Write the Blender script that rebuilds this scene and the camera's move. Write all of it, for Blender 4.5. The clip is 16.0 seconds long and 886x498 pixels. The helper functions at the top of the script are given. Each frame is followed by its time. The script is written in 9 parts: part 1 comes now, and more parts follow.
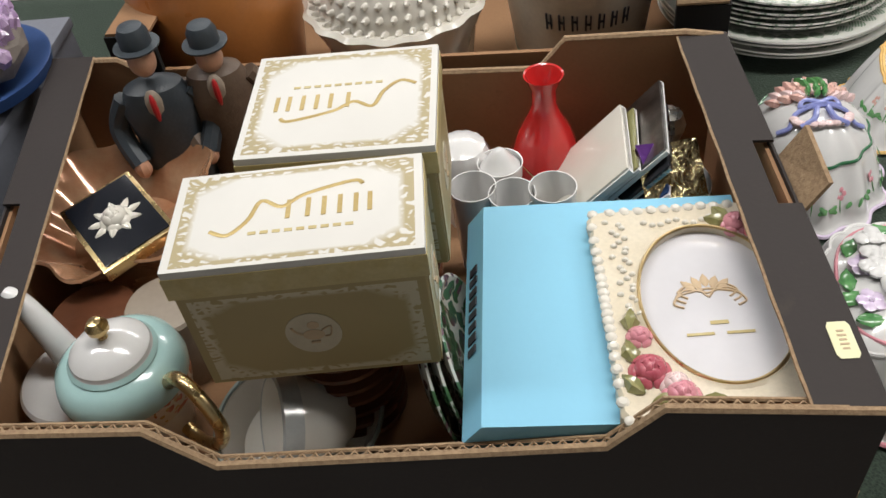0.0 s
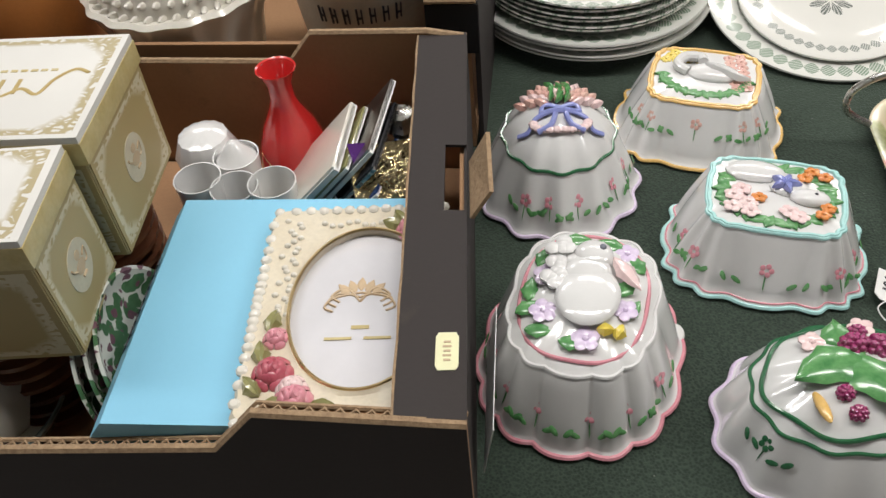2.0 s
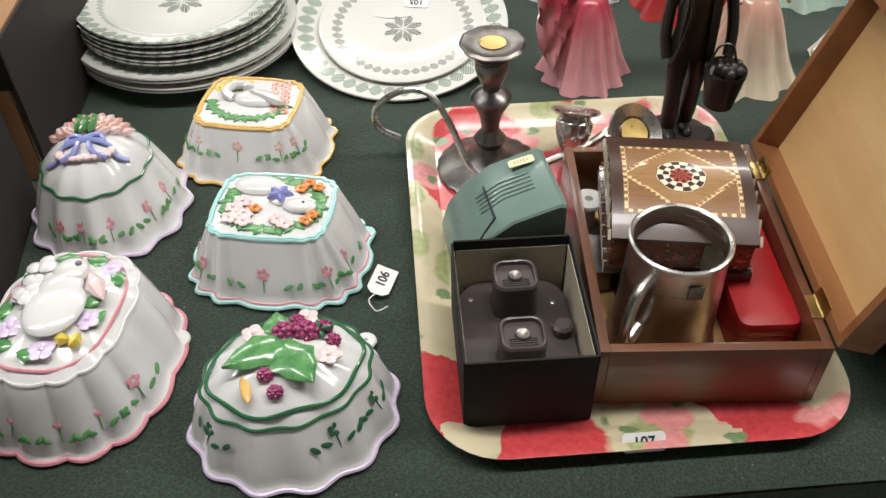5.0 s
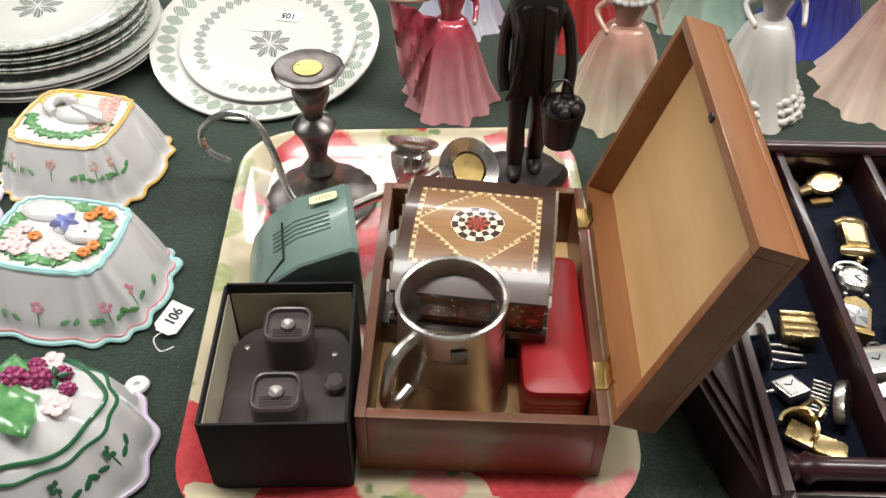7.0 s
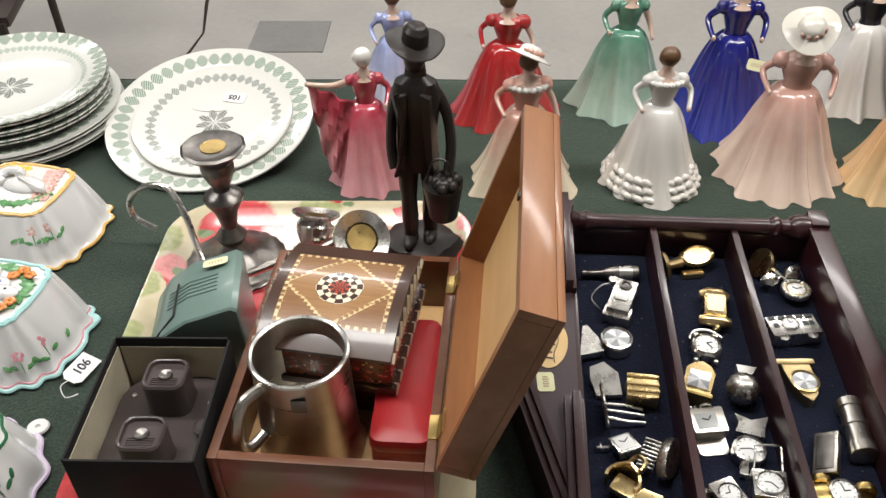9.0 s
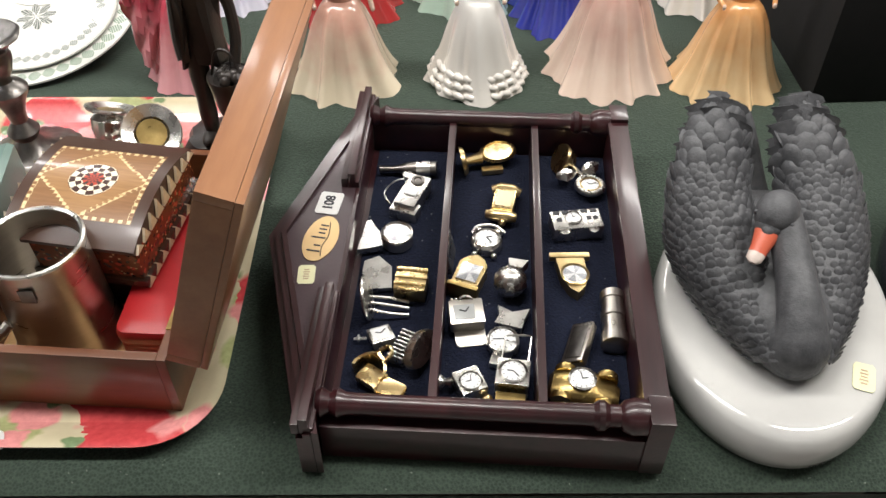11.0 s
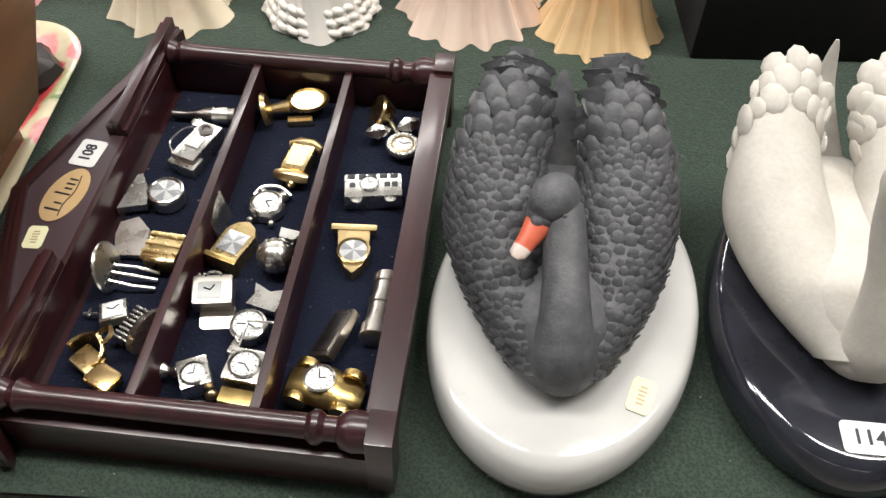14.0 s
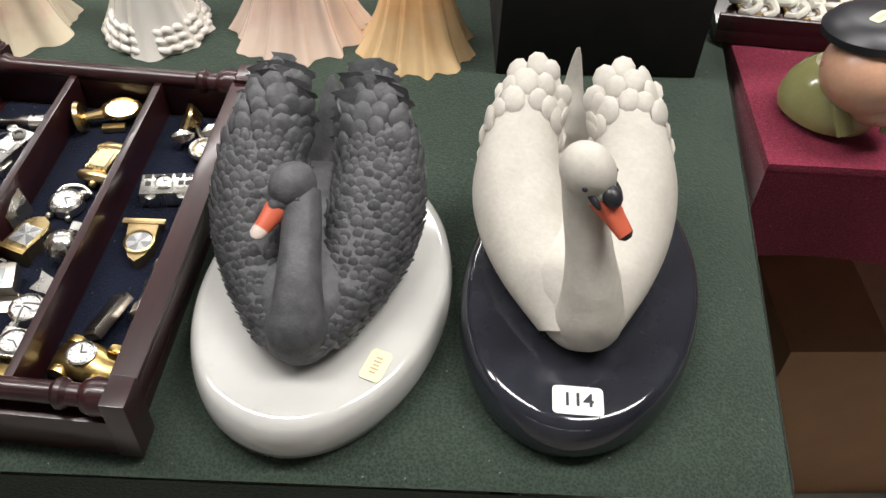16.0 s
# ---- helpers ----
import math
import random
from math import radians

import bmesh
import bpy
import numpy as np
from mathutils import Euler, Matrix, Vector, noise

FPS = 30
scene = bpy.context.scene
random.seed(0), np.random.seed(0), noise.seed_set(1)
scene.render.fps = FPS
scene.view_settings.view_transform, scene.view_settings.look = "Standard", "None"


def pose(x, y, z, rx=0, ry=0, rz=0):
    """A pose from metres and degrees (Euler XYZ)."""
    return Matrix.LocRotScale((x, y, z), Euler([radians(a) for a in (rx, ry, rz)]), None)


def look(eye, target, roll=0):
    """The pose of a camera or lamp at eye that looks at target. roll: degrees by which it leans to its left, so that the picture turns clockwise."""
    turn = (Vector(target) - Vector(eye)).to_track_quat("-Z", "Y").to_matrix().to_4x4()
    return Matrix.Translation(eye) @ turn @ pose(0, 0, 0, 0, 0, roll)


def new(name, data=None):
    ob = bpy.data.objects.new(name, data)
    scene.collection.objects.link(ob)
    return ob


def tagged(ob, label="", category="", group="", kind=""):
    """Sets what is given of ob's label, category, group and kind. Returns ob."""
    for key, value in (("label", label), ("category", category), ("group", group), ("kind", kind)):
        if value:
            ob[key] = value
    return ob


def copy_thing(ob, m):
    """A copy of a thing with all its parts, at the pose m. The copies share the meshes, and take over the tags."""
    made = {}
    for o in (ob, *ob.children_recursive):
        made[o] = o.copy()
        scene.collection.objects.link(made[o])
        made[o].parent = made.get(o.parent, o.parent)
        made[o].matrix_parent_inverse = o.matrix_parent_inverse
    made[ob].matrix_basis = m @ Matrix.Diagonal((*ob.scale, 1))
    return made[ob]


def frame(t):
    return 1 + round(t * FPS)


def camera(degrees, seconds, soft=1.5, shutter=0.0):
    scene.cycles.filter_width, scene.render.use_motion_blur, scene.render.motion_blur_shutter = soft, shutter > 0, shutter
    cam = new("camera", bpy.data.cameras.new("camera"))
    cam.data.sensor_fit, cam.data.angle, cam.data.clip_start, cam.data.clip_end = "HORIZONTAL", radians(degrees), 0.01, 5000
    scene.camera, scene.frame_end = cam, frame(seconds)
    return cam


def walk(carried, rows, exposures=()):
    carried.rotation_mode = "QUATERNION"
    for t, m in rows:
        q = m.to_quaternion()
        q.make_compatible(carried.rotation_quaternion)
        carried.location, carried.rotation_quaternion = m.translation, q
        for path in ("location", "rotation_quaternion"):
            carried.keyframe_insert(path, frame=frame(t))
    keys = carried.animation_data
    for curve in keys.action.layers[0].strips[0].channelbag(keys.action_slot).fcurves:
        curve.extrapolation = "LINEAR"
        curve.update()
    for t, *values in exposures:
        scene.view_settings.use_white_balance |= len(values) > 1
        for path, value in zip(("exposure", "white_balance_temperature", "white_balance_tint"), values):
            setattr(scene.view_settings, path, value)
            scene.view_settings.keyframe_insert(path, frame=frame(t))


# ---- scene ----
cam = camera(53.8, 16.0)
PATH = [
    (0, (0.086, 0.068, 0.585), (-0.166, 1.468, -0.821), -8.4),
    (0.5, (0.146, 0.089, 0.574), (-0.137, 1.462, -0.852), -8.2),
    (1, (0.194, 0.11, 0.573), (-0.104, 1.465, -0.868), -7.9),
    (1.5, (0.242, 0.11, 0.568), (-0.027, 1.474, -0.87), -8.1),
    (2, (0.315, 0.099, 0.571), (0.076, 1.471, -0.864), -5.8),
    (2.5, (0.384, 0.093, 0.573), (0.124, 1.462, -0.862), -5.6),
    (3, (0.443, 0.087, 0.574), (0.185, 1.461, -0.856), -5.5),
    (3.5, (0.499, 0.069, 0.577), (0.26, 1.455, -0.845), -5.2),
    (4, (0.55, 0.05, 0.579), (0.37, 1.46, -0.828), -4.4),
    (4.5, (0.592, 0.039, 0.583), (0.525, 1.467, -0.815), -2.9),
    (5, (0.621, 0.046, 0.587), (0.697, 1.48, -0.804), -1.1),
    (5.2, (0.637, 0.055, 0.586), (0.754, 1.484, -0.808), -0.7),
    (7.3, (0.821, 0.104, 0.574), (0.857, 1.542, -0.816), 0.7),
    (7.5, (0.822, 0.092, 0.585), (0.86, 1.558, -0.775), 0.8),
    (8, (0.836, 0.066, 0.612), (0.843, 1.6, -0.671), 0.1),
    (8.5, (0.892, 0.05, 0.619), (0.841, 1.606, -0.637), -0.7),
    (9, (0.963, 0.045, 0.622), (0.906, 1.586, -0.652), -1.0),
    (9.5, (1.024, 0.032, 0.621), (0.987, 1.553, -0.677), -1.4),
    (10, (1.077, 0.011, 0.613), (1.04, 1.505, -0.716), -1.7),
    (10.2, (1.097, 0.0, 0.616), (1.066, 1.486, -0.723), -1.5),
    (12.3, (1.196, 0.185, 0.538), (1.196, 1.43, -1.027), 2.1),
    (12.5, (1.203, 0.199, 0.534), (1.201, 1.429, -1.043), 1.9),
    (13, (1.228, 0.202, 0.533), (1.224, 1.433, -1.042), 2.1),
    (13.5, (1.295, 0.176, 0.543), (1.265, 1.439, -1.008), 2.1),
    (14, (1.355, 0.149, 0.557), (1.303, 1.426, -0.982), 1.7),
    (14.5, (1.402, 0.126, 0.56), (1.368, 1.426, -0.959), 2.1),
    (15, (1.448, 0.111, 0.564), (1.456, 1.437, -0.934), 3.0),
    (15.5, (1.492, 0.1, 0.572), (1.503, 1.445, -0.908), 2.9),
    (16, (1.526, 0.087, 0.575), (1.522, 1.442, -0.895), 3.0),
]
walk(cam, [(t, look(eye, target, roll)) for t, eye, target, roll in PATH],
     exposures=[(0, -0.46), (1.5, -0.57), (3.5, -0.52), (5.0, -0.38), (8.0, -0.24), (9.0, -0.27), (10.0, -0.16), (12.5, 0.14), (14.5, 0.12), (16.0, 0.04)])

# ---- world and light: a closed hall under strip lights, plus an added front fill row ----
world = bpy.data.worlds.new("hall_air")
scene.world = world
world.use_nodes = True
world.node_tree.nodes["Background"].inputs[0].default_value = (0.9, 0.95, 1.0, 1)
world.node_tree.nodes["Background"].inputs[1].default_value = 0.03

# the y=-3.0 row is added weak fill for front faces, no known fixtures
LAMPS = [(x, y) for y in (-3.0, 0.75, 3.6) for x in (-1.4, 0.6, 2.6)]
for lx, ly in LAMPS:
    ld = bpy.data.lights.new("strip_and_fill_lamp", "AREA")
    ld.shape, ld.size, ld.size_y = "RECTANGLE", 1.5, 0.28
    ld.energy = {-1.4: 42, 0.6: 49, 2.6: 60}[lx] if ly > 0 else 5
    ld.color = (1.0, 0.99, 0.985) if lx < 0 else (1.0, 0.97, 0.93)
    new("strip_and_fill_lamp", ld).matrix_world = pose(lx, ly, 2.28, 0, 0, 0)


# ---- materials ----
def node_mat(name):
    m = bpy.data.materials.new(name)
    m.use_nodes = True
    nt = m.node_tree
    return m, nt, nt.nodes["Principled BSDF"]


def N(nt, kind, **kw):
    n = nt.nodes.new(kind)
    for k, v in kw.items():
        n.inputs[k].default_value = v
    return n


def math_node(nt, op, a, b=None, c=None):
    n = nt.nodes.new("ShaderNodeMath")
    n.operation = op
    for i, v in enumerate((a, b, c)):
        if v is None:
            continue
        if isinstance(v, (int, float)):
            n.inputs[i].default_value = v
        else:
            nt.links.new(v, n.inputs[i])
    return n.outputs[0]


def mix(nt, fac, a, b):
    n = nt.nodes.new("ShaderNodeMix")
    n.data_type = "RGBA"
    for i, v in ((0, fac), (6, a), (7, b)):
        if isinstance(v, (int, float)):
            n.inputs[i].default_value = v
        elif isinstance(v, (tuple, list)):
            n.inputs[i].default_value = (*v[:3], 1)
        else:
            nt.links.new(v, n.inputs[i])
    return n.outputs[2]


def ramp(nt, fac, lo, hi):
    n = nt.nodes.new("ShaderNodeMapRange")
    n.inputs[1].default_value, n.inputs[2].default_value = lo, hi
    nt.links.new(fac, n.inputs[0])
    return n.outputs[0]


def coords(nt, kind="Object", scale=None, rot=None):
    tc = nt.nodes.new("ShaderNodeTexCoord").outputs[kind]
    if scale or rot:
        mp = nt.nodes.new("ShaderNodeMapping")
        if scale:
            mp.inputs["Scale"].default_value = scale
        if rot:
            mp.inputs["Rotation"].default_value = rot
        nt.links.new(tc, mp.inputs[0])
        return mp.outputs[0]
    return tc


def noise_tex(nt, vec, scale, detail=4.0, rough=0.55):
    n = N(nt, "ShaderNodeTexNoise", Scale=scale, Detail=detail, Roughness=rough)
    nt.links.new(vec, n.inputs["Vector"])
    return n.outputs[0]


def add_bump(nt, bs, height, strength, dist=0.001):
    b = N(nt, "ShaderNodeBump", Strength=strength, Distance=dist)
    nt.links.new(height, b.inputs["Height"])
    nt.links.new(b.outputs[0], bs.inputs["Normal"])


def surf(name, col, col2=None, rough=0.5, metal=0.0, scale=30.0, fine=350.0, bump=0.15, coat=0.0, spread=0.25, stretch=None, dirt=0.0):
    """A surface with broad and fine variation of colour, gloss and relief."""
    m, nt, bs = node_mat(name)
    v = coords(nt, scale=stretch)
    big = noise_tex(nt, v, scale)
    small = noise_tex(nt, v, fine, 3.0)
    c2 = col2 or tuple(c * 0.78 for c in col)
    f = ramp(nt, big, 0.5 - spread, 0.5 + spread)
    c = mix(nt, f, c2, col)
    c = mix(nt, math_node(nt, "MULTIPLY", ramp(nt, small, 0.35, 0.7), 0.22 if bump > 0.05 else 0.03), c, tuple(x * 0.6 for x in col))
    if dirt:
        d = ramp(nt, noise_tex(nt, v, scale * 2.7, 6.0, 0.7), 0.62, 0.75)
        c = mix(nt, math_node(nt, "MULTIPLY", d, dirt), c, (0.08, 0.06, 0.04))
    nt.links.new(c, bs.inputs["Base Color"])
    r = math_node(nt, "ADD", math_node(nt, "MULTIPLY", big, 0.16), max(0.02, rough - 0.08))
    nt.links.new(r, bs.inputs["Roughness"])
    bs.inputs["Metallic"].default_value = metal
    bs.inputs["Coat Weight"].default_value = coat
    bs.inputs["Coat Roughness"].default_value = 0.06
    if bump:
        add_bump(nt, bs, math_node(nt, "ADD", small, math_node(nt, "MULTIPLY", big, 1.5)), bump)
    return m


def cloth(name, col, col2, sheen=0.3):
    m, nt, bs = node_mat(name)
    v = coords(nt)
    big = noise_tex(nt, v, 5.0, 5.0)
    wv = nt.nodes.new("ShaderNodeTexVoronoi")
    wv.inputs["Scale"].default_value = 420.0
    nt.links.new(v, wv.inputs["Vector"])
    fuzz = noise_tex(nt, v, 900.0, 2.0)
    c = mix(nt, ramp(nt, big, 0.3, 0.7), col2, col)
    c = mix(nt, math_node(nt, "MULTIPLY", ramp(nt, wv.outputs[0], 0.2, 0.75), 0.5), c, tuple(x * 1.9 for x in col))
    lint = ramp(nt, noise_tex(nt, v, 260.0, 1.0), 0.76, 0.8)
    c = mix(nt, math_node(nt, "MULTIPLY", lint, 0.35), c, (0.35, 0.36, 0.33))
    nt.links.new(c, bs.inputs["Base Color"])
    bs.inputs["Roughness"].default_value = 0.95
    bs.inputs["Specular IOR Level"].default_value = 0.15
    bs.inputs["Sheen Weight"].default_value = sheen
    bs.inputs["Sheen Roughness"].default_value = 0.45
    bs.inputs["Sheen Tint"].default_value = (0.75, 0.85, 0.78, 1)
    add_bump(nt, bs, math_node(nt, "ADD", wv.outputs[0], fuzz), 0.5, 0.0012)
    return m


def wood(name, dark, light, grain=60.0, rough=0.35, coat=0.2, axis=(1, 0.08, 1)):
    m, nt, bs = node_mat(name)
    v = coords(nt, scale=axis)
    g = noise_tex(nt, v, grain, 8.0, 0.65)
    g2 = noise_tex(nt, v, grain * 6, 3.0)
    big = noise_tex(nt, coords(nt), 9.0)
    c = mix(nt, ramp(nt, g, 0.32, 0.68), dark, light)
    c = mix(nt, math_node(nt, "MULTIPLY", ramp(nt, g2, 0.5, 0.75), 0.35), c, dark)
    c = mix(nt, math_node(nt, "MULTIPLY", ramp(nt, big, 0.35, 0.7), 0.25), c, tuple(x * 0.7 for x in dark))
    nt.links.new(c, bs.inputs["Base Color"])
    bs.inputs["Roughness"].default_value = rough
    bs.inputs["Coat Weight"].default_value = coat
    bs.inputs["Coat Roughness"].default_value = 0.12
    add_bump(nt, bs, g2, 0.12)
    return m


def blotch(name, ground, spots, scale=14.0, rough=0.25, coat=0.4):
    """A printed flower pattern: patches of several colours on a pale ground."""
    m, nt, bs = node_mat(name)
    v = coords(nt)
    wob = noise_tex(nt, v, 30.0, 3.0)
    mp = nt.nodes.new("ShaderNodeVectorMath")
    mp.operation = "ADD"
    nt.links.new(v, mp.inputs[0])
    comb = nt.nodes.new("ShaderNodeCombineXYZ")
    w = math_node(nt, "MULTIPLY", wob, 0.03)
    nt.links.new(w, comb.inputs[0]), nt.links.new(w, comb.inputs[1])
    nt.links.new(comb.outputs[0], mp.inputs[1])
    c = mix(nt, ramp(nt, noise_tex(nt, v, 22.0), 0.4, 0.7), ground, tuple(x * 0.82 for x in ground))
    for i, (col, thr, sc) in enumerate(spots):
        vo = nt.nodes.new("ShaderNodeTexVoronoi")
        vo.inputs["Scale"].default_value = scale * sc
        vo.inputs["Randomness"].default_value = 0.9
        off = nt.nodes.new("ShaderNodeVectorMath")
        off.operation = "ADD"
        off.inputs[1].default_value = (3.1 * i, 7.7 * i, 1.3 * i)
        nt.links.new(mp.outputs[0], off.inputs[0])
        nt.links.new(off.outputs[0], vo.inputs["Vector"])
        pick = nt.nodes.new("ShaderNodeSeparateColor")
        nt.links.new(vo.outputs["Color"], pick.inputs[0])
        f = math_node(nt, "MULTIPLY", ramp(nt, vo.outputs[0], thr + 0.03, thr - 0.03), math_node(nt, "LESS_THAN", pick.outputs[0], 0.72))
        shade = mix(nt, noise_tex(nt, v, 160.0), tuple(x * 0.65 for x in col), tuple(min(1, x * 1.25 + 0.03) for x in col))
        c = mix(nt, f, c, shade)
    nt.links.new(c, bs.inputs["Base Color"])
    bs.inputs["Roughness"].default_value = rough
    bs.inputs["Coat Weight"].default_value = coat
    add_bump(nt, bs, noise_tex(nt, v, 500.0), 0.05)
    return m


def ringed(name, ground, bands, rough=0.12):
    """Glazed plate: bands (r0, r1, repeats, colour, fill) of printed marks round the centre, and a spray of leaves in the middle."""
    m, nt, bs = node_mat(name)
    v = coords(nt)
    s = nt.nodes.new("ShaderNodeSeparateXYZ")
    nt.links.new(v, s.inputs[0])
    x, y = s.outputs[0], s.outputs[1]
    r = math_node(nt, "SQRT", math_node(nt, "ADD", math_node(nt, "MULTIPLY", x, x), math_node(nt, "MULTIPLY", y, y)))
    a = math_node(nt, "ARCTAN2", y, x)
    c = mix(nt, ramp(nt, noise_tex(nt, v, 12.0), 0.3, 0.7), ground, tuple(g * 0.95 for g in ground))
    grit = noise_tex(nt, v, 700.0, 2.0)
    for r0, r1, k, col, fill in bands:
        inside = math_node(nt, "MULTIPLY", math_node(nt, "GREATER_THAN", r, r0), math_node(nt, "LESS_THAN", r, r1))
        mid = (r0 + r1) / 2
        q = math_node(nt, "ABSOLUTE", math_node(nt, "DIVIDE", math_node(nt, "SUBTRACT", r, mid), (r1 - r0) / 2))
        sn = math_node(nt, "ABSOLUTE", math_node(nt, "SINE", math_node(nt, "MULTIPLY", a, k / 2)))
        leaf = math_node(nt, "GREATER_THAN", math_node(nt, "SUBTRACT", sn, q), fill)
        vein = math_node(nt, "GREATER_THAN", math_node(nt, "ADD", math_node(nt, "SINE", math_node(nt, "MULTIPLY", math_node(nt, "ADD", a, math_node(nt, "MULTIPLY", r, 9.0)), k * 4.0)), grit), 0.25)
        f = math_node(nt, "MULTIPLY", math_node(nt, "MULTIPLY", inside, leaf), math_node(nt, "ADD", math_node(nt, "MULTIPLY", vein, 0.55), 0.3))
        c = mix(nt, f, c, col)
    nt.links.new(c, bs.inputs["Base Color"])
    bs.inputs["Roughness"].default_value = rough
    bs.inputs["Coat Weight"].default_value = 0.5
    bs.inputs["Coat Roughness"].default_value = 0.05
    return m


def gift_paper(name, w, h, ground, gold):
    """Cream card with lacy gold corners and edges, for a panel w by h about its own middle."""
    m, nt, bs = node_mat(name)
    v = coords(nt)
    s = nt.nodes.new("ShaderNodeSeparateXYZ")
    nt.links.new(v, s.inputs[0])
    bx = math_node(nt, "DIVIDE", math_node(nt, "ABSOLUTE", s.outputs[0]), w / 2)
    by = math_node(nt, "DIVIDE", math_node(nt, "ABSOLUTE", s.outputs[1]), h / 2)
    edge = math_node(nt, "MAXIMUM", bx, by)
    corner = math_node(nt, "ADD", bx, by)
    band = math_node(nt, "MAXIMUM", ramp(nt, corner, 1.30, 1.50), ramp(nt, edge, 0.80, 0.86))
    vo = nt.nodes.new("ShaderNodeTexVoronoi")
    vo.feature = "DISTANCE_TO_EDGE"
    vo.inputs["Scale"].default_value = 120.0
    nt.links.new(v, vo.inputs["Vector"])
    lace = ramp(nt, vo.outputs[0], 0.22, 0.10)
    swirl = nt.nodes.new("ShaderNodeTexWave")
    swirl.wave_type = "RINGS"
    swirl.inputs["Scale"].default_value = 60.0
    swirl.inputs["Distortion"].default_value = 14.0
    nt.links.new(v, swirl.inputs["Vector"])
    mask = math_node(nt, "MULTIPLY", band, math_node(nt, "MAXIMUM", lace, ramp(nt, swirl.outputs[1], 0.6, 0.7)))
    mask = math_node(nt, "MULTIPLY", mask, math_node(nt, "LESS_THAN", edge, 0.93))
    c = mix(nt, ramp(nt, noise_tex(nt, v, 14.0), 0.3, 0.7), ground, tuple(g * 0.93 for g in ground))
    c = mix(nt, math_node(nt, "MULTIPLY", mask, 0.85), c, gold)
    nt.links.new(c, bs.inputs["Base Color"])
    bs.inputs["Roughness"].default_value = 0.45
    add_bump(nt, bs, mask, 0.25)
    return m


def inlay_mat(name):
    """Marquetry: walnut panels, pale lozenges and a star medallion."""
    m, nt, bs = node_mat(name)
    v = coords(nt)
    s = nt.nodes.new("ShaderNodeSeparateXYZ")
    nt.links.new(v, s.inputs[0])
    x, y = s.outputs[0], s.outputs[1]
    g = noise_tex(nt, coords(nt, scale=(12, 120, 60)), 4.0, 6.0)
    c = mix(nt, g, (0.16, 0.075, 0.03), (0.33, 0.17, 0.075))
    ax = math_node(nt, "ABSOLUTE", x)
    ay = math_node(nt, "ABSOLUTE", y)
    dia = math_node(nt, "ADD", math_node(nt, "DIVIDE", ax, 0.043), math_node(nt, "DIVIDE", ay, 0.040))
    line = math_node(nt, "LESS_THAN", math_node(nt, "ABSOLUTE", math_node(nt, "SUBTRACT", dia, 1.0)), 0.06)
    c = mix(nt, math_node(nt, "LESS_THAN", dia, 1.0), c, mix(nt, g, (0.22, 0.11, 0.04), (0.44, 0.25, 0.11)))
    chk = nt.nodes.new("ShaderNodeTexChecker")
    chk.inputs["Scale"].default_value = 300.0
    nt.links.new(v, chk.inputs["Vector"])
    c = mix(nt, math_node(nt, "MULTIPLY", line, chk.outputs[1]), c, (0.7, 0.55, 0.3))
    big = math_node(nt, "MAXIMUM", math_node(nt, "DIVIDE", ax, 0.046), math_node(nt, "DIVIDE", ay, 0.043))
    edge = math_node(nt, "MULTIPLY", math_node(nt, "GREATER_THAN", big, 0.86), math_node(nt, "LESS_THAN", big, 0.93))
    c = mix(nt, math_node(nt, "MULTIPLY", edge, chk.outputs[1]), c, (0.72, 0.58, 0.32))
    c = mix(nt, math_node(nt, "GREATER_THAN", big, 0.94), c, (0.06, 0.03, 0.02))
    r = math_node(nt, "SQRT", math_node(nt, "ADD", math_node(nt, "MULTIPLY", x, x), math_node(nt, "MULTIPLY", y, y)))
    a = math_node(nt, "ARCTAN2", y, x)
    star = math_node(nt, "SINE", math_node(nt, "MULTIPLY", a, 8.0))
    rings = math_node(nt, "SINE", math_node(nt, "MULTIPLY", r, 700.0))
    tess = math_node(nt, "GREATER_THAN", math_node(nt, "MULTIPLY", star, rings), 0.0)
    med = mix(nt, tess, (0.05, 0.02, 0.015), (0.8, 0.72, 0.55))
    med = mix(nt, math_node(nt, "MULTIPLY", math_node(nt, "LESS_THAN", r, 0.008), tess), med, (0.45, 0.06, 0.03))
    c = mix(nt, math_node(nt, "LESS_THAN", r, 0.0185), c, med)
    nt.links.new(c, bs.inputs["Base Color"])
    bs.inputs["Roughness"].default_value = 0.3
    bs.inputs["Coat Weight"].default_value = 0.35
    bs.inputs["Coat Roughness"].default_value = 0.08
    return m


def glassy(name, col, rough=0.05, ior=1.45):
    m, nt, bs = node_mat(name)
    bs.inputs["Base Color"].default_value = (*col, 1)
    bs.inputs["Transmission Weight"].default_value = 0.85
    bs.inputs["IOR"].default_value = ior
    nt.links.new(math_node(nt, "ADD", math_node(nt, "MULTIPLY", noise_tex(nt, coords(nt), 40.0), 0.06), rough), bs.inputs["Roughness"])
    return m


M_CLOTH = cloth("green_baize", (0.032, 0.045, 0.034), (0.018, 0.026, 0.020), 0.24)
M_MAROON = cloth("maroon_cloth", (0.16, 0.02, 0.04), (0.10, 0.012, 0.026), 0.2)
M_FLOOR = surf("concrete", (0.42, 0.40, 0.37), (0.30, 0.285, 0.265), 0.7, scale=1.6, fine=40, bump=0.2, dirt=0.4)
M_SLAB = surf("patched_concrete", (0.24, 0.235, 0.225), None, 0.75, scale=6, fine=60, dirt=0.3)
M_WALL = surf("hall_wall", (0.55, 0.54, 0.52), None, 0.8, scale=1.0, fine=30)
M_CEIL = surf("hall_ceiling", (0.5, 0.5, 0.5), None, 0.9, scale=1.0, fine=30)
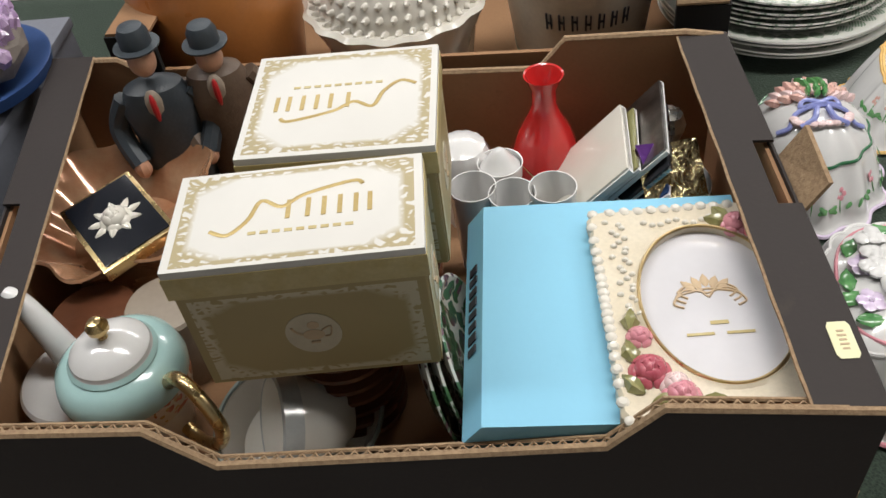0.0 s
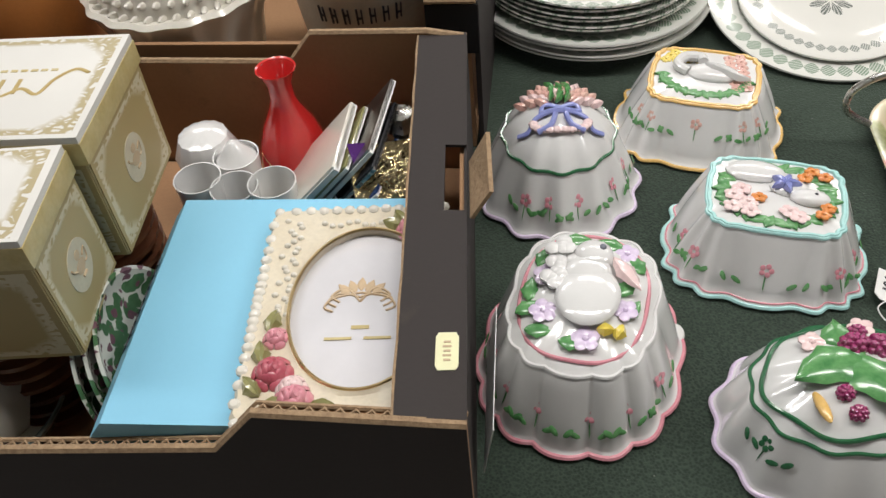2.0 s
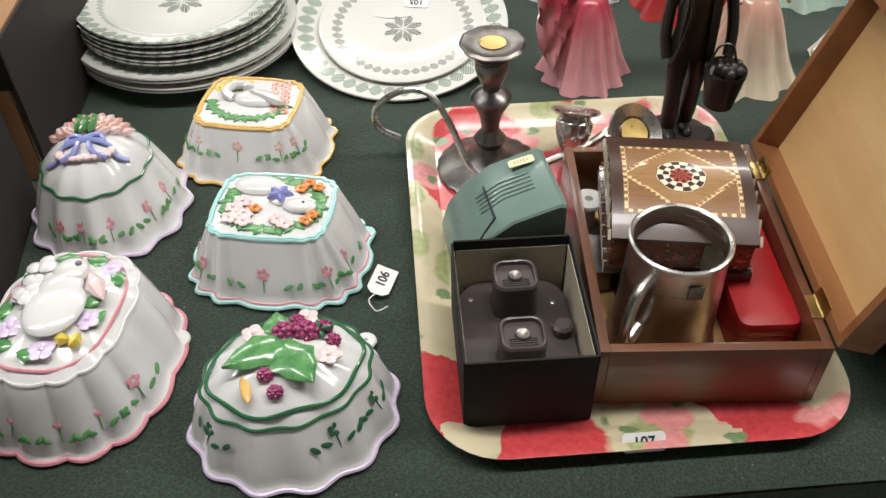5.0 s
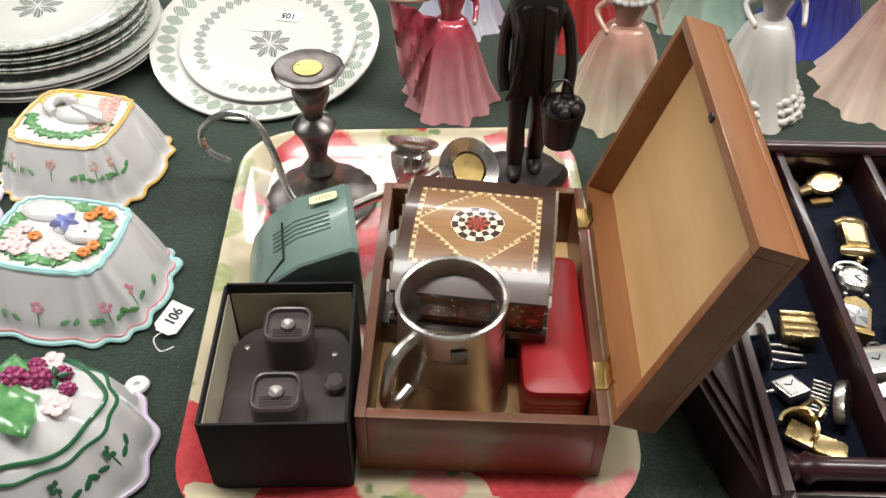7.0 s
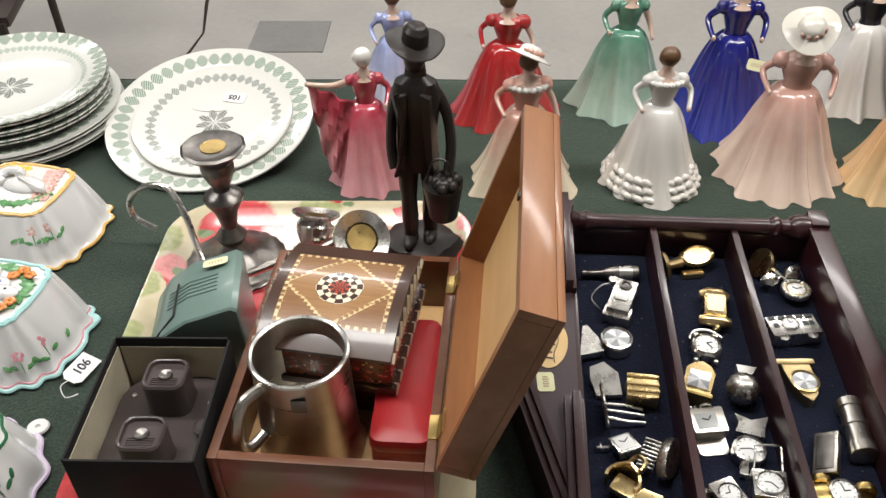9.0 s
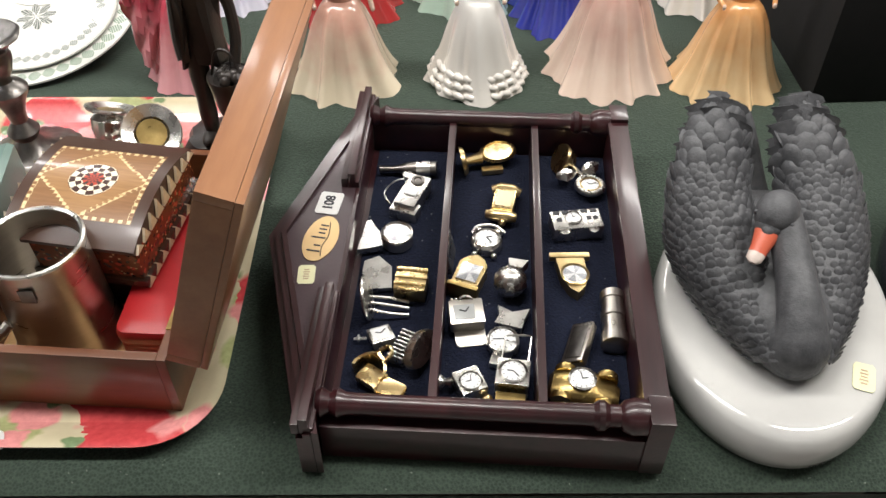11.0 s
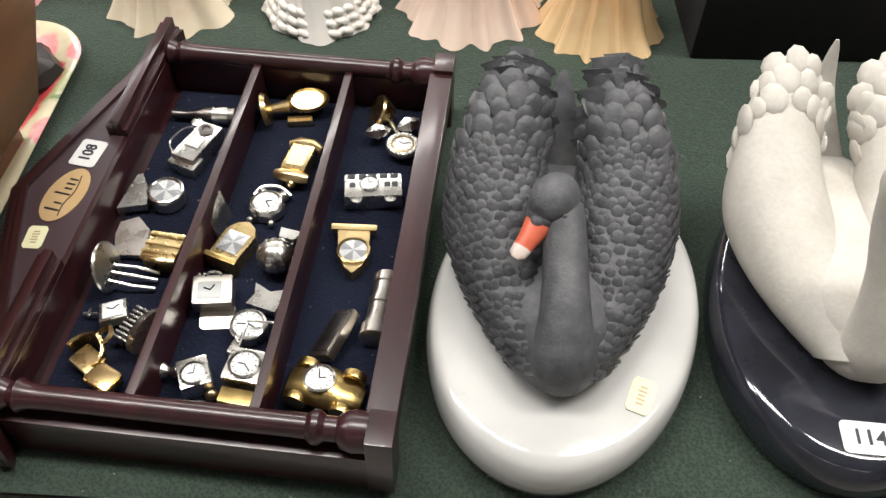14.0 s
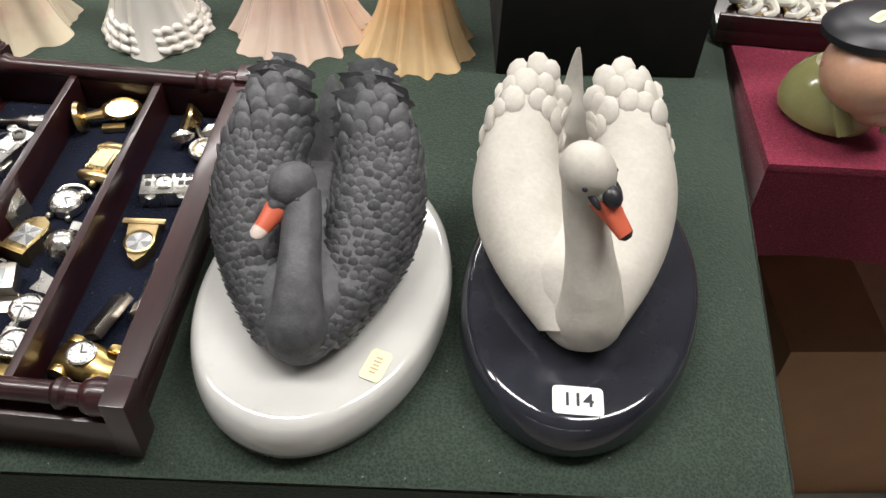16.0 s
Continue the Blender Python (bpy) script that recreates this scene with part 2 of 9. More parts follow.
M_WHITE = surf("white_glaze", (0.72, 0.715, 0.705), (0.67, 0.665, 0.655), 0.14, scale=25, fine=300, bump=0.03, coat=0.6)
M_PORC = surf("cream_porcelain", (0.72, 0.69, 0.62), (0.67, 0.635, 0.56), 0.14, scale=25, fine=300, bump=0.03, coat=0.5)
M_CARD = surf("tan_card", (0.36, 0.20, 0.10), (0.28, 0.15, 0.075), 0.85, scale=12, fine=260, bump=0.2, dirt=0.25)
M_CARDEDGE = surf("corrugated_edge", (0.42, 0.29, 0.17), (0.22, 0.14, 0.08), 0.9, scale=240, fine=700, bump=0.6)
M_DARKCARD = surf("dark_brown_card", (0.027, 0.020, 0.018), (0.020, 0.014, 0.013), 0.75, scale=9, fine=240, bump=0.12, dirt=0.2)
M_BLACKCARD = surf("black_card", (0.004, 0.004, 0.0045), (0.008, 0.007, 0.007), 0.85, scale=20, fine=240, bump=0.12)
M_MAHOG = wood("dark_mahogany", (0.014, 0.004, 0.005), (0.044, 0.010, 0.012), 40, 0.34, 0.3)
M_NAVY = cloth("navy_velvet", (0.006, 0.008, 0.018), (0.004, 0.005, 0.012), 0.06)
M_BOXWOOD = wood("box_wood", (0.100, 0.030, 0.012), (0.175, 0.062, 0.022), 26, 0.4, 0.25, (0.15, 1, 1))
M_LIDOUT = wood("lid_leather_wood", (0.22, 0.085, 0.03), (0.34, 0.15, 0.06), 26, 0.4, 0.3, (1, 0.12, 1))
M_LIDIN = wood("pale_lid_wood", (0.60, 0.36, 0.15), (0.72, 0.47, 0.22), 18, 0.5, 0.1, (1, 0.15, 1))
M_STEEL = surf("brushed_pewter", (0.62, 0.58, 0.53), (0.50, 0.47, 0.42), 0.30, 1.0, scale=18, fine=500, bump=0.06, stretch=(1, 1, 8))
M_SILVER = surf("worn_silver", (0.78, 0.76, 0.72), (0.55, 0.53, 0.49), 0.28, 1.0, scale=70, fine=500, bump=0.08)
M_OLDSILVER = surf("tarnished_silver", (0.30, 0.28, 0.26), (0.11, 0.10, 0.095), 0.34, 1.0, scale=60, fine=400, bump=0.2)
M_GOLD = surf("polished_gold", (0.76, 0.59, 0.32), (0.56, 0.40, 0.17), 0.28, 1.0, scale=60, fine=400, bump=0.08)
M_PALEGOLD = surf("pale_gold", (0.78, 0.60, 0.32), (0.55, 0.40, 0.19), 0.3, 1.0, scale=60, fine=400, bump=0.08)
M_BRASS = surf("old_brass", (0.62, 0.45, 0.18), (0.40, 0.28, 0.10), 0.3, 1.0, scale=60, fine=400)
M_DIAL = surf("white_dial", (0.78, 0.79, 0.78), None, 0.3, scale=60, fine=600, bump=0)
M_HAND = surf("black_paint", (0.02, 0.02, 0.025), None, 0.4, scale=60, fine=600, bump=0)
M_LABEL = surf("white_label", (0.80, 0.80, 0.78), (0.74, 0.74, 0.72), 0.55, scale=40, fine=500, bump=0.03)
M_INK = surf("black_ink", (0.03, 0.03, 0.04), None, 0.6, scale=40, fine=500, bump=0)
M_YELLOW = surf("yellow_sticker", (0.78, 0.77, 0.50), (0.72, 0.70, 0.43), 0.6, scale=40, fine=500, bump=0.05)
M_RED = surf("red_leather", (0.50, 0.02, 0.025), (0.38, 0.012, 0.016), 0.38, scale=30, fine=600, bump=0.2)
M_BAKEL = surf("brown_bakelite", (0.065, 0.050, 0.048), (0.048, 0.036, 0.034), 0.35, scale=30, fine=400, bump=0.05, coat=0.1)
M_TEAL = surf("grey_green_plastic", (0.17, 0.25, 0.22), (0.14, 0.21, 0.185), 0.3, scale=14, fine=400, bump=0.05, coat=0.2)
M_TRAY = blotch("flowered_tray", (0.56, 0.49, 0.33), [((0.34, 0.36, 0.16), 0.42, 1.2), ((0.52, 0.045, 0.05), 0.62, 0.82), ((0.66, 0.25, 0.24), 0.36, 1.4), ((0.15, 0.22, 0.10), 0.22, 2.2)], 13.0)
M_INLAY = inlay_mat("marquetry")
M_EBONY = surf("ebony", (0.05, 0.025, 0.018), None, 0.2, scale=60, fine=400, coat=0.5)
M_BONE = surf("bone_inlay", (0.72, 0.64, 0.48), None, 0.25, scale=60, fine=400, coat=0.4)
M_MARBLE = surf("white_marble", (0.57, 0.565, 0.54), (0.47, 0.465, 0.45), 0.12, scale=14, fine=120, bump=0.02, coat=0.5, dirt=0.12)
M_BLKMARBLE = surf("black_stone", (0.012, 0.013, 0.018), (0.028, 0.03, 0.04), 0.09, scale=22, fine=160, bump=0.02, coat=0.4)
M_BLKFEATH = surf("black_feather_resin", (0.045, 0.046, 0.050), (0.105, 0.106, 0.112), 0.55, scale=90, fine=420, bump=0.4)
M_WHTFEATH = surf("white_feather_resin", (0.54, 0.51, 0.46), (0.45, 0.42, 0.37), 0.6, scale=45, fine=260, bump=0.35)
M_BEAK = surf("orange_beak", (0.62, 0.14, 0.075), (0.54, 0.10, 0.05), 0.4, scale=60, fine=500)
M_BEAKTIP = surf("pale_beak_tip", (0.74, 0.62, 0.55), None, 0.4, scale=60, fine=500)
M_BRONZE = surf("black_bronze", (0.022, 0.019, 0.017), (0.04, 0.032, 0.028), 0.38, 0.3, scale=50, fine=300, bump=0.25)
M_GREENLEAF = surf("green_enamel", (0.05, 0.20, 0.06), (0.17, 0.40, 0.15), 0.2, scale=110, fine=400, bump=0.1, coat=0.5)
M_DKGREEN = surf("dark_green_enamel", (0.03, 0.14, 0.06), None, 0.2, scale=90, fine=400, coat=0.5)
M_BERRY = surf("berry_enamel", (0.26, 0.02, 0.10), (0.38, 0.05, 0.17), 0.2, scale=120, fine=400, coat=0.5)
M_LILAC = surf("lilac_enamel", (0.62, 0.50, 0.70), (0.72, 0.62, 0.76), 0.2, scale=90, fine=400, coat=0.5)
M_PINK = surf("pink_enamel", (0.66, 0.24, 0.30), (0.72, 0.34, 0.38), 0.2, scale=90, fine=400, coat=0.5)
M_PALEPINK = surf("pale_pink_enamel", (0.76, 0.54, 0.54), (0.80, 0.64, 0.62), 0.2, scale=60, fine=400, coat=0.5)
M_BLUE = surf("blue_enamel", (0.20, 0.23, 0.56), (0.34, 0.38, 0.70), 0.2, scale=90, fine=400, coat=0.5)
M_TURQ = surf("turquoise_enamel", (0.36, 0.66, 0.64), (0.44, 0.70, 0.68), 0.2, scale=90, fine=400, coat=0.5)
M_AMBER = surf("amber_enamel", (0.72, 0.44, 0.12), (0.78, 0.52, 0.2), 0.2, scale=90, fine=400, coat=0.5)
M_LEMON = surf("yellow_enamel", (0.76, 0.66, 0.12), (0.70, 0.50, 0.08), 0.2, scale=90, fine=400, coat=0.5)
M_ORANGE = surf("orange_enamel", (0.75, 0.26, 0.05), None, 0.2, scale=90, fine=400, coat=0.5)
M_CORAL = surf("coral_enamel", (0.74, 0.50, 0.42), (0.64, 0.34, 0.30), 0.2, scale=90, fine=400, coat=0.5)
M_SKYBLUE = surf("sky_blue_card", (0.24, 0.55, 0.74), (0.22, 0.52, 0.71), 0.5, scale=8, fine=300, bump=0.04)
M_FRAME = surf("cream_resin", (0.70, 0.63, 0.50), (0.62, 0.54, 0.40), 0.4, scale=30, fine=300, bump=0.15)
M_PHOTO = surf("photo_insert", (0.74, 0.73, 0.76), None, 0.06, scale=10, fine=300, bump=0, coat=0.8)
M_TANPRINT = surf("tan_print", (0.58, 0.43, 0.27), None, 0.5, scale=60, fine=400, bump=0)
M_GOLDPRINT = surf("gold_print", (0.45, 0.33, 0.12), (0.56, 0.43, 0.18), 0.4, 0.3, scale=60, fine=400)
M_GIFTSIDE = surf("gold_card", (0.50, 0.39, 0.16), (0.58, 0.49, 0.25), 0.42, scale=70, fine=300, bump=0.1)
M_GIFTFRONT = surf("dull_gold_card", (0.40, 0.31, 0.15), (0.46, 0.37, 0.20), 0.5, scale=70, fine=300, bump=0.1)
M_REDGLASS = surf("red_glass", (0.62, 0.03, 0.028), (0.50, 0.018, 0.018), 0.22, scale=16, fine=300, bump=0.02, coat=0.8)
M_CARNIVAL = surf("carnival_glass", (0.46, 0.20, 0.10), (0.55, 0.36, 0.22), 0.14, 0.35, scale=30, fine=200, bump=0.1, coat=1.0)
M_BROWNPOT = surf("brown_glazed_pot", (0.16, 0.065, 0.035), (0.11, 0.04, 0.02), 0.22, scale=20, fine=200, coat=0.5)
M_BISCUIT = surf("grey_biscuit", (0.34, 0.28, 0.22), None, 0.5, scale=20, fine=200)
M_JUG = surf("orange_pottery", (0.52, 0.21, 0.06), (0.42, 0.15, 0.04), 0.3, scale=8, fine=200, coat=0.3)
M_AMETHYST = surf("amethyst", (0.34, 0.20, 0.42), (0.60, 0.48, 0.64), 0.12, scale=120, fine=260, bump=0.8, coat=0.6)
M_ROCK = surf("grey_rock", (0.20, 0.17, 0.15), None, 0.8, scale=60, fine=300, bump=0.6)
M_AQUA = surf("duck_egg_glaze", (0.42, 0.62, 0.60), (0.38, 0.58, 0.57), 0.14, scale=25, fine=300, bump=0.03, coat=0.6)
M_SKIN = surf("painted_flesh", (0.62, 0.36, 0.24), (0.54, 0.29, 0.19), 0.3, scale=60, fine=300, coat=0.3)
M_OLIVE = surf("olive_glaze", (0.30, 0.29, 0.13), (0.24, 0.23, 0.09), 0.16, scale=30, fine=300, coat=0.6)
M_HAIR = surf("brown_hair_paint", (0.14, 0.07, 0.03), None, 0.4, scale=60, fine=300)
M_SUIT = surf("dark_blue_suit", (0.03, 0.04, 0.05), (0.045, 0.055, 0.065), 0.45, scale=60, fine=300, bump=0.3)
M_TWEED = surf("brown_tweed", (0.10, 0.065, 0.045), (0.14, 0.095, 0.065), 0.5, scale=60, fine=300, bump=0.3)
M_PLATE = ringed("green_sprig_plate", (0.72, 0.72, 0.675), [(0.108, 0.128, 44, (0.15, 0.24, 0.16), -0.05), (0.0, 0.030, 8, (0.06, 0.09, 0.07), 0.08), (0.092, 0.100, 70, (0.32, 0.40, 0.33), -0.1)])
M_PLATE_S = ringed("grey_sprig_plate", (0.72, 0.71, 0.665), [(0.076, 0.089, 44, (0.17, 0.20, 0.18), -0.05), (0.0, 0.026, 8, (0.06, 0.08, 0.07), 0.08)])
M_GREENPLATE = blotch("ivy_plate", (0.60, 0.60, 0.54), [((0.05, 0.13, 0.05), 0.6, 5.0), ((0.14, 0.06, 0.08), 0.4, 6.0)], 18.0, 0.15)
M_BUCKET = surf("cream_tinware", (0.72, 0.68, 0.58), (0.66, 0.61, 0.50), 0.35, scale=14, fine=200, coat=0.1, dirt=0.2)
M_BLUEGREY = surf("blue_grey_board", (0.20, 0.21, 0.25), None, 0.6, scale=10, fine=200)
M_BLUEPAPER = surf("blue_paper", (0.03, 0.07, 0.2), None, 0.4, scale=20, fine=200)
M_FOIL = surf("crinkled_foil", (0.70, 0.58, 0.34), (0.5, 0.4, 0.2), 0.2, 1.0, scale=140, fine=300, bump=0.9)
M_PURPLE = surf("purple_foil", (0.14, 0.04, 0.26), None, 0.3, 0.4, scale=80, fine=300, bump=0.5)
M_CLEAR = glassy("clear_glass", (0.95, 0.95, 0.95))
M_RUBBER = surf("chair_metal", (0.05, 0.035, 0.03), None, 0.4, 0.3, scale=20, fine=200)


# ---- building helpers ----
def thing(name, x=0.0, y=0.0, z=0.0, rz=0.0, label="", category="", group="", rx=0.0, ry=0.0, k=(1.0, 1.0, 1.0)):
    ob = new(name)
    ob.empty_display_size = 0.02
    ob.matrix_basis = pose(x, y, z, rx, ry, rz) @ Matrix.Diagonal((*k, 1.0))
    return tagged(ob, label, category, group)


def mesh_from(name, bm, mats, sharp=35):
    me = bpy.data.meshes.new(name)
    bmesh.ops.recalc_face_normals(bm, faces=bm.faces[:])
    for f in bm.faces:
        f.smooth = True
    bm.to_mesh(me)
    bm.free()
    me.set_sharp_from_angle(angle=radians(sharp))
    for m in mats if isinstance(mats, (list, tuple)) else [mats]:
        me.materials.append(m)
    return me


def part(name, bm, mat, parent, label="", sharp=35, at=None):
    ob = new(name, mesh_from(name, bm, mat, sharp))
    ob.parent = parent
    if at is not None:
        ob.matrix_basis = at
    if label:
        tagged(ob, label)
    return ob


def solo(name, bm, mats, at, label, category, group="", kind="", sharp=35):
    ob = new(name, mesh_from(name, bm, mats, sharp))
    ob.matrix_basis = at
    return tagged(ob, label, category, group, kind)


def B():
    return bmesh.new()


def paint(bm, n0, mi):
    bm.faces.ensure_lookup_table()
    for f in bm.faces[n0:]:
        f.material_index = mi


def box(bm, c, s, m=None, bev=0.0, mi=0, seg=2):
    n0 = len(bm.faces)
    mm = (m or Matrix()) @ Matrix.Translation(c) @ Matrix.Diagonal((*s, 1))
    r = bmesh.ops.create_cube(bm, size=1.0, matrix=mm)
    if bev:
        es = {e for v in r["verts"] for e in v.link_edges}
        bmesh.ops.bevel(bm, geom=list(es), offset=bev, segments=seg, affect="EDGES", profile=0.7)
    if mi:
        paint(bm, n0, mi)
    return bm


def loft(bm, rings, cap0=True, cap1=True, closed=True, mi=0, loop=False):
    vs = [[bm.verts.new(p) for p in r] for r in rings]
    n = len(vs[0])
    pairs = list(zip(vs[:-1], vs[1:])) + ([(vs[-1], vs[0])] if loop else [])
    for a, b in pairs:
        for i in range(n if closed else n - 1):
            j = (i + 1) % n
            bm.faces.new((a[i], a[j], b[j], b[i])).material_index = mi
    if closed and not loop:
        if cap0:
            bm.faces.new(vs[0][::-1]).material_index = mi
        if cap1:
            bm.faces.new(vs[-1]).material_index = mi
    return bm


def lathe(bm, prof, c=(0, 0, 0), seg=32, wave=None, m=None, mi=0, sx=1.0, sy=1.0, cap0=True, cap1=True):
    m = m or Matrix()
    rings = []
    for k, (r, z) in enumerate(prof):
        ring = []
        for i in range(seg):
            a = 2 * math.pi * i / seg
            q = r * (wave(a, k / max(1, len(prof) - 1)) if wave else 1)
            ring.append(m @ Vector((c[0] + q * math.cos(a) * sx, c[1] + q * math.sin(a) * sy, c[2] + z)))
        rings.append(ring)
    return loft(bm, rings, cap0, cap1, mi=mi)


def cyl(bm, p0, p1, r0, r1=None, seg=16, mi=0):
    return tube(bm, [p0, p1], [r0, r0 if r1 is None else r1], seg, mi=mi)


def tube(bm, pts, r, seg=8, closed=False, mi=0, flat=1.0):
    pts = [Vector(p) for p in pts]
    n = len(pts)
    rs = r if isinstance(r, (list, tuple)) else [r] * n
    rings, s = [], None
    for i, p in enumerate(pts):
        if closed:
            t = pts[(i + 1) % n] - pts[i - 1]
        else:
            t = pts[min(i + 1, n - 1)] - pts[max(i - 1, 0)]
        t = t.normalized() if t.length > 1e-9 else Vector((0, 0, 1))
        if s is None:
            s = t.cross(Vector((0, 0, 1)) if abs(t.z) < 0.95 else Vector((0, 1, 0)))
        s = s - t * s.dot(t)
        s.normalize()
        w = s.cross(t).normalized()
        rings.append([p + (s * math.cos(2 * math.pi * k / seg) + w * math.sin(2 * math.pi * k / seg) * flat) * rs[i] for k in range(seg)])
    return loft(bm, rings, loop=closed, mi=mi)


def curve_pts(ctrl, n=20, closed=False):
    """Catmull-Rom through control points."""
    c = [Vector(p) for p in ctrl]
    out, m = [], len(c)
    spans = m if closed else m - 1
    per = max(2, n // spans)
    for i in range(spans):
        if closed:
            p0, p1, p2, p3 = c[i - 1], c[i], c[(i + 1) % m], c[(i + 2) % m]
        else:
            p0, p1, p2, p3 = c[max(i - 1, 0)], c[i], c[i + 1], c[min(i + 2, m - 1)]
        for k in range(per):
            t = k / per
            out.append(0.5 * ((2 * p1) + (p2 - p0) * t + (2 * p0 - 5 * p1 + 4 * p2 - p3) * t * t + (3 * p1 - p0 - 3 * p2 + p3) * t ** 3))
    if not closed:
        out.append(c[-1])
    return out


def ell(bm, c, r, m=None, u=14, v=9, mi=0, wob=0.0):
    m = m or Matrix()
    rings = []
    for j in range(1, v):
        t = math.pi * j / v
        rings.append([(c[0] + r[0] * math.sin(t) * math.cos(2 * math.pi * i / u), c[1] + r[1] * math.sin(t) * math.sin(2 * math.pi * i / u), c[2] - r[2] * math.cos(t)) for i in range(u)])
    vs = []
    for ring in rings:
        row = []
        for p in ring:
            q = m @ Vector(p)
            if wob:
                q += noise.noise_vector(q * 90) * wob
            row.append(bm.verts.new(q))
        vs.append(row)
    lo, hi = bm.verts.new(m @ Vector((c[0], c[1], c[2] - r[2]))), bm.verts.new(m @ Vector((c[0], c[1], c[2] + r[2])))
    for i in range(u):
        k = (i + 1) % u
        bm.faces.new((lo, vs[0][k], vs[0][i])).material_index = mi
        bm.faces.new((hi, vs[-1][i], vs[-1][k])).material_index = mi
        for a, b in zip(vs[:-1], vs[1:]):
            bm.faces.new((a[i], a[k], b[k], b[i])).material_index = mi
    return bm


def prism(bm, pts, z0, z1, m=None, mi=0):
    m = m or Matrix()
    return loft(bm, [[m @ Vector((x, y, z0)) for x, y in pts], [m @ Vector((x, y, z1)) for x, y in pts]], mi=mi)


def round_rect(w, h, r, seg=5):
    out = []
    for cx, cy, a0 in ((w / 2 - r, h / 2 - r, 0), (-w / 2 + r, h / 2 - r, 90), (-w / 2 + r, -h / 2 + r, 180), (w / 2 - r, -h / 2 + r, 270)):
        for k in range(seg + 1):
            a = radians(a0 + 90 * k / seg)
            out.append((cx + r * math.cos(a), cy + r * math.sin(a)))
    return out


def text_mesh(body, size, depth=0.0003):
    cu = bpy.data.curves.new("writing", "FONT")
    cu.body, cu.size, cu.align_x, cu.align_y, cu.extrude = body, size, "CENTER", "CENTER", depth
    cu.offset = size * 0.016
    ob = bpy.data.objects.new("writing", cu)
    scene.collection.objects.link(ob)
    bpy.context.view_layer.update()
    me = bpy.data.meshes.new_from_object(ob)
    bpy.data.objects.remove(ob)
    return me


def writing(body, size, parent, at, mat=None):
    me = text_mesh(body, size)
    me.materials.clear()
    me.materials.append(mat or M_INK)
    ob = new("writing", me)
    ob.parent = parent
    ob.matrix_basis = at
    return ob


def lot_label(body, w, h, at, label, size=None, rx=0.0):
    t = thing("lot_label", label=label, category="label", group="lot number labels")
    t.matrix_basis = at
    part("card", prism(B(), round_rect(w, h, w * 0.1), 0, 0.0006), M_LABEL, t)
    writing(body, size or h * 0.72, t, pose(0, 0, 0.0009))
    return t


def sticker(w, h, at, label="small pale yellow price sticker with faint pen marks", rows=2):
    t = thing("price_sticker", label=label, category="sticker", group="yellow price stickers")
    t.matrix_basis = at
    notch = [(w / 2, h / 2 - h * 0.12), (w / 2 - w * 0.12, h / 2), (-w / 2 + w * 0.12, h / 2), (-w / 2, h / 2 - h * 0.12), (-w / 2, -h / 2 + h * 0.12), (-w / 2 + w * 0.12, -h / 2), (w / 2 - w * 0.12, -h / 2), (w / 2, -h / 2 + h * 0.12)]
    part("paper", prism(B(), notch, 0, 0.0005), M_YELLOW, t)
    bm = B()
    for i in range(5):
        box(bm, (-w * 0.24 + i * w * 0.12, 0.0, 0.0007), (w * 0.05, h * (0.3 + 0.08 * (i % 2)), 0.0003))
    part("pen_marks", bm, M_TANPRINT, t)
    return t


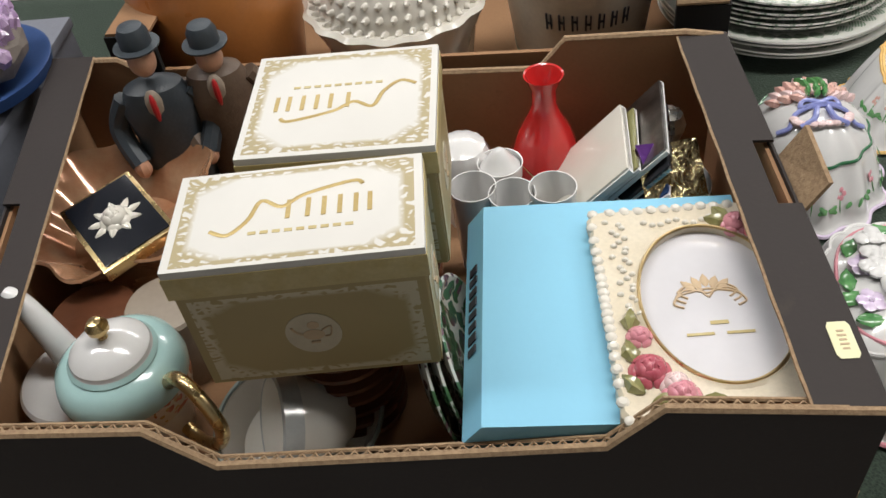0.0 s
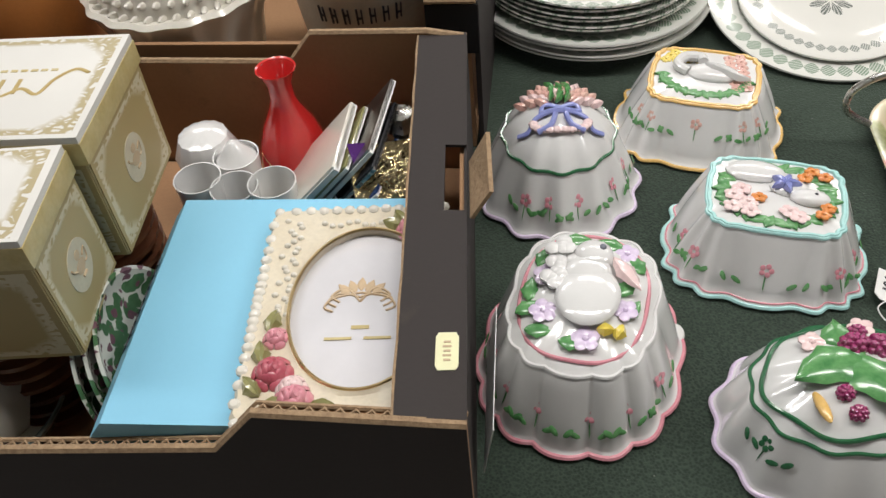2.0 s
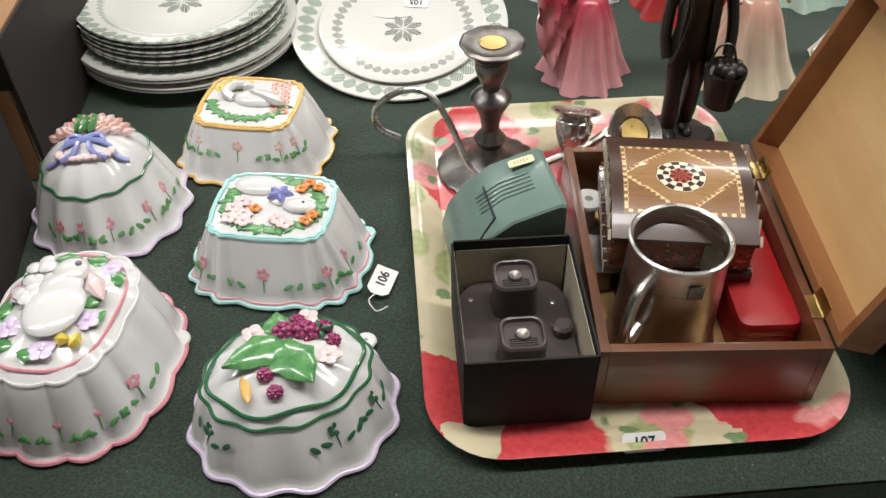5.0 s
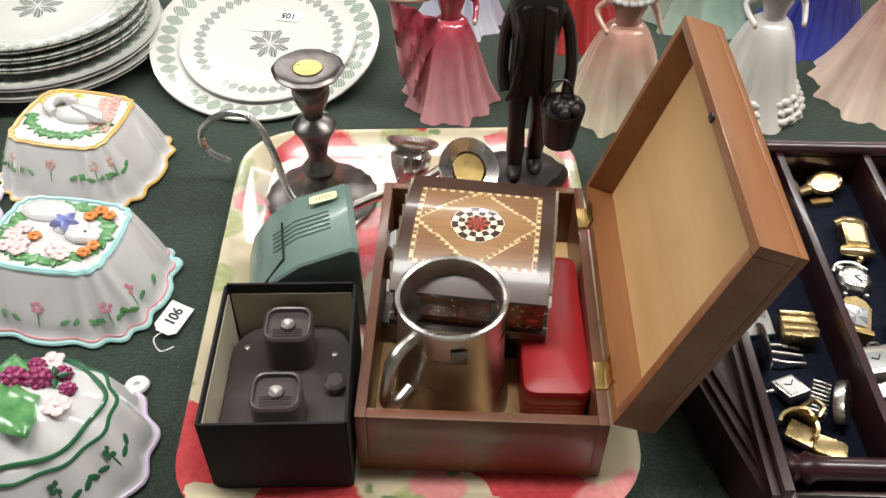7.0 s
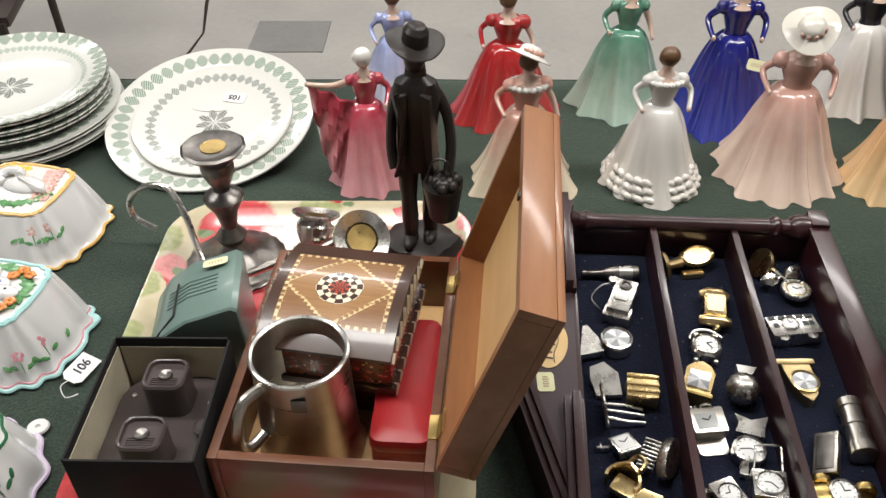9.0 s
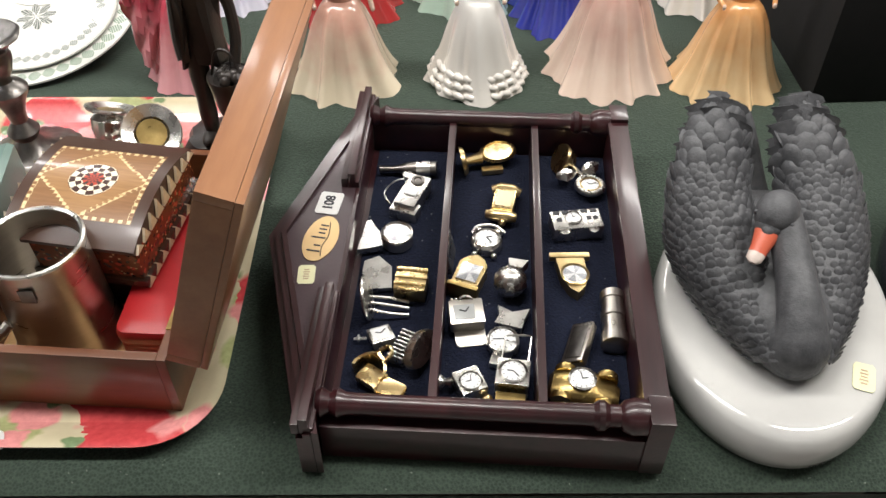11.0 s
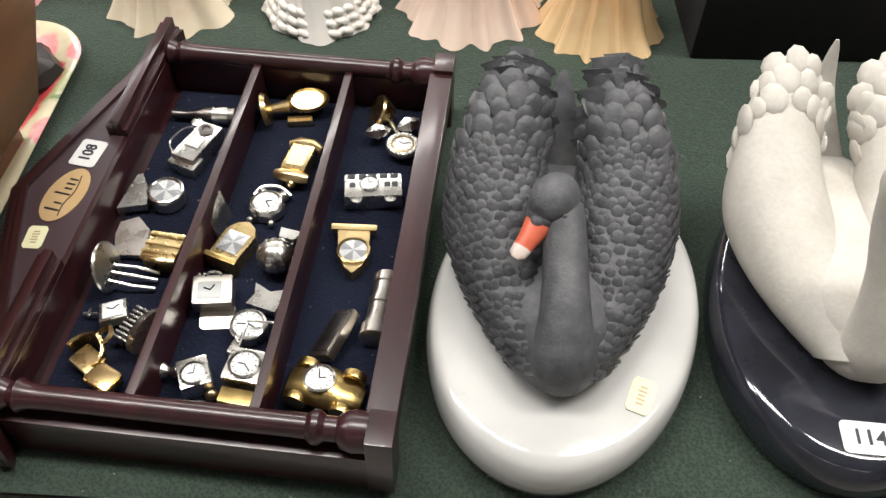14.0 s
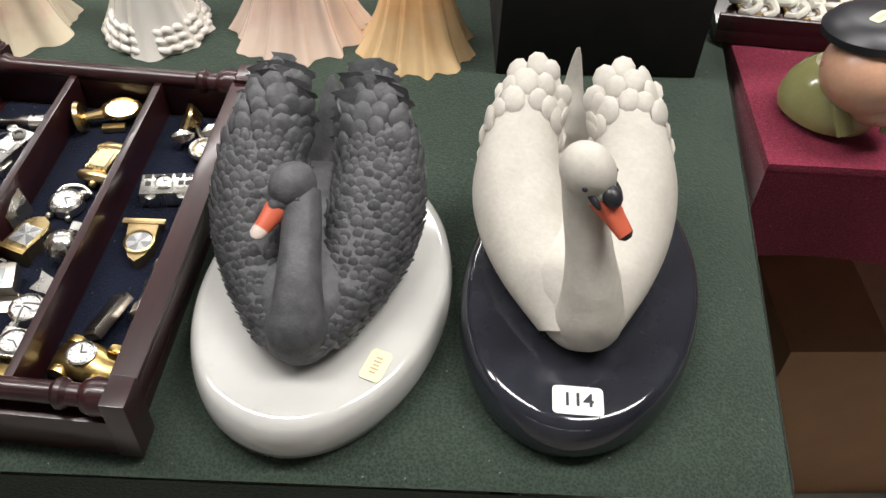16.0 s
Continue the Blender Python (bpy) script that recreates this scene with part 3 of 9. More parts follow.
# ---- hall, table and floor ----
def setting():
    fl = B()
    box(fl, (1.0, 3.0, -0.80), (16, 14, 0.1))
    solo("floor", fl, M_FLOOR, Matrix(), "worn grey concrete hall floor with stains", "floor", kind="structure")
    cr = B()
    for pts in ([(0.01, 2.5), (0.004, 2.73), (0.02, 2.9), (-0.029, 3.157), (-0.05, 3.45), (-0.02, 3.9)], [(1.6, 3.2), (1.75, 3.5), (1.7, 3.8)]):
        tube(cr, [(x, y, -0.7495) for x, y in pts], [0.003, 0.006, 0.004, 0.007, 0.004, 0.003][:len(pts)], 6, flat=0.08)
    solo("floor_crack", cr, M_RUBBER, Matrix(), "dark crack line in the concrete floor", "crack", kind="structure")
    sl = B()
    box(sl, (0.335, 2.87, -0.749), (0.26, 0.24, 0.006), bev=0.002)
    solo("floor_patch", sl, M_SLAB, Matrix(), "darker square patch of repaired concrete", "patch", kind="structure")
    for nm, c, s in (("wall_north", (1, 9.9, 1), (16, 0.2, 3.6)), ("wall_south", (1, -3.9, 1), (16, 0.2, 3.6)), ("wall_west", (-6.9, 3, 1), (0.2, 13.6, 3.6)), ("wall_east", (8.9, 3, 1), (0.2, 13.6, 3.6))):
        solo(nm, box(B(), c, s), M_WALL, Matrix(), "plain grey painted hall wall", "wall", kind="structure")
    solo("ceiling", box(B(), (1, 3, 2.55), (16, 14, 0.1)), M_CEIL, Matrix(), "plain pale grey hall ceiling", "ceiling", kind="structure")
    # housings also hang over the three added fill lamps at y=-3.0
    first = thing("ceiling_light", 0, 0, 0, label="white strip light fixture on the ceiling, front row added for fill", category="light", group="ceiling strip lights")
    bm = B()
    box(bm, (0, 0, 0.06), (1.6, 0.34, 0.11), bev=0.01)
    part("housing", bm, M_LABEL, first)
    first.matrix_basis = pose(*LAMPS[0], 2.36)
    for lx, ly in LAMPS[1:]:
        copy_thing(first, pose(lx, ly, 2.36))

    # the long table with its baize, front edge slightly skew
    c = [(-1.5, 0.345), (1.790, 0.392), (1.860, 1.200), (-1.5, 1.206)]
    t = thing("trestle_table", label="long trestle table under a dark green baize cloth", category="table")
    bm = B()
    nx, ny = 150, 44
    rows = []
    for j in range(ny + 1):
        row = []
        for i in range(nx + 1):
            u, v = i / nx, j / ny
            a = Vector(c[0]).lerp(Vector(c[1]), u)
            b = Vector(c[3]).lerp(Vector(c[2]), u)
            p = a.lerp(b, v)
            e = min(1.0, min(v * 0.87, (1 - v) * 0.87, (1 - u) * 3.3) / 0.026)
            z = -0.009 * (1 - e) ** 2.2 + 0.0006 * noise.noise(Vector((p.x * 8, p.y * 8, 0)))
            row.append((p.x, p.y, z - 0.0006))
        rows.append(row)
    loft(bm, rows, closed=False)
    # the hanging skirt, in soft folds
    edge = []
    for k in range(161):
        p = Vector(c[0]).lerp(Vector(c[1]), k / 160)
        edge.append((p.x, p.y, 0, -1))
    for k in range(1, 45):
        p = Vector(c[1]).lerp(Vector(c[2]), k / 44)
        edge.append((p.x, p.y, 1, 0))
    for k in range(1, 161):
        p = Vector(c[2]).lerp(Vector(c[3]), k / 160)
        edge.append((p.x, p.y, 0, 1))
    rows = []
    for d in (0.0095, 0.018, 0.05, 0.15, 0.3, 0.45, 0.56):
        row = []
        for k, (x, y, ox, oy) in enumerate(edge):
            w = 0.002 + d * 0.02 + 0.03 * d * math.sin(k * 0.55 + 2 * math.sin(k * 0.13))
            row.append((x + ox * w, y + oy * w, -d))
        rows.append(row)
    loft(bm, rows, closed=False)
    part("tablecloth", bm, M_CLOTH, t, "dark green felt cloth hanging over the edges", sharp=60)
    bm = B()
    prism(bm, [(-1.47, 0.375), (1.752, 0.422), (1.828, 1.170), (-1.47, 1.176)], -0.036, -0.012)
    part("tabletop", bm, M_BOXWOOD, t)
    for x in (-1.3, 0.1, 1.6):
        for y in (0.5, 1.1):
            part("leg", cyl(B(), (x, y, -0.75), (x, y, -0.03), 0.016), M_RUBBER, t)

    # the maroon covered table beside it
    t = thing("side_table", label="small table covered with a maroon felt cloth", category="table")
    bm = B()
    box(bm, (2.492, 1.21, -0.014), (1.29, 0.90, 0.024), bev=0.008)
    for d0, d1 in ((0.01, 0.135),):
        rows = []
        edge = [(1.845, 1.64 - 0.875 * k / 30, -1, 0) for k in range(31)] + [(1.845 + 1.285 * k / 40, 0.757, 0, -1) for k in range(41)]
        for d in (d0, 0.06, d1):
            rows.append([(x + ox * d * 0.05 * math.sin(k), y + oy * (0.002 + d * 0.05 * math.sin(k * 0.7)), -d) for k, (x, y, ox, oy) in enumerate(edge)])
        loft(bm, rows, closed=False)
    part("tablecloth", bm, M_MAROON, t)
    for x in (1.9, 2.95):
        for y in (0.85, 1.55):
            part("leg", cyl(B(), (x, y, -0.75), (x, y, -0.03), 0.016), M_RUBBER, t)
    t = thing("carton", 2.15, 0.95, -0.75, 4, "brown cardboard carton standing under the maroon table", "box")
    bm = B()
    box(bm, (0, 0, 0.2), (0.34, 0.30, 0.4), bev=0.003)
    part("body", bm, M_CARD, t)
    part("tape", box(B(), (0, -0.001, 0.4005), (0.06, 0.3, 0.001)), M_TANPRINT, t)
    # a tubular chair by the far side
    t = thing("chair", -0.42, 2.2, -0.75, 10, "dark tubular metal chair standing on the floor", "chair")
    for x in (-0.2, 0.2):
        bm = B()
        tube(bm, curve_pts([(x, -0.22, 0.45), (x, -0.2, 0.02), (x, 0.0, 0.012), (x, 0.2, 0.02), (x, 0.22, 0.45), (x, 0.27, 0.85)], 30), 0.012, 8)
        part("leg", bm, M_RUBBER, t)
    part("seat", box(B(), (0, 0, 0.45), (0.44, 0.44, 0.03), bev=0.012), M_RUBBER, t)
    part("backrest", box(B(), (0, 0.26, 0.75), (0.42, 0.02, 0.2), bev=0.008), M_RUBBER, t)


setting()


# ---- the ceramic jelly moulds ----
def outline(n, a, b, p=2.0, k=0, amp=0.0, ph=0.0, sharp=False):
    out = []
    for i in range(n):
        t = 2 * math.pi * i / n
        c, s = math.cos(t), math.sin(t)
        x = a * math.copysign(abs(c) ** (2 / p), c)
        y = b * math.copysign(abs(s) ** (2 / p), s)
        if k:
            w = math.cos(k * t + ph)
            w = (abs(math.sin((k * t + ph) / 2)) * 2 - 1) if sharp else w
            x, y = x * (1 + amp * w), y * (1 + amp * w)
        out.append((x, y))
    return out


def petal_flower(bm, c, r, n=5, m=None, mi=0, h=0.0018):
    m = m or Matrix()
    for i in range(n):
        a = 2 * math.pi * i / n + c[0] * 70
        ell(bm, (c[0] + r * 0.6 * math.cos(a), c[1] + r * 0.6 * math.sin(a), c[2]), (r * 0.52, r * 0.52, h), m, 8, 5, mi)


def leaf(bm, c, length, width, ang, lift=0.002, mi=0, dome=0.003):
    """A pointed leaf with a midrib, lying about c."""
    m = Matrix.Translation(c) @ Matrix.Rotation(radians(ang), 4, "Z")
    rows = []
    n = 7
    for i in range(n + 1):
        t = i / n
        w = width * math.sin(math.pi * t ** 0.85) * (1 + 0.12 * math.sin(i * 2.6)) + 0.0002
        x = (t - 0.5) * length
        z = dome * math.sin(math.pi * t)
        rows.append([m @ Vector((x, -w, 0)), m @ Vector((x, -w * 0.5, z + lift)), m @ Vector((x, 0, z + lift * 0.4)), m @ Vector((x, w * 0.5, z + lift)), m @ Vector((x, w, 0)), m @ Vector((x, 0, -0.001))])
    loft(bm, rows, mi=mi)


def mould_body(t, base, top, h, shoulder, dome, rim_mat, line_mat, n, flare=1.0):
    """Fluted pressed body: flange on the table, walls up to the shoulder, a step and a domed top."""
    P = lambda pts, s, z: [(x * s, y * s, z) for x, y in pts]
    mixp = lambda f, z: [(b[0] * (1 - f) + q[0] * f, b[1] * (1 - f) + q[1] * f, z) for b, q in zip(base, top)]
    rings = [P(base, 0.90, 0.0), P(base, 0.985, 0.0), P(base, 1.0, 0.002), P(base, 1.0, 0.0045), P(base, 0.975, 0.0062)]
    for f in (0.16, 0.24, 0.36, 0.5, 0.66, 0.82, 0.95):
        zz = 0.008 + (shoulder - 0.008) * ((f - 0.16) / 0.79) ** 0.85
        rings.append(mixp(f, zz))
    rings += [P(top, 1.0, shoulder + 0.002), P(top, 0.965, shoulder + 0.0045)]
    for q in (0.9, 0.75, 0.5, 0.25):
        rings.append(P(top, q, shoulder + 0.0045 + dome * (1 - q * q)))
    bm = loft(B(), rings, cap0=False)
    part("body", bm, M_WHITE, t, "white glazed fluted body", sharp=50)
    part("rim_line", tube(B(), P(base, 1.003, 0.0036), 0.0021, 6, True), rim_mat, t, "painted edge line")
    part("top_line", tube(B(), P(top, 0.975, shoulder + 0.0048), 0.0016, 6, True), line_mat, t, "painted line round the top")
    return lambda x, y: shoulder + 0.0045 + dome * (1 - min(1.0, ((x / max(abs(q[0]) for q in top)) ** 2 + (y / max(abs(q[1]) for q in top)) ** 2)))


def sprigs(t, base, top, shoulder, angs, flower_mat, leaf_mat, low=0.35):
    """Painted sprigs on the sloping sides: thin raised leaves and a flower, each sprig a part."""
    n = len(base)
    for a in angs:
        bm = B()
        i = int(a / 360 * n) % n
        for mi, f, w, hh, sides in ((0, low + 0.22, 0.0066, 0.004, (0,)), (1, low, 0.0125, 0.0040, (-2, -1, 1, 2)), (1, low + 0.09, 0.0016, 0.018, (0,))):
            for side in sides:
                j = (i + side * 3) % n
                b, q = base[j], top[j]
                x, y = b[0] * (1 - f) + q[0] * f, b[1] * (1 - f) + q[1] * f
                z = 0.008 + (shoulder - 0.008) * (max(0.01, f - 0.16) / 0.79) ** 0.85
                m = Matrix.Translation((x, y, z + abs(side) * 0.002 * mi)) @ Matrix.Rotation(math.atan2(y, x), 4, "Z") @ Matrix.Rotation(radians(-25), 4, "Y") @ Matrix.Rotation(radians(24 * side), 4, "X")
                if mi == 0:
                    for k in range(5):
                        an = k * 1.257
                        ell(bm, (0.0002, w * 0.6 * math.cos(an), w * 0.6 * math.sin(an)), (0.0006, w * 0.40, w * 0.40), m, 6, 4)
                else:
                    ell(bm, (0.0002, 0, 0), (0.0006, w * 0.42, hh * 0.6), m, 7, 4, mi=1)
        part("painted_sprig", bm, [flower_mat, leaf_mat], t)


def bloom(t, name, mat, c, r, n=5):
    bm = B()
    petal_flower(bm, c, r, n)
    ell(bm, (c[0], c[1], c[2] + 0.001), (r * 0.25, r * 0.25, 0.0018), None, 7, 5)
    part(name, bm, mat, t)


def sprout(t, mat, c, length, width, ang, lift=0.0010, dome=0.0014, name="leaf"):
    bm = B()
    leaf(bm, c, length, width, ang, lift, 0, dome)
    part(name, bm, mat, t, sharp=75)


def moulds():
    G = "ceramic jelly moulds"
    # rabbit mould
    t = thing("jelly_mould", 0.3423, 0.528, 0.0, -10, "white fluted ceramic mould with raised rabbit and pink edges", "mould", G, k=(0.982, 1.054, 1.0))
    base = outline(140, 0.079, 0.087, 2.3, 14, 0.030, 0, True)
    top = outline(140, 0.056, 0.067, 2.6, 14, 0.024, 0, True)
    hz = mould_body(t, base, top, 0.09, 0.066, 0.018, M_PINK, M_WHITE, 14)
    oval = outline(60, 0.047, 0.058, 2.5)
    part("top_band", tube(B(), [(x, y, hz(x, y) + 0.0006) for x, y in oval], 0.0016, 6, True), M_PINK, t)
    part("lug", lathe(B(), [(0.009, 0.002), (0.010, 0.004), (0.009, 0.006), (0.0025, 0.006), (0.002, 0.003)], (0.07, 0.035, 0.0), 20), M_WHITE, t)
    bm = B()
    ell(bm, (0.004, -0.010, hz(0, 0) + 0.001), (0.024, 0.027, 0.0070), None, 20, 12)
    ell(bm, (0.000, 0.010, hz(0, 0) + 0.001), (0.018, 0.020, 0.0062), None, 18, 12)
    ell(bm, (0.002, 0.027, hz(0, 0) + 0.002), (0.015, 0.014, 0.0068), None, 16, 10)
    part("rabbit", bm, M_WHITE, t, "raised white rabbit")
    for k in range(16):
        a = k * 0.8
        part("tuft", ell(B(), (-0.022 + 0.010 * math.cos(a) * (k % 3) / 2, 0.016 + 0.02 * math.sin(a), hz(0, 0) + 0.002), (0.0065, 0.0065, 0.0032), None, 8, 5), M_WHITE, t)
    ear = B()
    leaf(ear, (0.029, 0.014, hz(0, 0) + 0.002), 0.036, 0.007, -48, 0.001)
    part("rabbit_ear", ear, M_PALEPINK, t)
    part("rabbit_eye", ell(B(), (0.008, 0.031, hz(0, 0) + 0.0078), (0.0028, 0.0028, 0.002)), M_BLUEGREY, t)
    by = B()
    for x, y, a in ((-0.036, 0.028, 70), (-0.04, -0.006, 95), (-0.038, -0.022, 40), (-0.026, -0.04, 10), (0.0, -0.047, 0), (0.03, 0.006, 60), (0.034, 0.034, 130), (0.012, 0.049, 170), (-0.014, 0.05, 10), (0.036, -0.012, 60)):
        sprout(t, M_GREENLEAF, (x, y, hz(x, y) + 0.0015), 0.022, 0.0065, a)
    for x, y, r in ((-0.03, 0.006, 0.010), (-0.026, -0.026, 0.010), (0.008, -0.043, 0.010), (0.032, -0.014, 0.009), (0.026, 0.042, 0.009)):
        bloom(t, "flower", M_LILAC, (x, y, hz(x, y) + 0.002), r)
    for s in (-1, 1):
        leaf(by, (0.026 + s * 0.005, -0.034, hz(0.026, -0.034) + 0.004), 0.013, 0.005, 40 + s * 35)
    part("butterfly", by, M_LEMON, t, "yellow butterfly")
    sprigs(t, base, top, 0.066, (205, 232, 258, 284, 310, 340), M_PINK, M_GREENLEAF, 0.3)

    # round flower-basket mould
    t = thing("jelly_mould", 0.322, 0.737, 0.0, 4, "round white ceramic mould with raised tied flower bunch", "mould", G, k=(0.92, 1.0, 1.04))
    base = outline(144, 0.082, 0.082, 2.0, 12, 0.045)
    top = outline(144, 0.057, 0.059, 2.0, 12, 0.028)
    hz = mould_body(t, base, top, 0.09, 0.055, 0.034, M_LILAC, M_DKGREEN, 12)
    for i in range(11):
        a = radians(28 + i * 12.4)
        bm = B()
        for q in (0.020, 0.031, 0.042):
            x, y = q * math.cos(a), -0.010 + q * math.sin(a)
            leaf(bm, (x, y, hz(x, y) + 0.002), 0.016, 0.0045, math.degrees(a), 0.0014)
        part("bloom", bm, M_CORAL if i % 3 else M_PALEPINK, t, "coral pink raised flower")
    bm = B()
    for i in range(9):
        x, y = 0.009 * math.sin(i * 2.1), 0.000 + i * 0.0026
        leaf(bm, (x, y, hz(x, y) + 0.004), 0.018, 0.003, 60 + i * 9)
    part("stems", bm, M_GREENLEAF, t)
    bm = B()
    for s in (-1, 1):
        pts = curve_pts([(0, 0.006, hz(0, 0) + 0.006), (s * 0.014, 0.012, hz(0.01, 0) + 0.007), (s * 0.018, 0.004, hz(0.015, 0) + 0.006), (0, 0.004, hz(0, 0) + 0.007)], 15)
        tube(bm, [(p[0], p[1] - 0.017, hz(p[0], p[1] - 0.017) + 0.0022) for p in pts], 0.0026, 8, flat=0.6)
        pts = curve_pts([(s * 0.008, 0.004, hz(0, 0) + 0.006), (s * 0.024, 0.001, hz(0.02, 0) + 0.004), (s * 0.031, -0.008, hz(0.031, 0.008) + 0.003), (s * 0.041, -0.006, hz(0.041, 0.006) + 0.002)], 15)
        tube(bm, [(p[0], p[1] - 0.017, hz(p[0], p[1] - 0.017) + 0.0018) for p in pts], 0.0026, 8, flat=0.6)
        pts = curve_pts([(s * 0.005, 0, hz(0, 0) + 0.006), (s * 0.010, -0.010, hz(0, 0) + 0.004), (s * 0.022, -0.013, hz(0.02, 0) + 0.002)], 12)
        tube(bm, [(p[0], p[1] - 0.017, hz(p[0], p[1] - 0.017) + 0.003) for p in pts], 0.0028, 8)
    part("ribbon", bm, M_BLUE, t, "blue tied ribbon")
    bm = B()
    for i in range(12):
        a = math.pi + math.pi * i / 11
        x, y = 0.026 * math.cos(a), -0.020 + 0.011 * math.sin(a)
        ell(bm, (x, y, hz(x, y) + 0.002), (0.005, 0.004, 0.003), None, 8, 5)
    part("paper_frill", bm, M_PALEPINK, t)
    sprigs(t, base, top, 0.055, (240, 262, 284, 320, 345), M_PINK, M_GREENLEAF, 0.35)

    # yellow-edged swan mould
    t = thing("jelly_mould", 0.462, 0.826, 0.0, -12, "rectangular white ceramic mould with amber edges and a raised bird", "mould", G, k=(0.90, 0.86, 0.88))
    base = outline(144, 0.088, 0.080, 3.2, 16, 0.034)
    top = outline(144, 0.058, 0.054, 5.0, 16, 0.016)
    hz = mould_body(t, base, top, 0.08, 0.064, 0.004, M_AMBER, M_AMBER, 16)
    part("top_band", tube(B(), [(x * 0.93, y * 0.93, 0.0692) for x, y in top], 0.0024, 6, True), M_AMBER, t)
    bm = B()
    ell(bm, (0.008, 0.002, 0.073), (0.028, 0.017, 0.009))
    tube(bm, curve_pts([(-0.018, -0.002, 0.075), (-0.03, 0.006, 0.077), (-0.024, 0.02, 0.079), (-0.008, 0.022, 0.079), (-0.004, 0.012, 0.080)], 20), 0.0058, 10)
    for i in range(8):
        leaf(bm, (0.008 + 0.004 * i, 0.002 - 0.0014 * i, 0.081 - 0.0006 * i), 0.022, 0.004, -28 + i * 3)
    part("bird", bm, M_WHITE, t, "raised white bird")
    for i in range(26):
        a = 3.3 + i * 0.115
        x, y = 0.045 * math.cos(a), 0.036 * math.sin(a)
        sprout(t, M_GREENLEAF, (x, y, 0.0705), 0.018, 0.004, math.degrees(a) + 60 * math.sin(i))
    for i in range(14):
        x, y = 0.034 + 0.012 * (i % 2) - 0.001 * i, -0.02 + 0.0048 * i
        bloom(t, "pink_flower", M_CORAL, (x, y, 0.071), 0.006)
    for i in range(10):
        x, y = -0.044 + 0.0065 * i * 0.6, 0.024 + 0.012 * (i % 3) / 1.5
        bloom(t, "yellow_flower", M_LEMON, (x, y, 0.0705), 0.006)
    sprigs(t, base, top, 0.064, (215, 240, 270, 300, 330), M_CORAL, M_GREENLEAF, 0.5)

    # turquoise-edged lamb mould
    t = thing("jelly_mould", 0.500, 0.651, 0.0, -10, "rectangular white ceramic mould with turquoise edges and sleeping animals", "mould", G, k=(0.985, 0.85, 0.99))
    base = outline(144, 0.083, 0.078, 3.0, 16, 0.034)
    top = outline(144, 0.056, 0.053, 5.0, 16, 0.016)
    hz = mould_body(t, base, top, 0.08, 0.062, 0.004, M_TURQ, M_TURQ, 16)
    part("top_band", tube(B(), [(x * 0.94, y * 0.94, 0.0672) for x, y in top], 0.0022, 6, True), M_TURQ, t)
    part("inner_line", tube(B(), [(x * 0.97, y * 0.97, 0.0068) for x, y in base], 0.0009, 6, True), M_PINK, t)
    part("lug", lathe(B(), [(0.009, 0.002), (0.010, 0.004), (0.009, 0.006), (0.0025, 0.006), (0.002, 0.003)], (0.075, 0.045, 0.0), 20), M_TURQ, t)
    for c, r in (((-0.018, 0.026, 0.071), (0.025, 0.016, 0.0062)), ((0.026, -0.004, 0.072), (0.016, 0.011, 0.0056)), ((0.010, 0.008, 0.071), (0.016, 0.013, 0.005))):
        part("lamb", ell(B(), c, r), M_WHITE, t, "raised white animal")
    part("eye", ell(B(), (0.03, -0.004, 0.0774), (0.0015, 0.0015, 0.001)), M_INK, t)
    bm = B()
    for k in range(5):
        leaf(bm, (0.006 + 0.006 * math.cos(k * 1.26), 0.008 + 0.006 * math.sin(k * 1.26), 0.0750), 0.014, 0.004, k * 72)
    part("bow", bm, M_BLUE, t)
    for i in range(30):
        a = i * 0.2094
        x, y = 0.044 * math.cos(a), 0.040 * math.sin(a)
        sprout(t, M_GREENLEAF, (x, y, 0.0685), 0.018, 0.005, math.degrees(a) + 50 * math.sin(i * 1.7))
    for x, y in ((-0.034, -0.012), (-0.022, -0.02), (-0.034, -0.028), (-0.02, -0.032), (-0.028, -0.002), (0.01, -0.026), (0.018, -0.032)):
        bloom(t, "pink_flower", M_PALEPINK, (x, y, 0.072), 0.0078)
    for x, y in ((-0.014, -0.012), (0.028, 0.034), (0.038, 0.028), (0.040, -0.016), (0.036, -0.026), (0.022, 0.024)):
        bloom(t, "orange_flower", M_ORANGE, (x, y, 0.0725), 0.0062)
    sprigs(t, base, top, 0.062, (198, 226, 270, 314, 345), M_PINK, M_GREENLEAF, 0.3)

    # raspberry mould
    t = thing("jelly_mould", 0.5217, 0.471, 0.0, 14, "oval white ceramic mould with raised raspberries and lilac edge", "mould", G, k=(1.016, 0.93, 0.97))
    base = outline(144, 0.081, 0.081, 2.0, 12, 0.036)
    top = outline(144, 0.066, 0.058, 2.0, 12, 0.024)
    hz = mould_body(t, base, top, 0.09, 0.050, 0.030, M_LILAC, M_DKGREEN, 12)
    ring2 = outline(144, 0.058, 0.050, 2.0, 6, 0.03)
    part("top_band", tube(B(), [(x, y, hz(x, y) + 0.0003) for x, y in ring2], 0.0019, 6, True), M_DKGREEN, t)
    sprout(t, M_GREENLEAF, (-0.018, 0.002, hz(0.018, 0) + 0.001), 0.056, 0.0165, 195, 0.0022, 0.003)
    sprout(t, M_GREENLEAF, (0.006, -0.016, hz(0, 0.016) + 0.001), 0.056, 0.017, -70, 0.0022, 0.003)
    sprout(t, M_GREENLEAF, (0.000, 0.030, hz(0, 0.03) + 0.001), 0.028, 0.012, 80, 0.003)
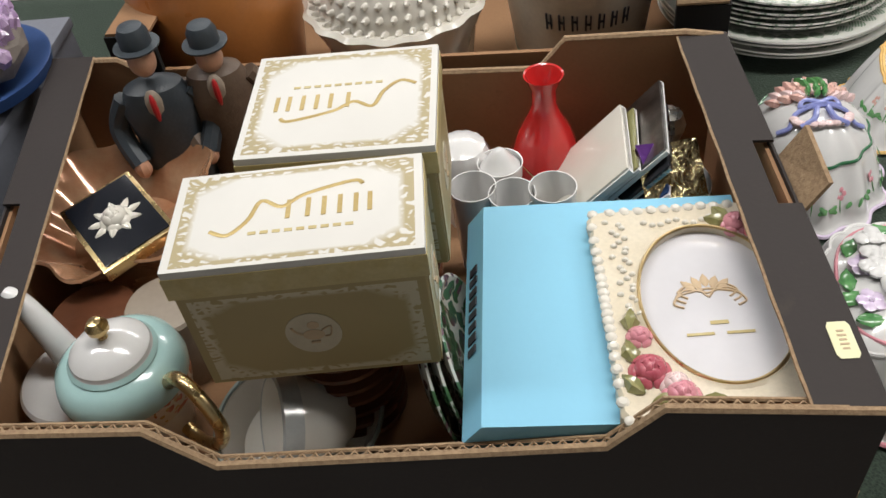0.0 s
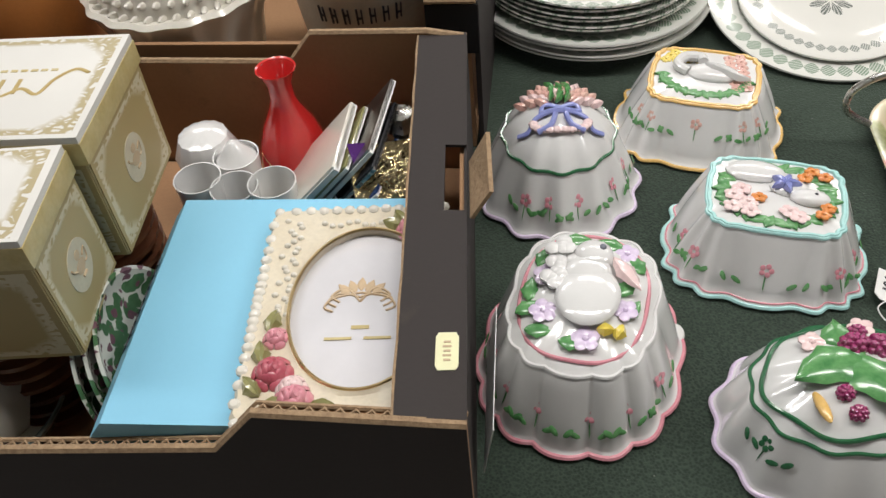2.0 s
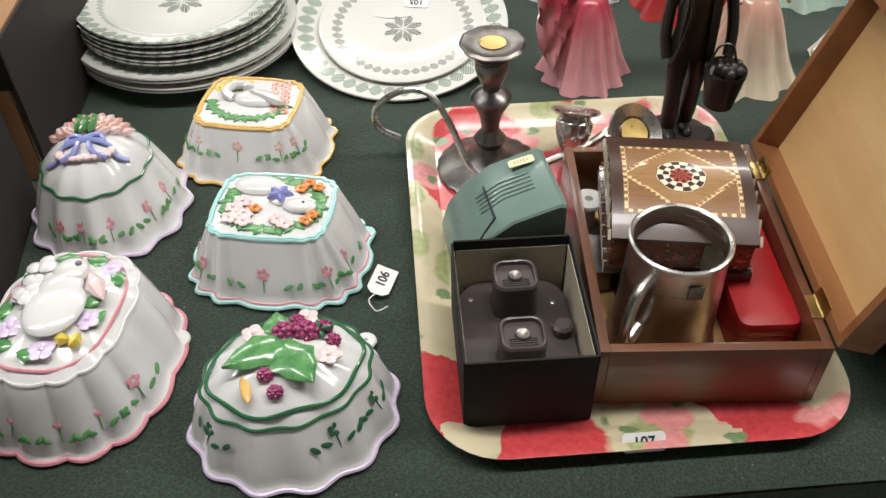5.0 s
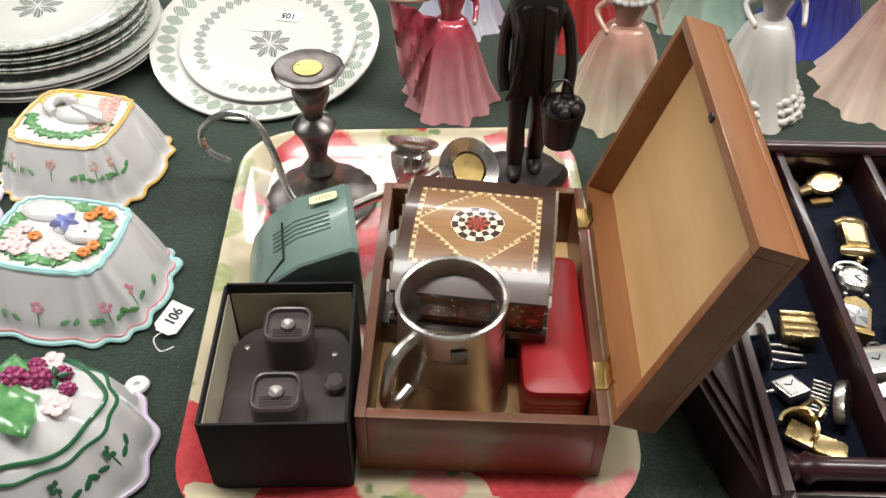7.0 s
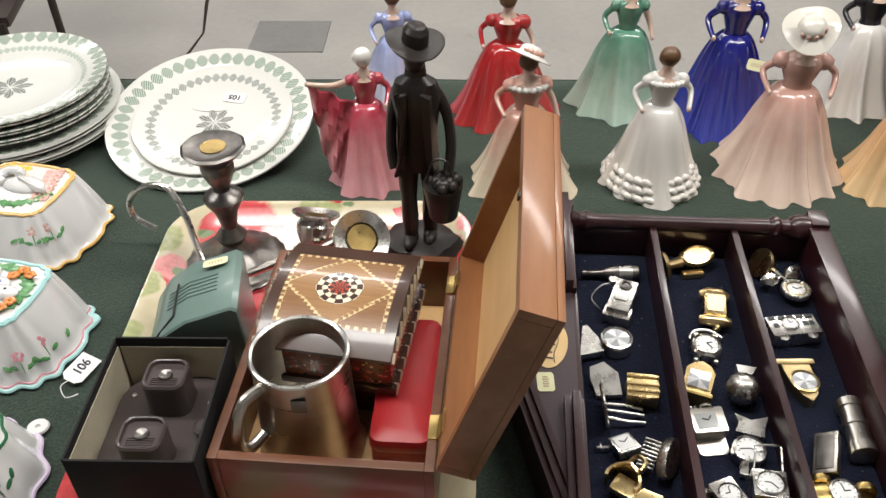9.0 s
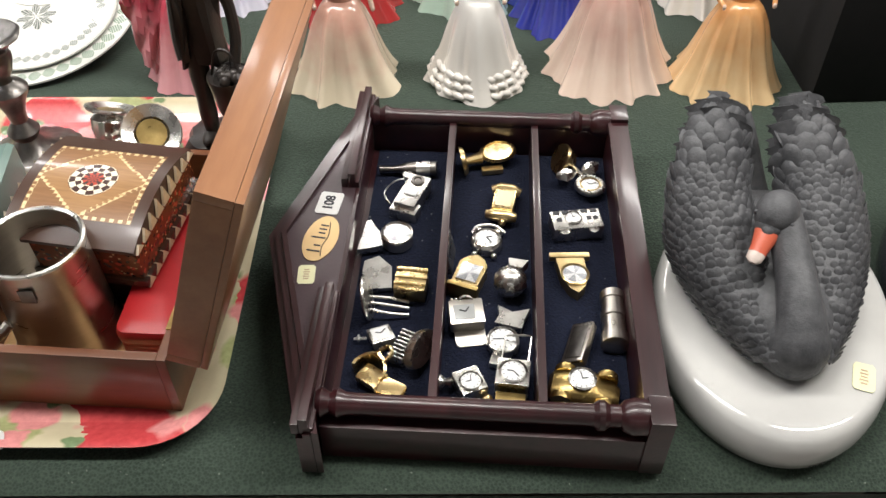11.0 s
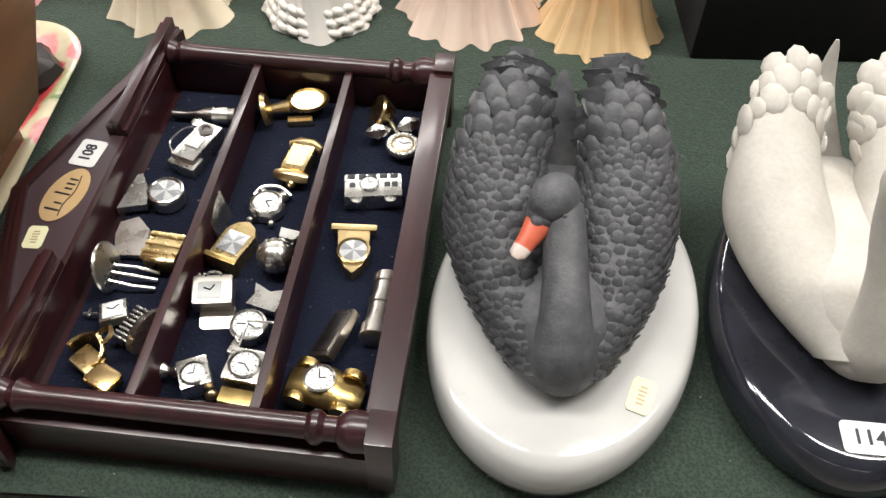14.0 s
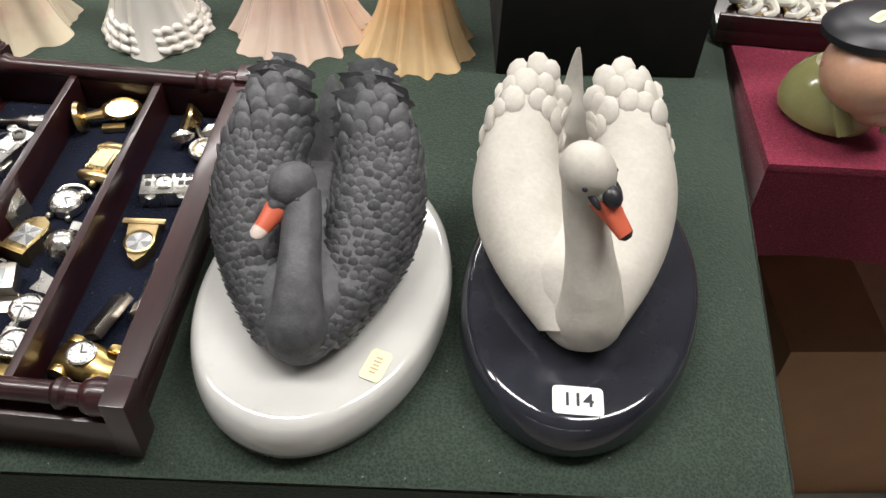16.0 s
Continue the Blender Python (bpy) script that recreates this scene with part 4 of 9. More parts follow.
    for i in range(4):
        sprout(t, M_DKGREEN, (0.03 + 0.006 * math.cos(i * 1.6), 0.012 + 0.006 * math.sin(i * 1.6), hz(0.03, 0.01) + 0.003), 0.010, 0.0025, i * 90, name="sepal")
    for cx, cy, r in ((0.004, 0.016, 0.0095), (0.020, 0.012, 0.0100), (0.016, 0.032, 0.0068), (0.034, 0.018, 0.0072), (0.038, 0.002, 0.0062), (-0.016, -0.020, 0.0062), (-0.012, -0.034, 0.0062)):
        bm = B()
        c = Vector((cx, cy, hz(cx, cy) + r * 0.05))
        for i in range(26):
            zz = 1 - 1.5 * i / 26
            a = i * 2.399
            rr = math.sqrt(max(0, 1 - zz * zz))
            ell(bm, c + Vector((math.cos(a) * rr, math.sin(a) * rr, zz)) * r * 0.8, (r * 0.3,) * 3, None, 7, 5)
        ell(bm, c, (r * 0.85,) * 3)
        part("raspberry", bm, M_BERRY, t)
    for x, y in ((-0.018, 0.028), (0.032, -0.014), (0.024, 0.04)):
        bloom(t, "pale_flower", M_PALEPINK, (x, y, hz(x, y) + 0.002), 0.009)
    bm = B()
    ell(bm, (-0.032, -0.024, hz(0.03, 0.025) + 0.001), (0.004, 0.014, 0.003))
    part("yellow_stem", bm, M_AMBER, t)
    sprigs(t, base, top, 0.050, (205, 290, 325), M_DKGREEN, M_DKGREEN, 0.55)
    part("lug", lathe(B(), [(0.009, 0.002), (0.010, 0.004), (0.009, 0.006), (0.0025, 0.006), (0.002, 0.003)], (0.07, 0.055, 0.0), 20), M_WHITE, t)
    # swing tag 106
    tag = thing("swing_tag", 0.596, 0.600, 0.012, -78, "white swing ticket on a string beside the moulds", "tag", rx=-6)
    w, h = 0.034, 0.021
    pts = [(w / 2, h / 2), (-w / 2 + 0.005, h / 2), (-w / 2, h / 2 - 0.005), (-w / 2, -h / 2 + 0.005), (-w / 2 + 0.005, -h / 2), (w / 2, -h / 2)]
    tag.matrix_basis = pose(0.594, 0.606, 0.007, 14, 0, 70)
    part("card", prism(B(), pts, 0, 0.0007), M_LABEL, tag)
    writing("106", 0.0125, tag, pose(0.002, 0, 0.001))
    bm = B()
    tube(bm, curve_pts([(-0.016, 0, 0.001), (-0.024, 0.004, -0.003), (-0.03, -0.006, -0.006), (-0.022, -0.014, -0.004)], 15), 0.0006, 5)
    part("string", bm, M_LABEL, tag)


moulds()


# ---- plates ----
def plate_mesh(r, depth, mat, foot=0.58):
    prof = [(0.0005, 0.0035), (r * 0.3, 0.0035), (r * 0.6, 0.004), (r * 0.68, 0.007), (r * 0.76, depth * 0.62), (r * 0.9, depth * 0.85), (r * 0.985, depth), (r, depth + 0.0008), (r * 1.003, depth - 0.0012),
            (r * 0.97, depth - 0.0035), (r * 0.76, depth * 0.62 - 0.004), (r * 0.66, 0.002), (r * foot, 0.0), (r * 0.5, 0.0008), (0.0005, 0.001)]
    return mesh_from("plate", lathe(B(), prof, seg=72), mat, 40)


def plates():
    big, mid, small = plate_mesh(0.139, 0.020, M_PLATE), plate_mesh(0.127, 0.021, M_PLATE), plate_mesh(0.104, 0.014, M_PLATE_S)
    G = "green sprig plates"
    z = 0.0
    for i in range(4):
        ob = new("plate", big)
        ob.matrix_basis = pose(0.357 + 0.002 * math.sin(i * 2), 1.052 + 0.002 * math.cos(i * 3), z, 0, 0, i * 40)
        tagged(ob, "large cream plate with green leaf border in a stack", "plate", G)
        z += 0.0066
    for i in range(6):
        ob = new("plate", mid)
        ob.matrix_basis = pose(0.356 + 0.002 * math.sin(i * 2.7), 1.055 + 0.0015 * math.cos(i * 3), z, 0, 0, 15 + i * 50)
        tagged(ob, "cream dinner plate with green leaf border in a stack", "plate", G)
        z += 0.0060
    plat = new("plate", plate_mesh(0.1355, 0.019, M_PLATE))
    plat.matrix_basis = pose(0.6244, 1.035, 0.014, 12, 0, -4)
    tagged(plat, "large cream plate with green leaf border, tipped up behind", "plate", G)
    sm = new("plate", small)
    sm.matrix_basis = plat.matrix_basis @ pose(0.004, -0.002, 0.0045)
    tagged(sm, "smaller cream plate with grey sprig, lying on a larger one", "plate", G)
    rest = new("plate", plate_mesh(0.062, 0.026, M_PLATE_S))
    rest.matrix_basis = pose(0.620, 1.112, 0.0)
    tagged(rest, "small deep cream dish under the tipped plate", "plate", G)
    lot_label("105", 0.03, 0.019, sm.matrix_basis @ pose(0.016, 0.048, 0.0043, 0, 0, 174), "small white lot label with 105 on the plate", 0.012)


plates()


# ---- the flowered tray and what stands on it ----
def tray():
    t = thing("serving_tray", 0.797, 0.637, 0.0, 0.5, "cream melamine tray printed with large red flowers", "tray")
    w, h, r = 0.345, 0.462, 0.062
    rings = []
    for s, z in ((0.06, 0.0005), (0.032, 0.0012), (0.026, 0.004), (0.012, 0.012), (0.004, 0.0145), (0.0, 0.0140), (0.0005, 0.0125), (0.006, 0.011), (0.022, 0.003), (0.03, 0.0), (0.06, 0.0)):
        rings.append([(x, y, z) for x, y in round_rect(w - 2 * s, h - 2 * s, max(0.01, r - s), 9)])
    part("tray_floor", loft(B(), [[(x, y, z) for x, y in round_rect(w - 0.056, h - 0.056, r - 0.028, 9)] for z in (0.0002, 0.0016)]), M_TRAY, t)
    part("tray_rim", loft(B(), rings[1:-1], loop=True), M_TRAY, t)
    lot_label("107", 0.034, 0.015, pose(0.792, 0.4135, 0.0125, 42, 0, 0.5), "white lot label with 107 on the tray's rim", 0.0115)


def candelabrum():
    t = thing("candelabrum", 0.710, 0.769, 0.002, 0, "tarnished silver candelabrum with one upright and loose arms", "candelabrum", k=(0.945, 0.945, 1.005))
    bm = B()
    lathe(bm, [(0.056, 0), (0.058, 0.003), (0.054, 0.006), (0.046, 0.007), (0.030, 0.013), (0.018, 0.022), (0.012, 0.032)], seg=64, wave=lambda a, k: 1 + (0.02 * math.cos(22 * a) if 0.1 < k < 0.8 else 0))
    part("foot", bm, M_OLDSILVER, t)
    bm = B()
    lathe(bm, [(0.012, 0.03), (0.016, 0.036), (0.0175, 0.04), (0.013, 0.046), (0.009, 0.052), (0.011, 0.064), (0.014, 0.074), (0.021, 0.086), (0.022, 0.090), (0.018, 0.095), (0.009, 0.099), (0.009, 0.104), (0.013, 0.110), (0.0175, 0.122), (0.0182, 0.128), (0.0165, 0.132), (0.019, 0.136), (0.015, 0.140)], seg=36)
    part("stem", bm, M_OLDSILVER, t)
    bm = B()
    lathe(bm, [(0.010, 0.140), (0.022, 0.142), (0.032, 0.147), (0.034, 0.150), (0.031, 0.152), (0.020, 0.149), (0.014, 0.150), (0.0135, 0.146), (0.001, 0.146)], seg=40, wave=lambda a, k: 1 + (0.015 * math.cos(30 * a) if 0.2 < k < 0.6 else 0))
    part("drip_pan", bm, M_OLDSILVER, t)
    part("socket_liner", lathe(B(), [(0.0128, 0.146), (0.0135, 0.1508), (0.001, 0.1505)], seg=24), M_BRASS, t)
    bm = B()
    tube(bm, curve_pts([(0.0, -0.05, 0.018), (-0.026, -0.034, 0.030), (-0.044, -0.006, 0.064), (-0.066, 0.018, 0.086), (-0.096, 0.030, 0.082), (-0.122, 0.036, 0.060), (-0.122, 0.036, 0.036), (-0.098, 0.030, 0.024)], 48), 0.0036, 10)
    part("arm", bm, M_SILVER, t)
    bm = B()
    tube(bm, curve_pts([(-0.02, -0.045, 0.02), (0.02, -0.05, 0.024), (0.06, -0.035, 0.03), (0.10, -0.02, 0.035), (0.13, 0.0, 0.04)], 30), 0.0046, 10)
    part("arm", bm, M_STEEL, t)
    for cx, cy, cz, rx, rz, s in ((0.093, 0.006, 0.035, -25, 0, 1.0), (0.145, -0.012, 0.035, 38, 15, 1.15)):
        m = pose(cx, cy, cz, rx, 8, rz) @ Matrix.Scale(s, 4)
        bm = B()
        lathe(bm, [(0.006, -0.03), (0.012, -0.028), (0.009, -0.02), (0.013, -0.014), (0.019, 0.0), (0.0205, 0.012), (0.016, 0.018), (0.024, 0.021), (0.0275, 0.024), (0.0265, 0.026), (0.016, 0.022), (0.0135, 0.016), (0.001, 0.016)], seg=40, m=m, wave=lambda a, k: 1 + (0.04 * math.cos(16 * a) if 0.1 < k < 0.42 else 0))
        nz = part("candle_holder", bm, M_SILVER, t, "bright fluted silver candle holder")
        part("socket_liner", lathe(B(), [(0.0128, 0.016), (0.0138, 0.0225), (0.001, 0.022)], seg=24, m=m), M_BRASS, nz)


def green_case():
    t = thing("razor_case", 0.7154, 0.638, 0.002, 8, "grey-green moulded plastic wedge case with ribbed top", "case", k=(0.87, 0.87, 1.12))
    # side profile in y-z, wide in x: a humped wedge
    prof = [(x, z) for x, z in [(-0.064, 0.0), (-0.066, 0.015), (-0.058, 0.036), (-0.04, 0.056), (-0.012, 0.071), (0.038, 0.082), (0.044, 0.079), (0.046, 0.0)]]
    rings = []
    for y, s in ((-0.048, 0.965), (-0.046, 0.99), (-0.042, 1.0), (0.042, 1.0), (0.046, 0.99), (0.048, 0.965)):
        rings.append([(x * s, y, z * s) for x, z in prof])
    part("shell", loft(B(), rings), M_TEAL, t, sharp=28)
    bm = B()
    for i in range(5):
        y = -0.012 + i * 0.006
        tube(bm, [(-0.036, y, 0.0592), (-0.012, y, 0.0715), (0.02, y, 0.0785)], 0.0006, 5)
    part("ribs", bm, M_TEAL, t)
    bm = B()
    tube(bm, [(-0.045, -0.043, 0.0525), (-0.026, -0.030, 0.065), (-0.026, 0.02, 0.065)], 0.0012, 5)
    part("seam", bm, M_HAND, t)
    sticker(0.024, 0.010, pose(0.726, 0.664, 0.0925, 0, -12, 8))


def black_box():
    t = thing("open_box", 0.7065, 0.509, 0.002, 0, "open black card box holding a brown plastic viewer", "box")
    w, d, h = 0.100, 0.128, 0.080
    for nm, c, s in (("side", (-w / 2, 0, h / 2), (0.002, d, h)), ("side", (w / 2, 0, h / 2), (0.002, d, h)), ("end", (0, -d / 2, h / 2), (w - 0.002, 0.002, h)), ("end", (0, d / 2, h / 2), (w - 0.002, 0.002, h + 0.004))):
        part(nm, box(B(), c, s, bev=0.0005), M_BLACKCARD, t)
        i = (-1 if c[0] > 0 else 1) * 0.0014 if c[0] else 0
        j = (-1 if c[1] > 0 else 1) * 0.0014 if c[1] else 0
        s2 = (0.0008, d - 0.003, h - 0.012) if c[0] else (w - 0.006, 0.0008, h - 0.012)
        part("lining", box(B(), (c[0] + i, c[1] + j, h / 2 - 0.002), s2), M_CARDIN, t, "cream card lining")
    part("bottom", box(B(), (0, 0, 0.001), (w - 0.003, d - 0.003, 0.002)), M_BLACKCARD, t)
    v = thing("stereo_viewer", 0.7055, 0.511, 0.010, 0, "dark brown bakelite stereo viewer with two eyepieces", "viewer")
    bm = B()
    prism(bm, [(x * 1.0, y) for x, y in round_rect(0.092, 0.120, 0.028, 6)], 0, 0.026)
    part("body", bm, M_BAKEL, v)
    for cx, cy in ((0.001, 0.032), (-0.001, -0.031)):
        bm = B()
        rings = []
        for s, z in ((1.05, 0.026), (1.0, 0.030), (0.98, 0.055), (1.02, 0.060), (0.94, 0.062), (0.86, 0.0615), (0.82, 0.058)):
            rings.append([(cx + x * s, cy + y * s, z) for x, y in round_rect(0.036, 0.034, 0.009, 4)])
        loft(bm, rings)
        e = part("eyepiece", bm, M_BAKEL, v)
        # the glint on the lens is modelled as a small silver stud
        part("lens", lathe(B(), [(0.001, 0.0585), (0.0055, 0.0605), (0.006, 0.058)], (cx, cy, 0), 20), M_OLDSILVER, e, "small metal stud standing in for the lens glint")
        bm = B()
        for k in range(5):
            box(bm, (cx, cy - 0.012 + k * 0.0022, 0.0587), (0.022, 0.0007, 0.0006))
        part("ribs", bm, M_BAKEL, e)
    for x, y in ((-0.035, 0.038), (-0.035, -0.04), (0.034, 0.03)):
        part("screw", lathe(B(), [(0.0025, 0.026), (0.0022, 0.0272), (0.001, 0.0275)], (x, y, 0), 12), M_SILVER, v)
    part("focus_knob", lathe(B(), [(0.008, 0.026), (0.009, 0.034), (0.006, 0.036), (0.001, 0.036)], (0.037, -0.002, 0), 24, wave=lambda a, k: 1 + 0.05 * math.cos(12 * a)), M_BAKEL, v)


def wooden_box():
    X, Y, R = 0.857, 0.580, -3.4
    t = thing("wooden_box", X, Y, 0.003, R, "open wooden box with its lid folded back on brass hinges", "box")
    w, d, h, th = 0.178, 0.254, 0.066, 0.008
    for nm, c, s in (("side_panel", (-w / 2 + th / 2, 0, h / 2), (th, d, h)), ("side_panel", (w / 2 - th / 2, 0, h / 2), (th, d, h)), ("end_panel", (0, -d / 2 + th / 2, h / 2), (w - 2 * th, th, h)), ("end_panel", (0, d / 2 - th / 2, h / 2), (w - 2 * th, th, h))):
        part(nm, box(B(), c, s, bev=0.0012), M_BOXWOOD, t)
    part("bottom", box(B(), (0, 0, 0.003), (w - 2 * th, d - 2 * th, 0.006)), M_LIDIN, t)
    part("divider", box(B(), (-0.052, 0.045, 0.03), (0.004, d - 0.11, 0.05)), M_BOXWOOD, t)
    # lid: a shallow tray, hinged on the far long side
    m = pose(w / 2 + 0.001, 0, h + 0.001, 0, 18, 0)
    L, D = 0.182, 0.032
    lid = B()
    box(lid, (D - 0.003, 0, L / 2), (0.006, d, L), m, 0.0015)
    li = part("lid", lid, M_LIDOUT, t, "upright lid with brown outside")
    for c, s in (((D / 2 - 0.003, 0, L - th / 2), (D - 0.006, d, th)), ((D / 2 - 0.003, 0, th / 2), (D - 0.006, d, th)), ((D / 2 - 0.003, -d / 2 + th / 2, L / 2), (D - 0.006, th, L - 2 * th)), ((D / 2 - 0.003, d / 2 - th / 2, L / 2), (D - 0.006, th, L - 2 * th))):
        part("lid_edge", box(B(), c, s, m, 0.0012), M_LIDOUT, li)
    part("lid_lining", box(B(), (D - 0.0072, 0, L / 2), (0.002, d - 2 * th, L - 2 * th), m), M_LIDIN, li, "pale wooden inside of the lid")
    part("catch", box(B(), (-0.0008, 0.0, L - 0.005), (0.0016, 0.007, 0.005), m, 0.0004), M_HAND, li)
    for y in (-0.085, 0.085):
        hg = B()
        box(hg, (w / 2 - 0.004, y, h + 0.0008), (0.008, 0.024, 0.0016), bev=0.0004)
        box(hg, (-0.0006, y, 0.006), (0.0014, 0.024, 0.010), m, 0.0004)
        cyl(hg, (w / 2 + 0.0005, y - 0.012, h + 0.001), (w / 2 + 0.0005, y + 0.012, h + 0.001), 0.0018, seg=10)
        part("hinge", hg, M_BRASS, t, "brass hinge")
    # marquetry box, resting high inside
    tb = thing("inlaid_box", 0.853, 0.606, 0.060, -9, "domed marquetry box with pale lozenges and star medallion", "box", rx=3, k=(1.13, 1.03, 1.0))
    bw, bd = 0.108, 0.124
    part("body", box(B(), (0, 0, 0.02), (bw * 0.94, bd * 0.94, 0.04), bev=0.001), M_INLAYSIDE, tb, "striped red and dark marquetry sides")
    rows = []
    for k in range(13):
        v = -1 + 2 * k / 12
        rows.append([(x, v * bd / 2, 0.0435 + 0.014 * (1 - v * v)) for x in (-bw / 2 + 0.002, -bw / 6, bw / 6, bw / 2 - 0.002)] + [(bw / 2 - 0.002, v * bd / 2, 0.040), (-bw / 2 + 0.002, v * bd / 2, 0.040)])
    lid = part("lid", loft(B(), rows), M_INLAY, tb, "glossy curved lid with star medallion")
    for s in (-1, 1):
        for k in range(9):
            for z0 in (0.0, 0.04):
                y0 = -bd / 2 + bd * k / 9
                zt = z0 + (0.009 if z0 == 0 else 0.0035 + 0.014 * (1 - ((k + 0.5) / 4.5 - 1) ** 2))
                mm = Matrix(((0, 0, s, 0), (1, 0, 0, 0), (0, 1, 0, 0), (0, 0, 0, 1)))
                tri = B()
                prism(tri, [(y0 + 0.001, z0), (y0 + bd / 9 - 0.001, z0), (y0 + bd / 18, zt)], bw / 2 - 0.0025 + (0.001 if z0 else 0), bw / 2 + 0.0005, mm)
                part("triangle", tri, M_BONE, tb)
    for z0 in (0.004,):
        part("plinth", box(B(), (0, 0, 0.004), (bw, bd, 0.008), bev=0.001), M_EBONY, tb)
    pad = thing("felt_pad", 0.857, 0.603, 0.010, -8, "dark folded packing under the marquetry box", "pad")
    part("pad_body", box(B(), (0, 0, 0.0245), (0.080, 0.090, 0.049), bev=0.004), M_EBONY, pad)
    # pewter tankard
    tk = thing("tankard", 0.830, 0.521, 0.010, 0, "plain pewter tankard with an angular handle", "tankard", k=(1.0, 1.0, 0.95))
    prof = [(0.001, 0.002), (0.044, 0.0), (0.046, 0.003), (0.0455, 0.006), (0.0425, 0.012), (0.0405, 0.05), (0.0385, 0.112), (0.0395, 0.1165), (0.0398, 0.119), (0.0385, 0.1205), (0.0365, 0.119), (0.0365, 0.11), (0.040, 0.012), (0.001, 0.010)]
    part("cup", lathe(B(), prof, seg=64), M_STEEL, tk, sharp=40)
    part("rim", lathe(B(), [(0.0392, 0.1165), (0.0405, 0.118), (0.0402, 0.1202), (0.0385, 0.1212), (0.0366, 0.120)], seg=64, cap0=False, cap1=False), M_SILVER, tk)
    bm = B()
    dv = Vector((-0.72, -0.69, 0)).normalized()
    P = lambda q, z: tuple(dv * q + Vector((0, 0, z)))
    tube(bm, curve_pts([P(0.036, 0.104), P(0.052, 0.101), P(0.060, 0.090), P(0.064, 0.074), P(0.066, 0.058), P(0.062, 0.047), P(0.054, 0.044), P(0.041, 0.050)], 40), 0.0048, 10)
    part("handle", bm, M_STEEL, tk)
    part("engraved_plate", box(B(), (0.004, -0.0398, 0.098), (0.012, 0.001, 0.014), bev=0.0004), M_OLDSILVER, tk)
    # red leather case
    rc = thing("glasses_case", 0.911, 0.560, 0.010, -2, "red leather folding case with pleated end", "case", k=(1.0, 0.88, 0.82))
    bm = B()
    rings = [[(x * s, y * s2, z) for x, y in round_rect(0.052, 0.165, 0.010, 4)] for s, s2, z in ((0.96, 0.98, 0.034), (1.0, 1.0, 0.038), (1.0, 1.0, 0.046), (0.96, 0.98, 0.051), (0.6, 0.85, 0.055))]
    loft(bm, rings)
    part("flap", bm, M_RED, rc)
    bm = B()
    for z in (0.0, 0.005, 0.010, 0.015, 0.020, 0.025, 0.030):
        prism(bm, round_rect(0.050, 0.160, 0.008, 4), z, z + 0.0042)
    part("pleats", bm, M_RED, rc)
    bm = B()
    tube(bm, [(x, y, 0.0512) for x, y in round_rect(0.044, 0.156, 0.008, 4)], 0.0005, 5, True)
    part("stitching", bm, M_EBONY, rc)
    # white tape reel in the rear corner, and a small tin
    rl = thing("cotton_reel", 0.792, 0.660, 0.010, 0, "white plastic reel standing in the wooden box", "reel")
    part("reel_body", lathe(B(), [(0.014, 0), (0.015, 0.003), (0.008, 0.006), (0.008, 0.03), (0.015, 0.034), (0.014, 0.037), (0.004, 0.037), (0.004, 0.03), (0.001, 0.03)], seg=28), M_LABEL, rl)
    tn = thing("small_tin", 0.789, 0.600, 0.010, -6, "small dull metal tin in the wooden box", "tin")
    part("tin_body", box(B(), (0, 0, 0.012), (0.024, 0.05, 0.024), bev=0.003), M_OLDSILVER, tn)


M_CARDIN = surf("cream_lining", (0.52, 0.46, 0.34), None, 0.8, scale=20, fine=200)
M_INLAYSIDE = blotch("marquetry_side", (0.17, 0.05, 0.025), [((0.45, 0.06, 0.03), 0.3, 6.0), ((0.6, 0.45, 0.22), 0.2, 9.0), ((0.03, 0.015, 0.01), 0.3, 8.0)], 22.0, 0.2)
tray()
candelabrum()
green_case()
black_box()
wooden_box()


# ---- the dark cardboard box of china ----
def slab(bm, pts, th_vec):
    """A quad sheet given by four corners, thickened by a vector."""
    a = [Vector(p) for p in pts]
    return loft(bm, [a, [p + Vector(th_vec) for p in a]])


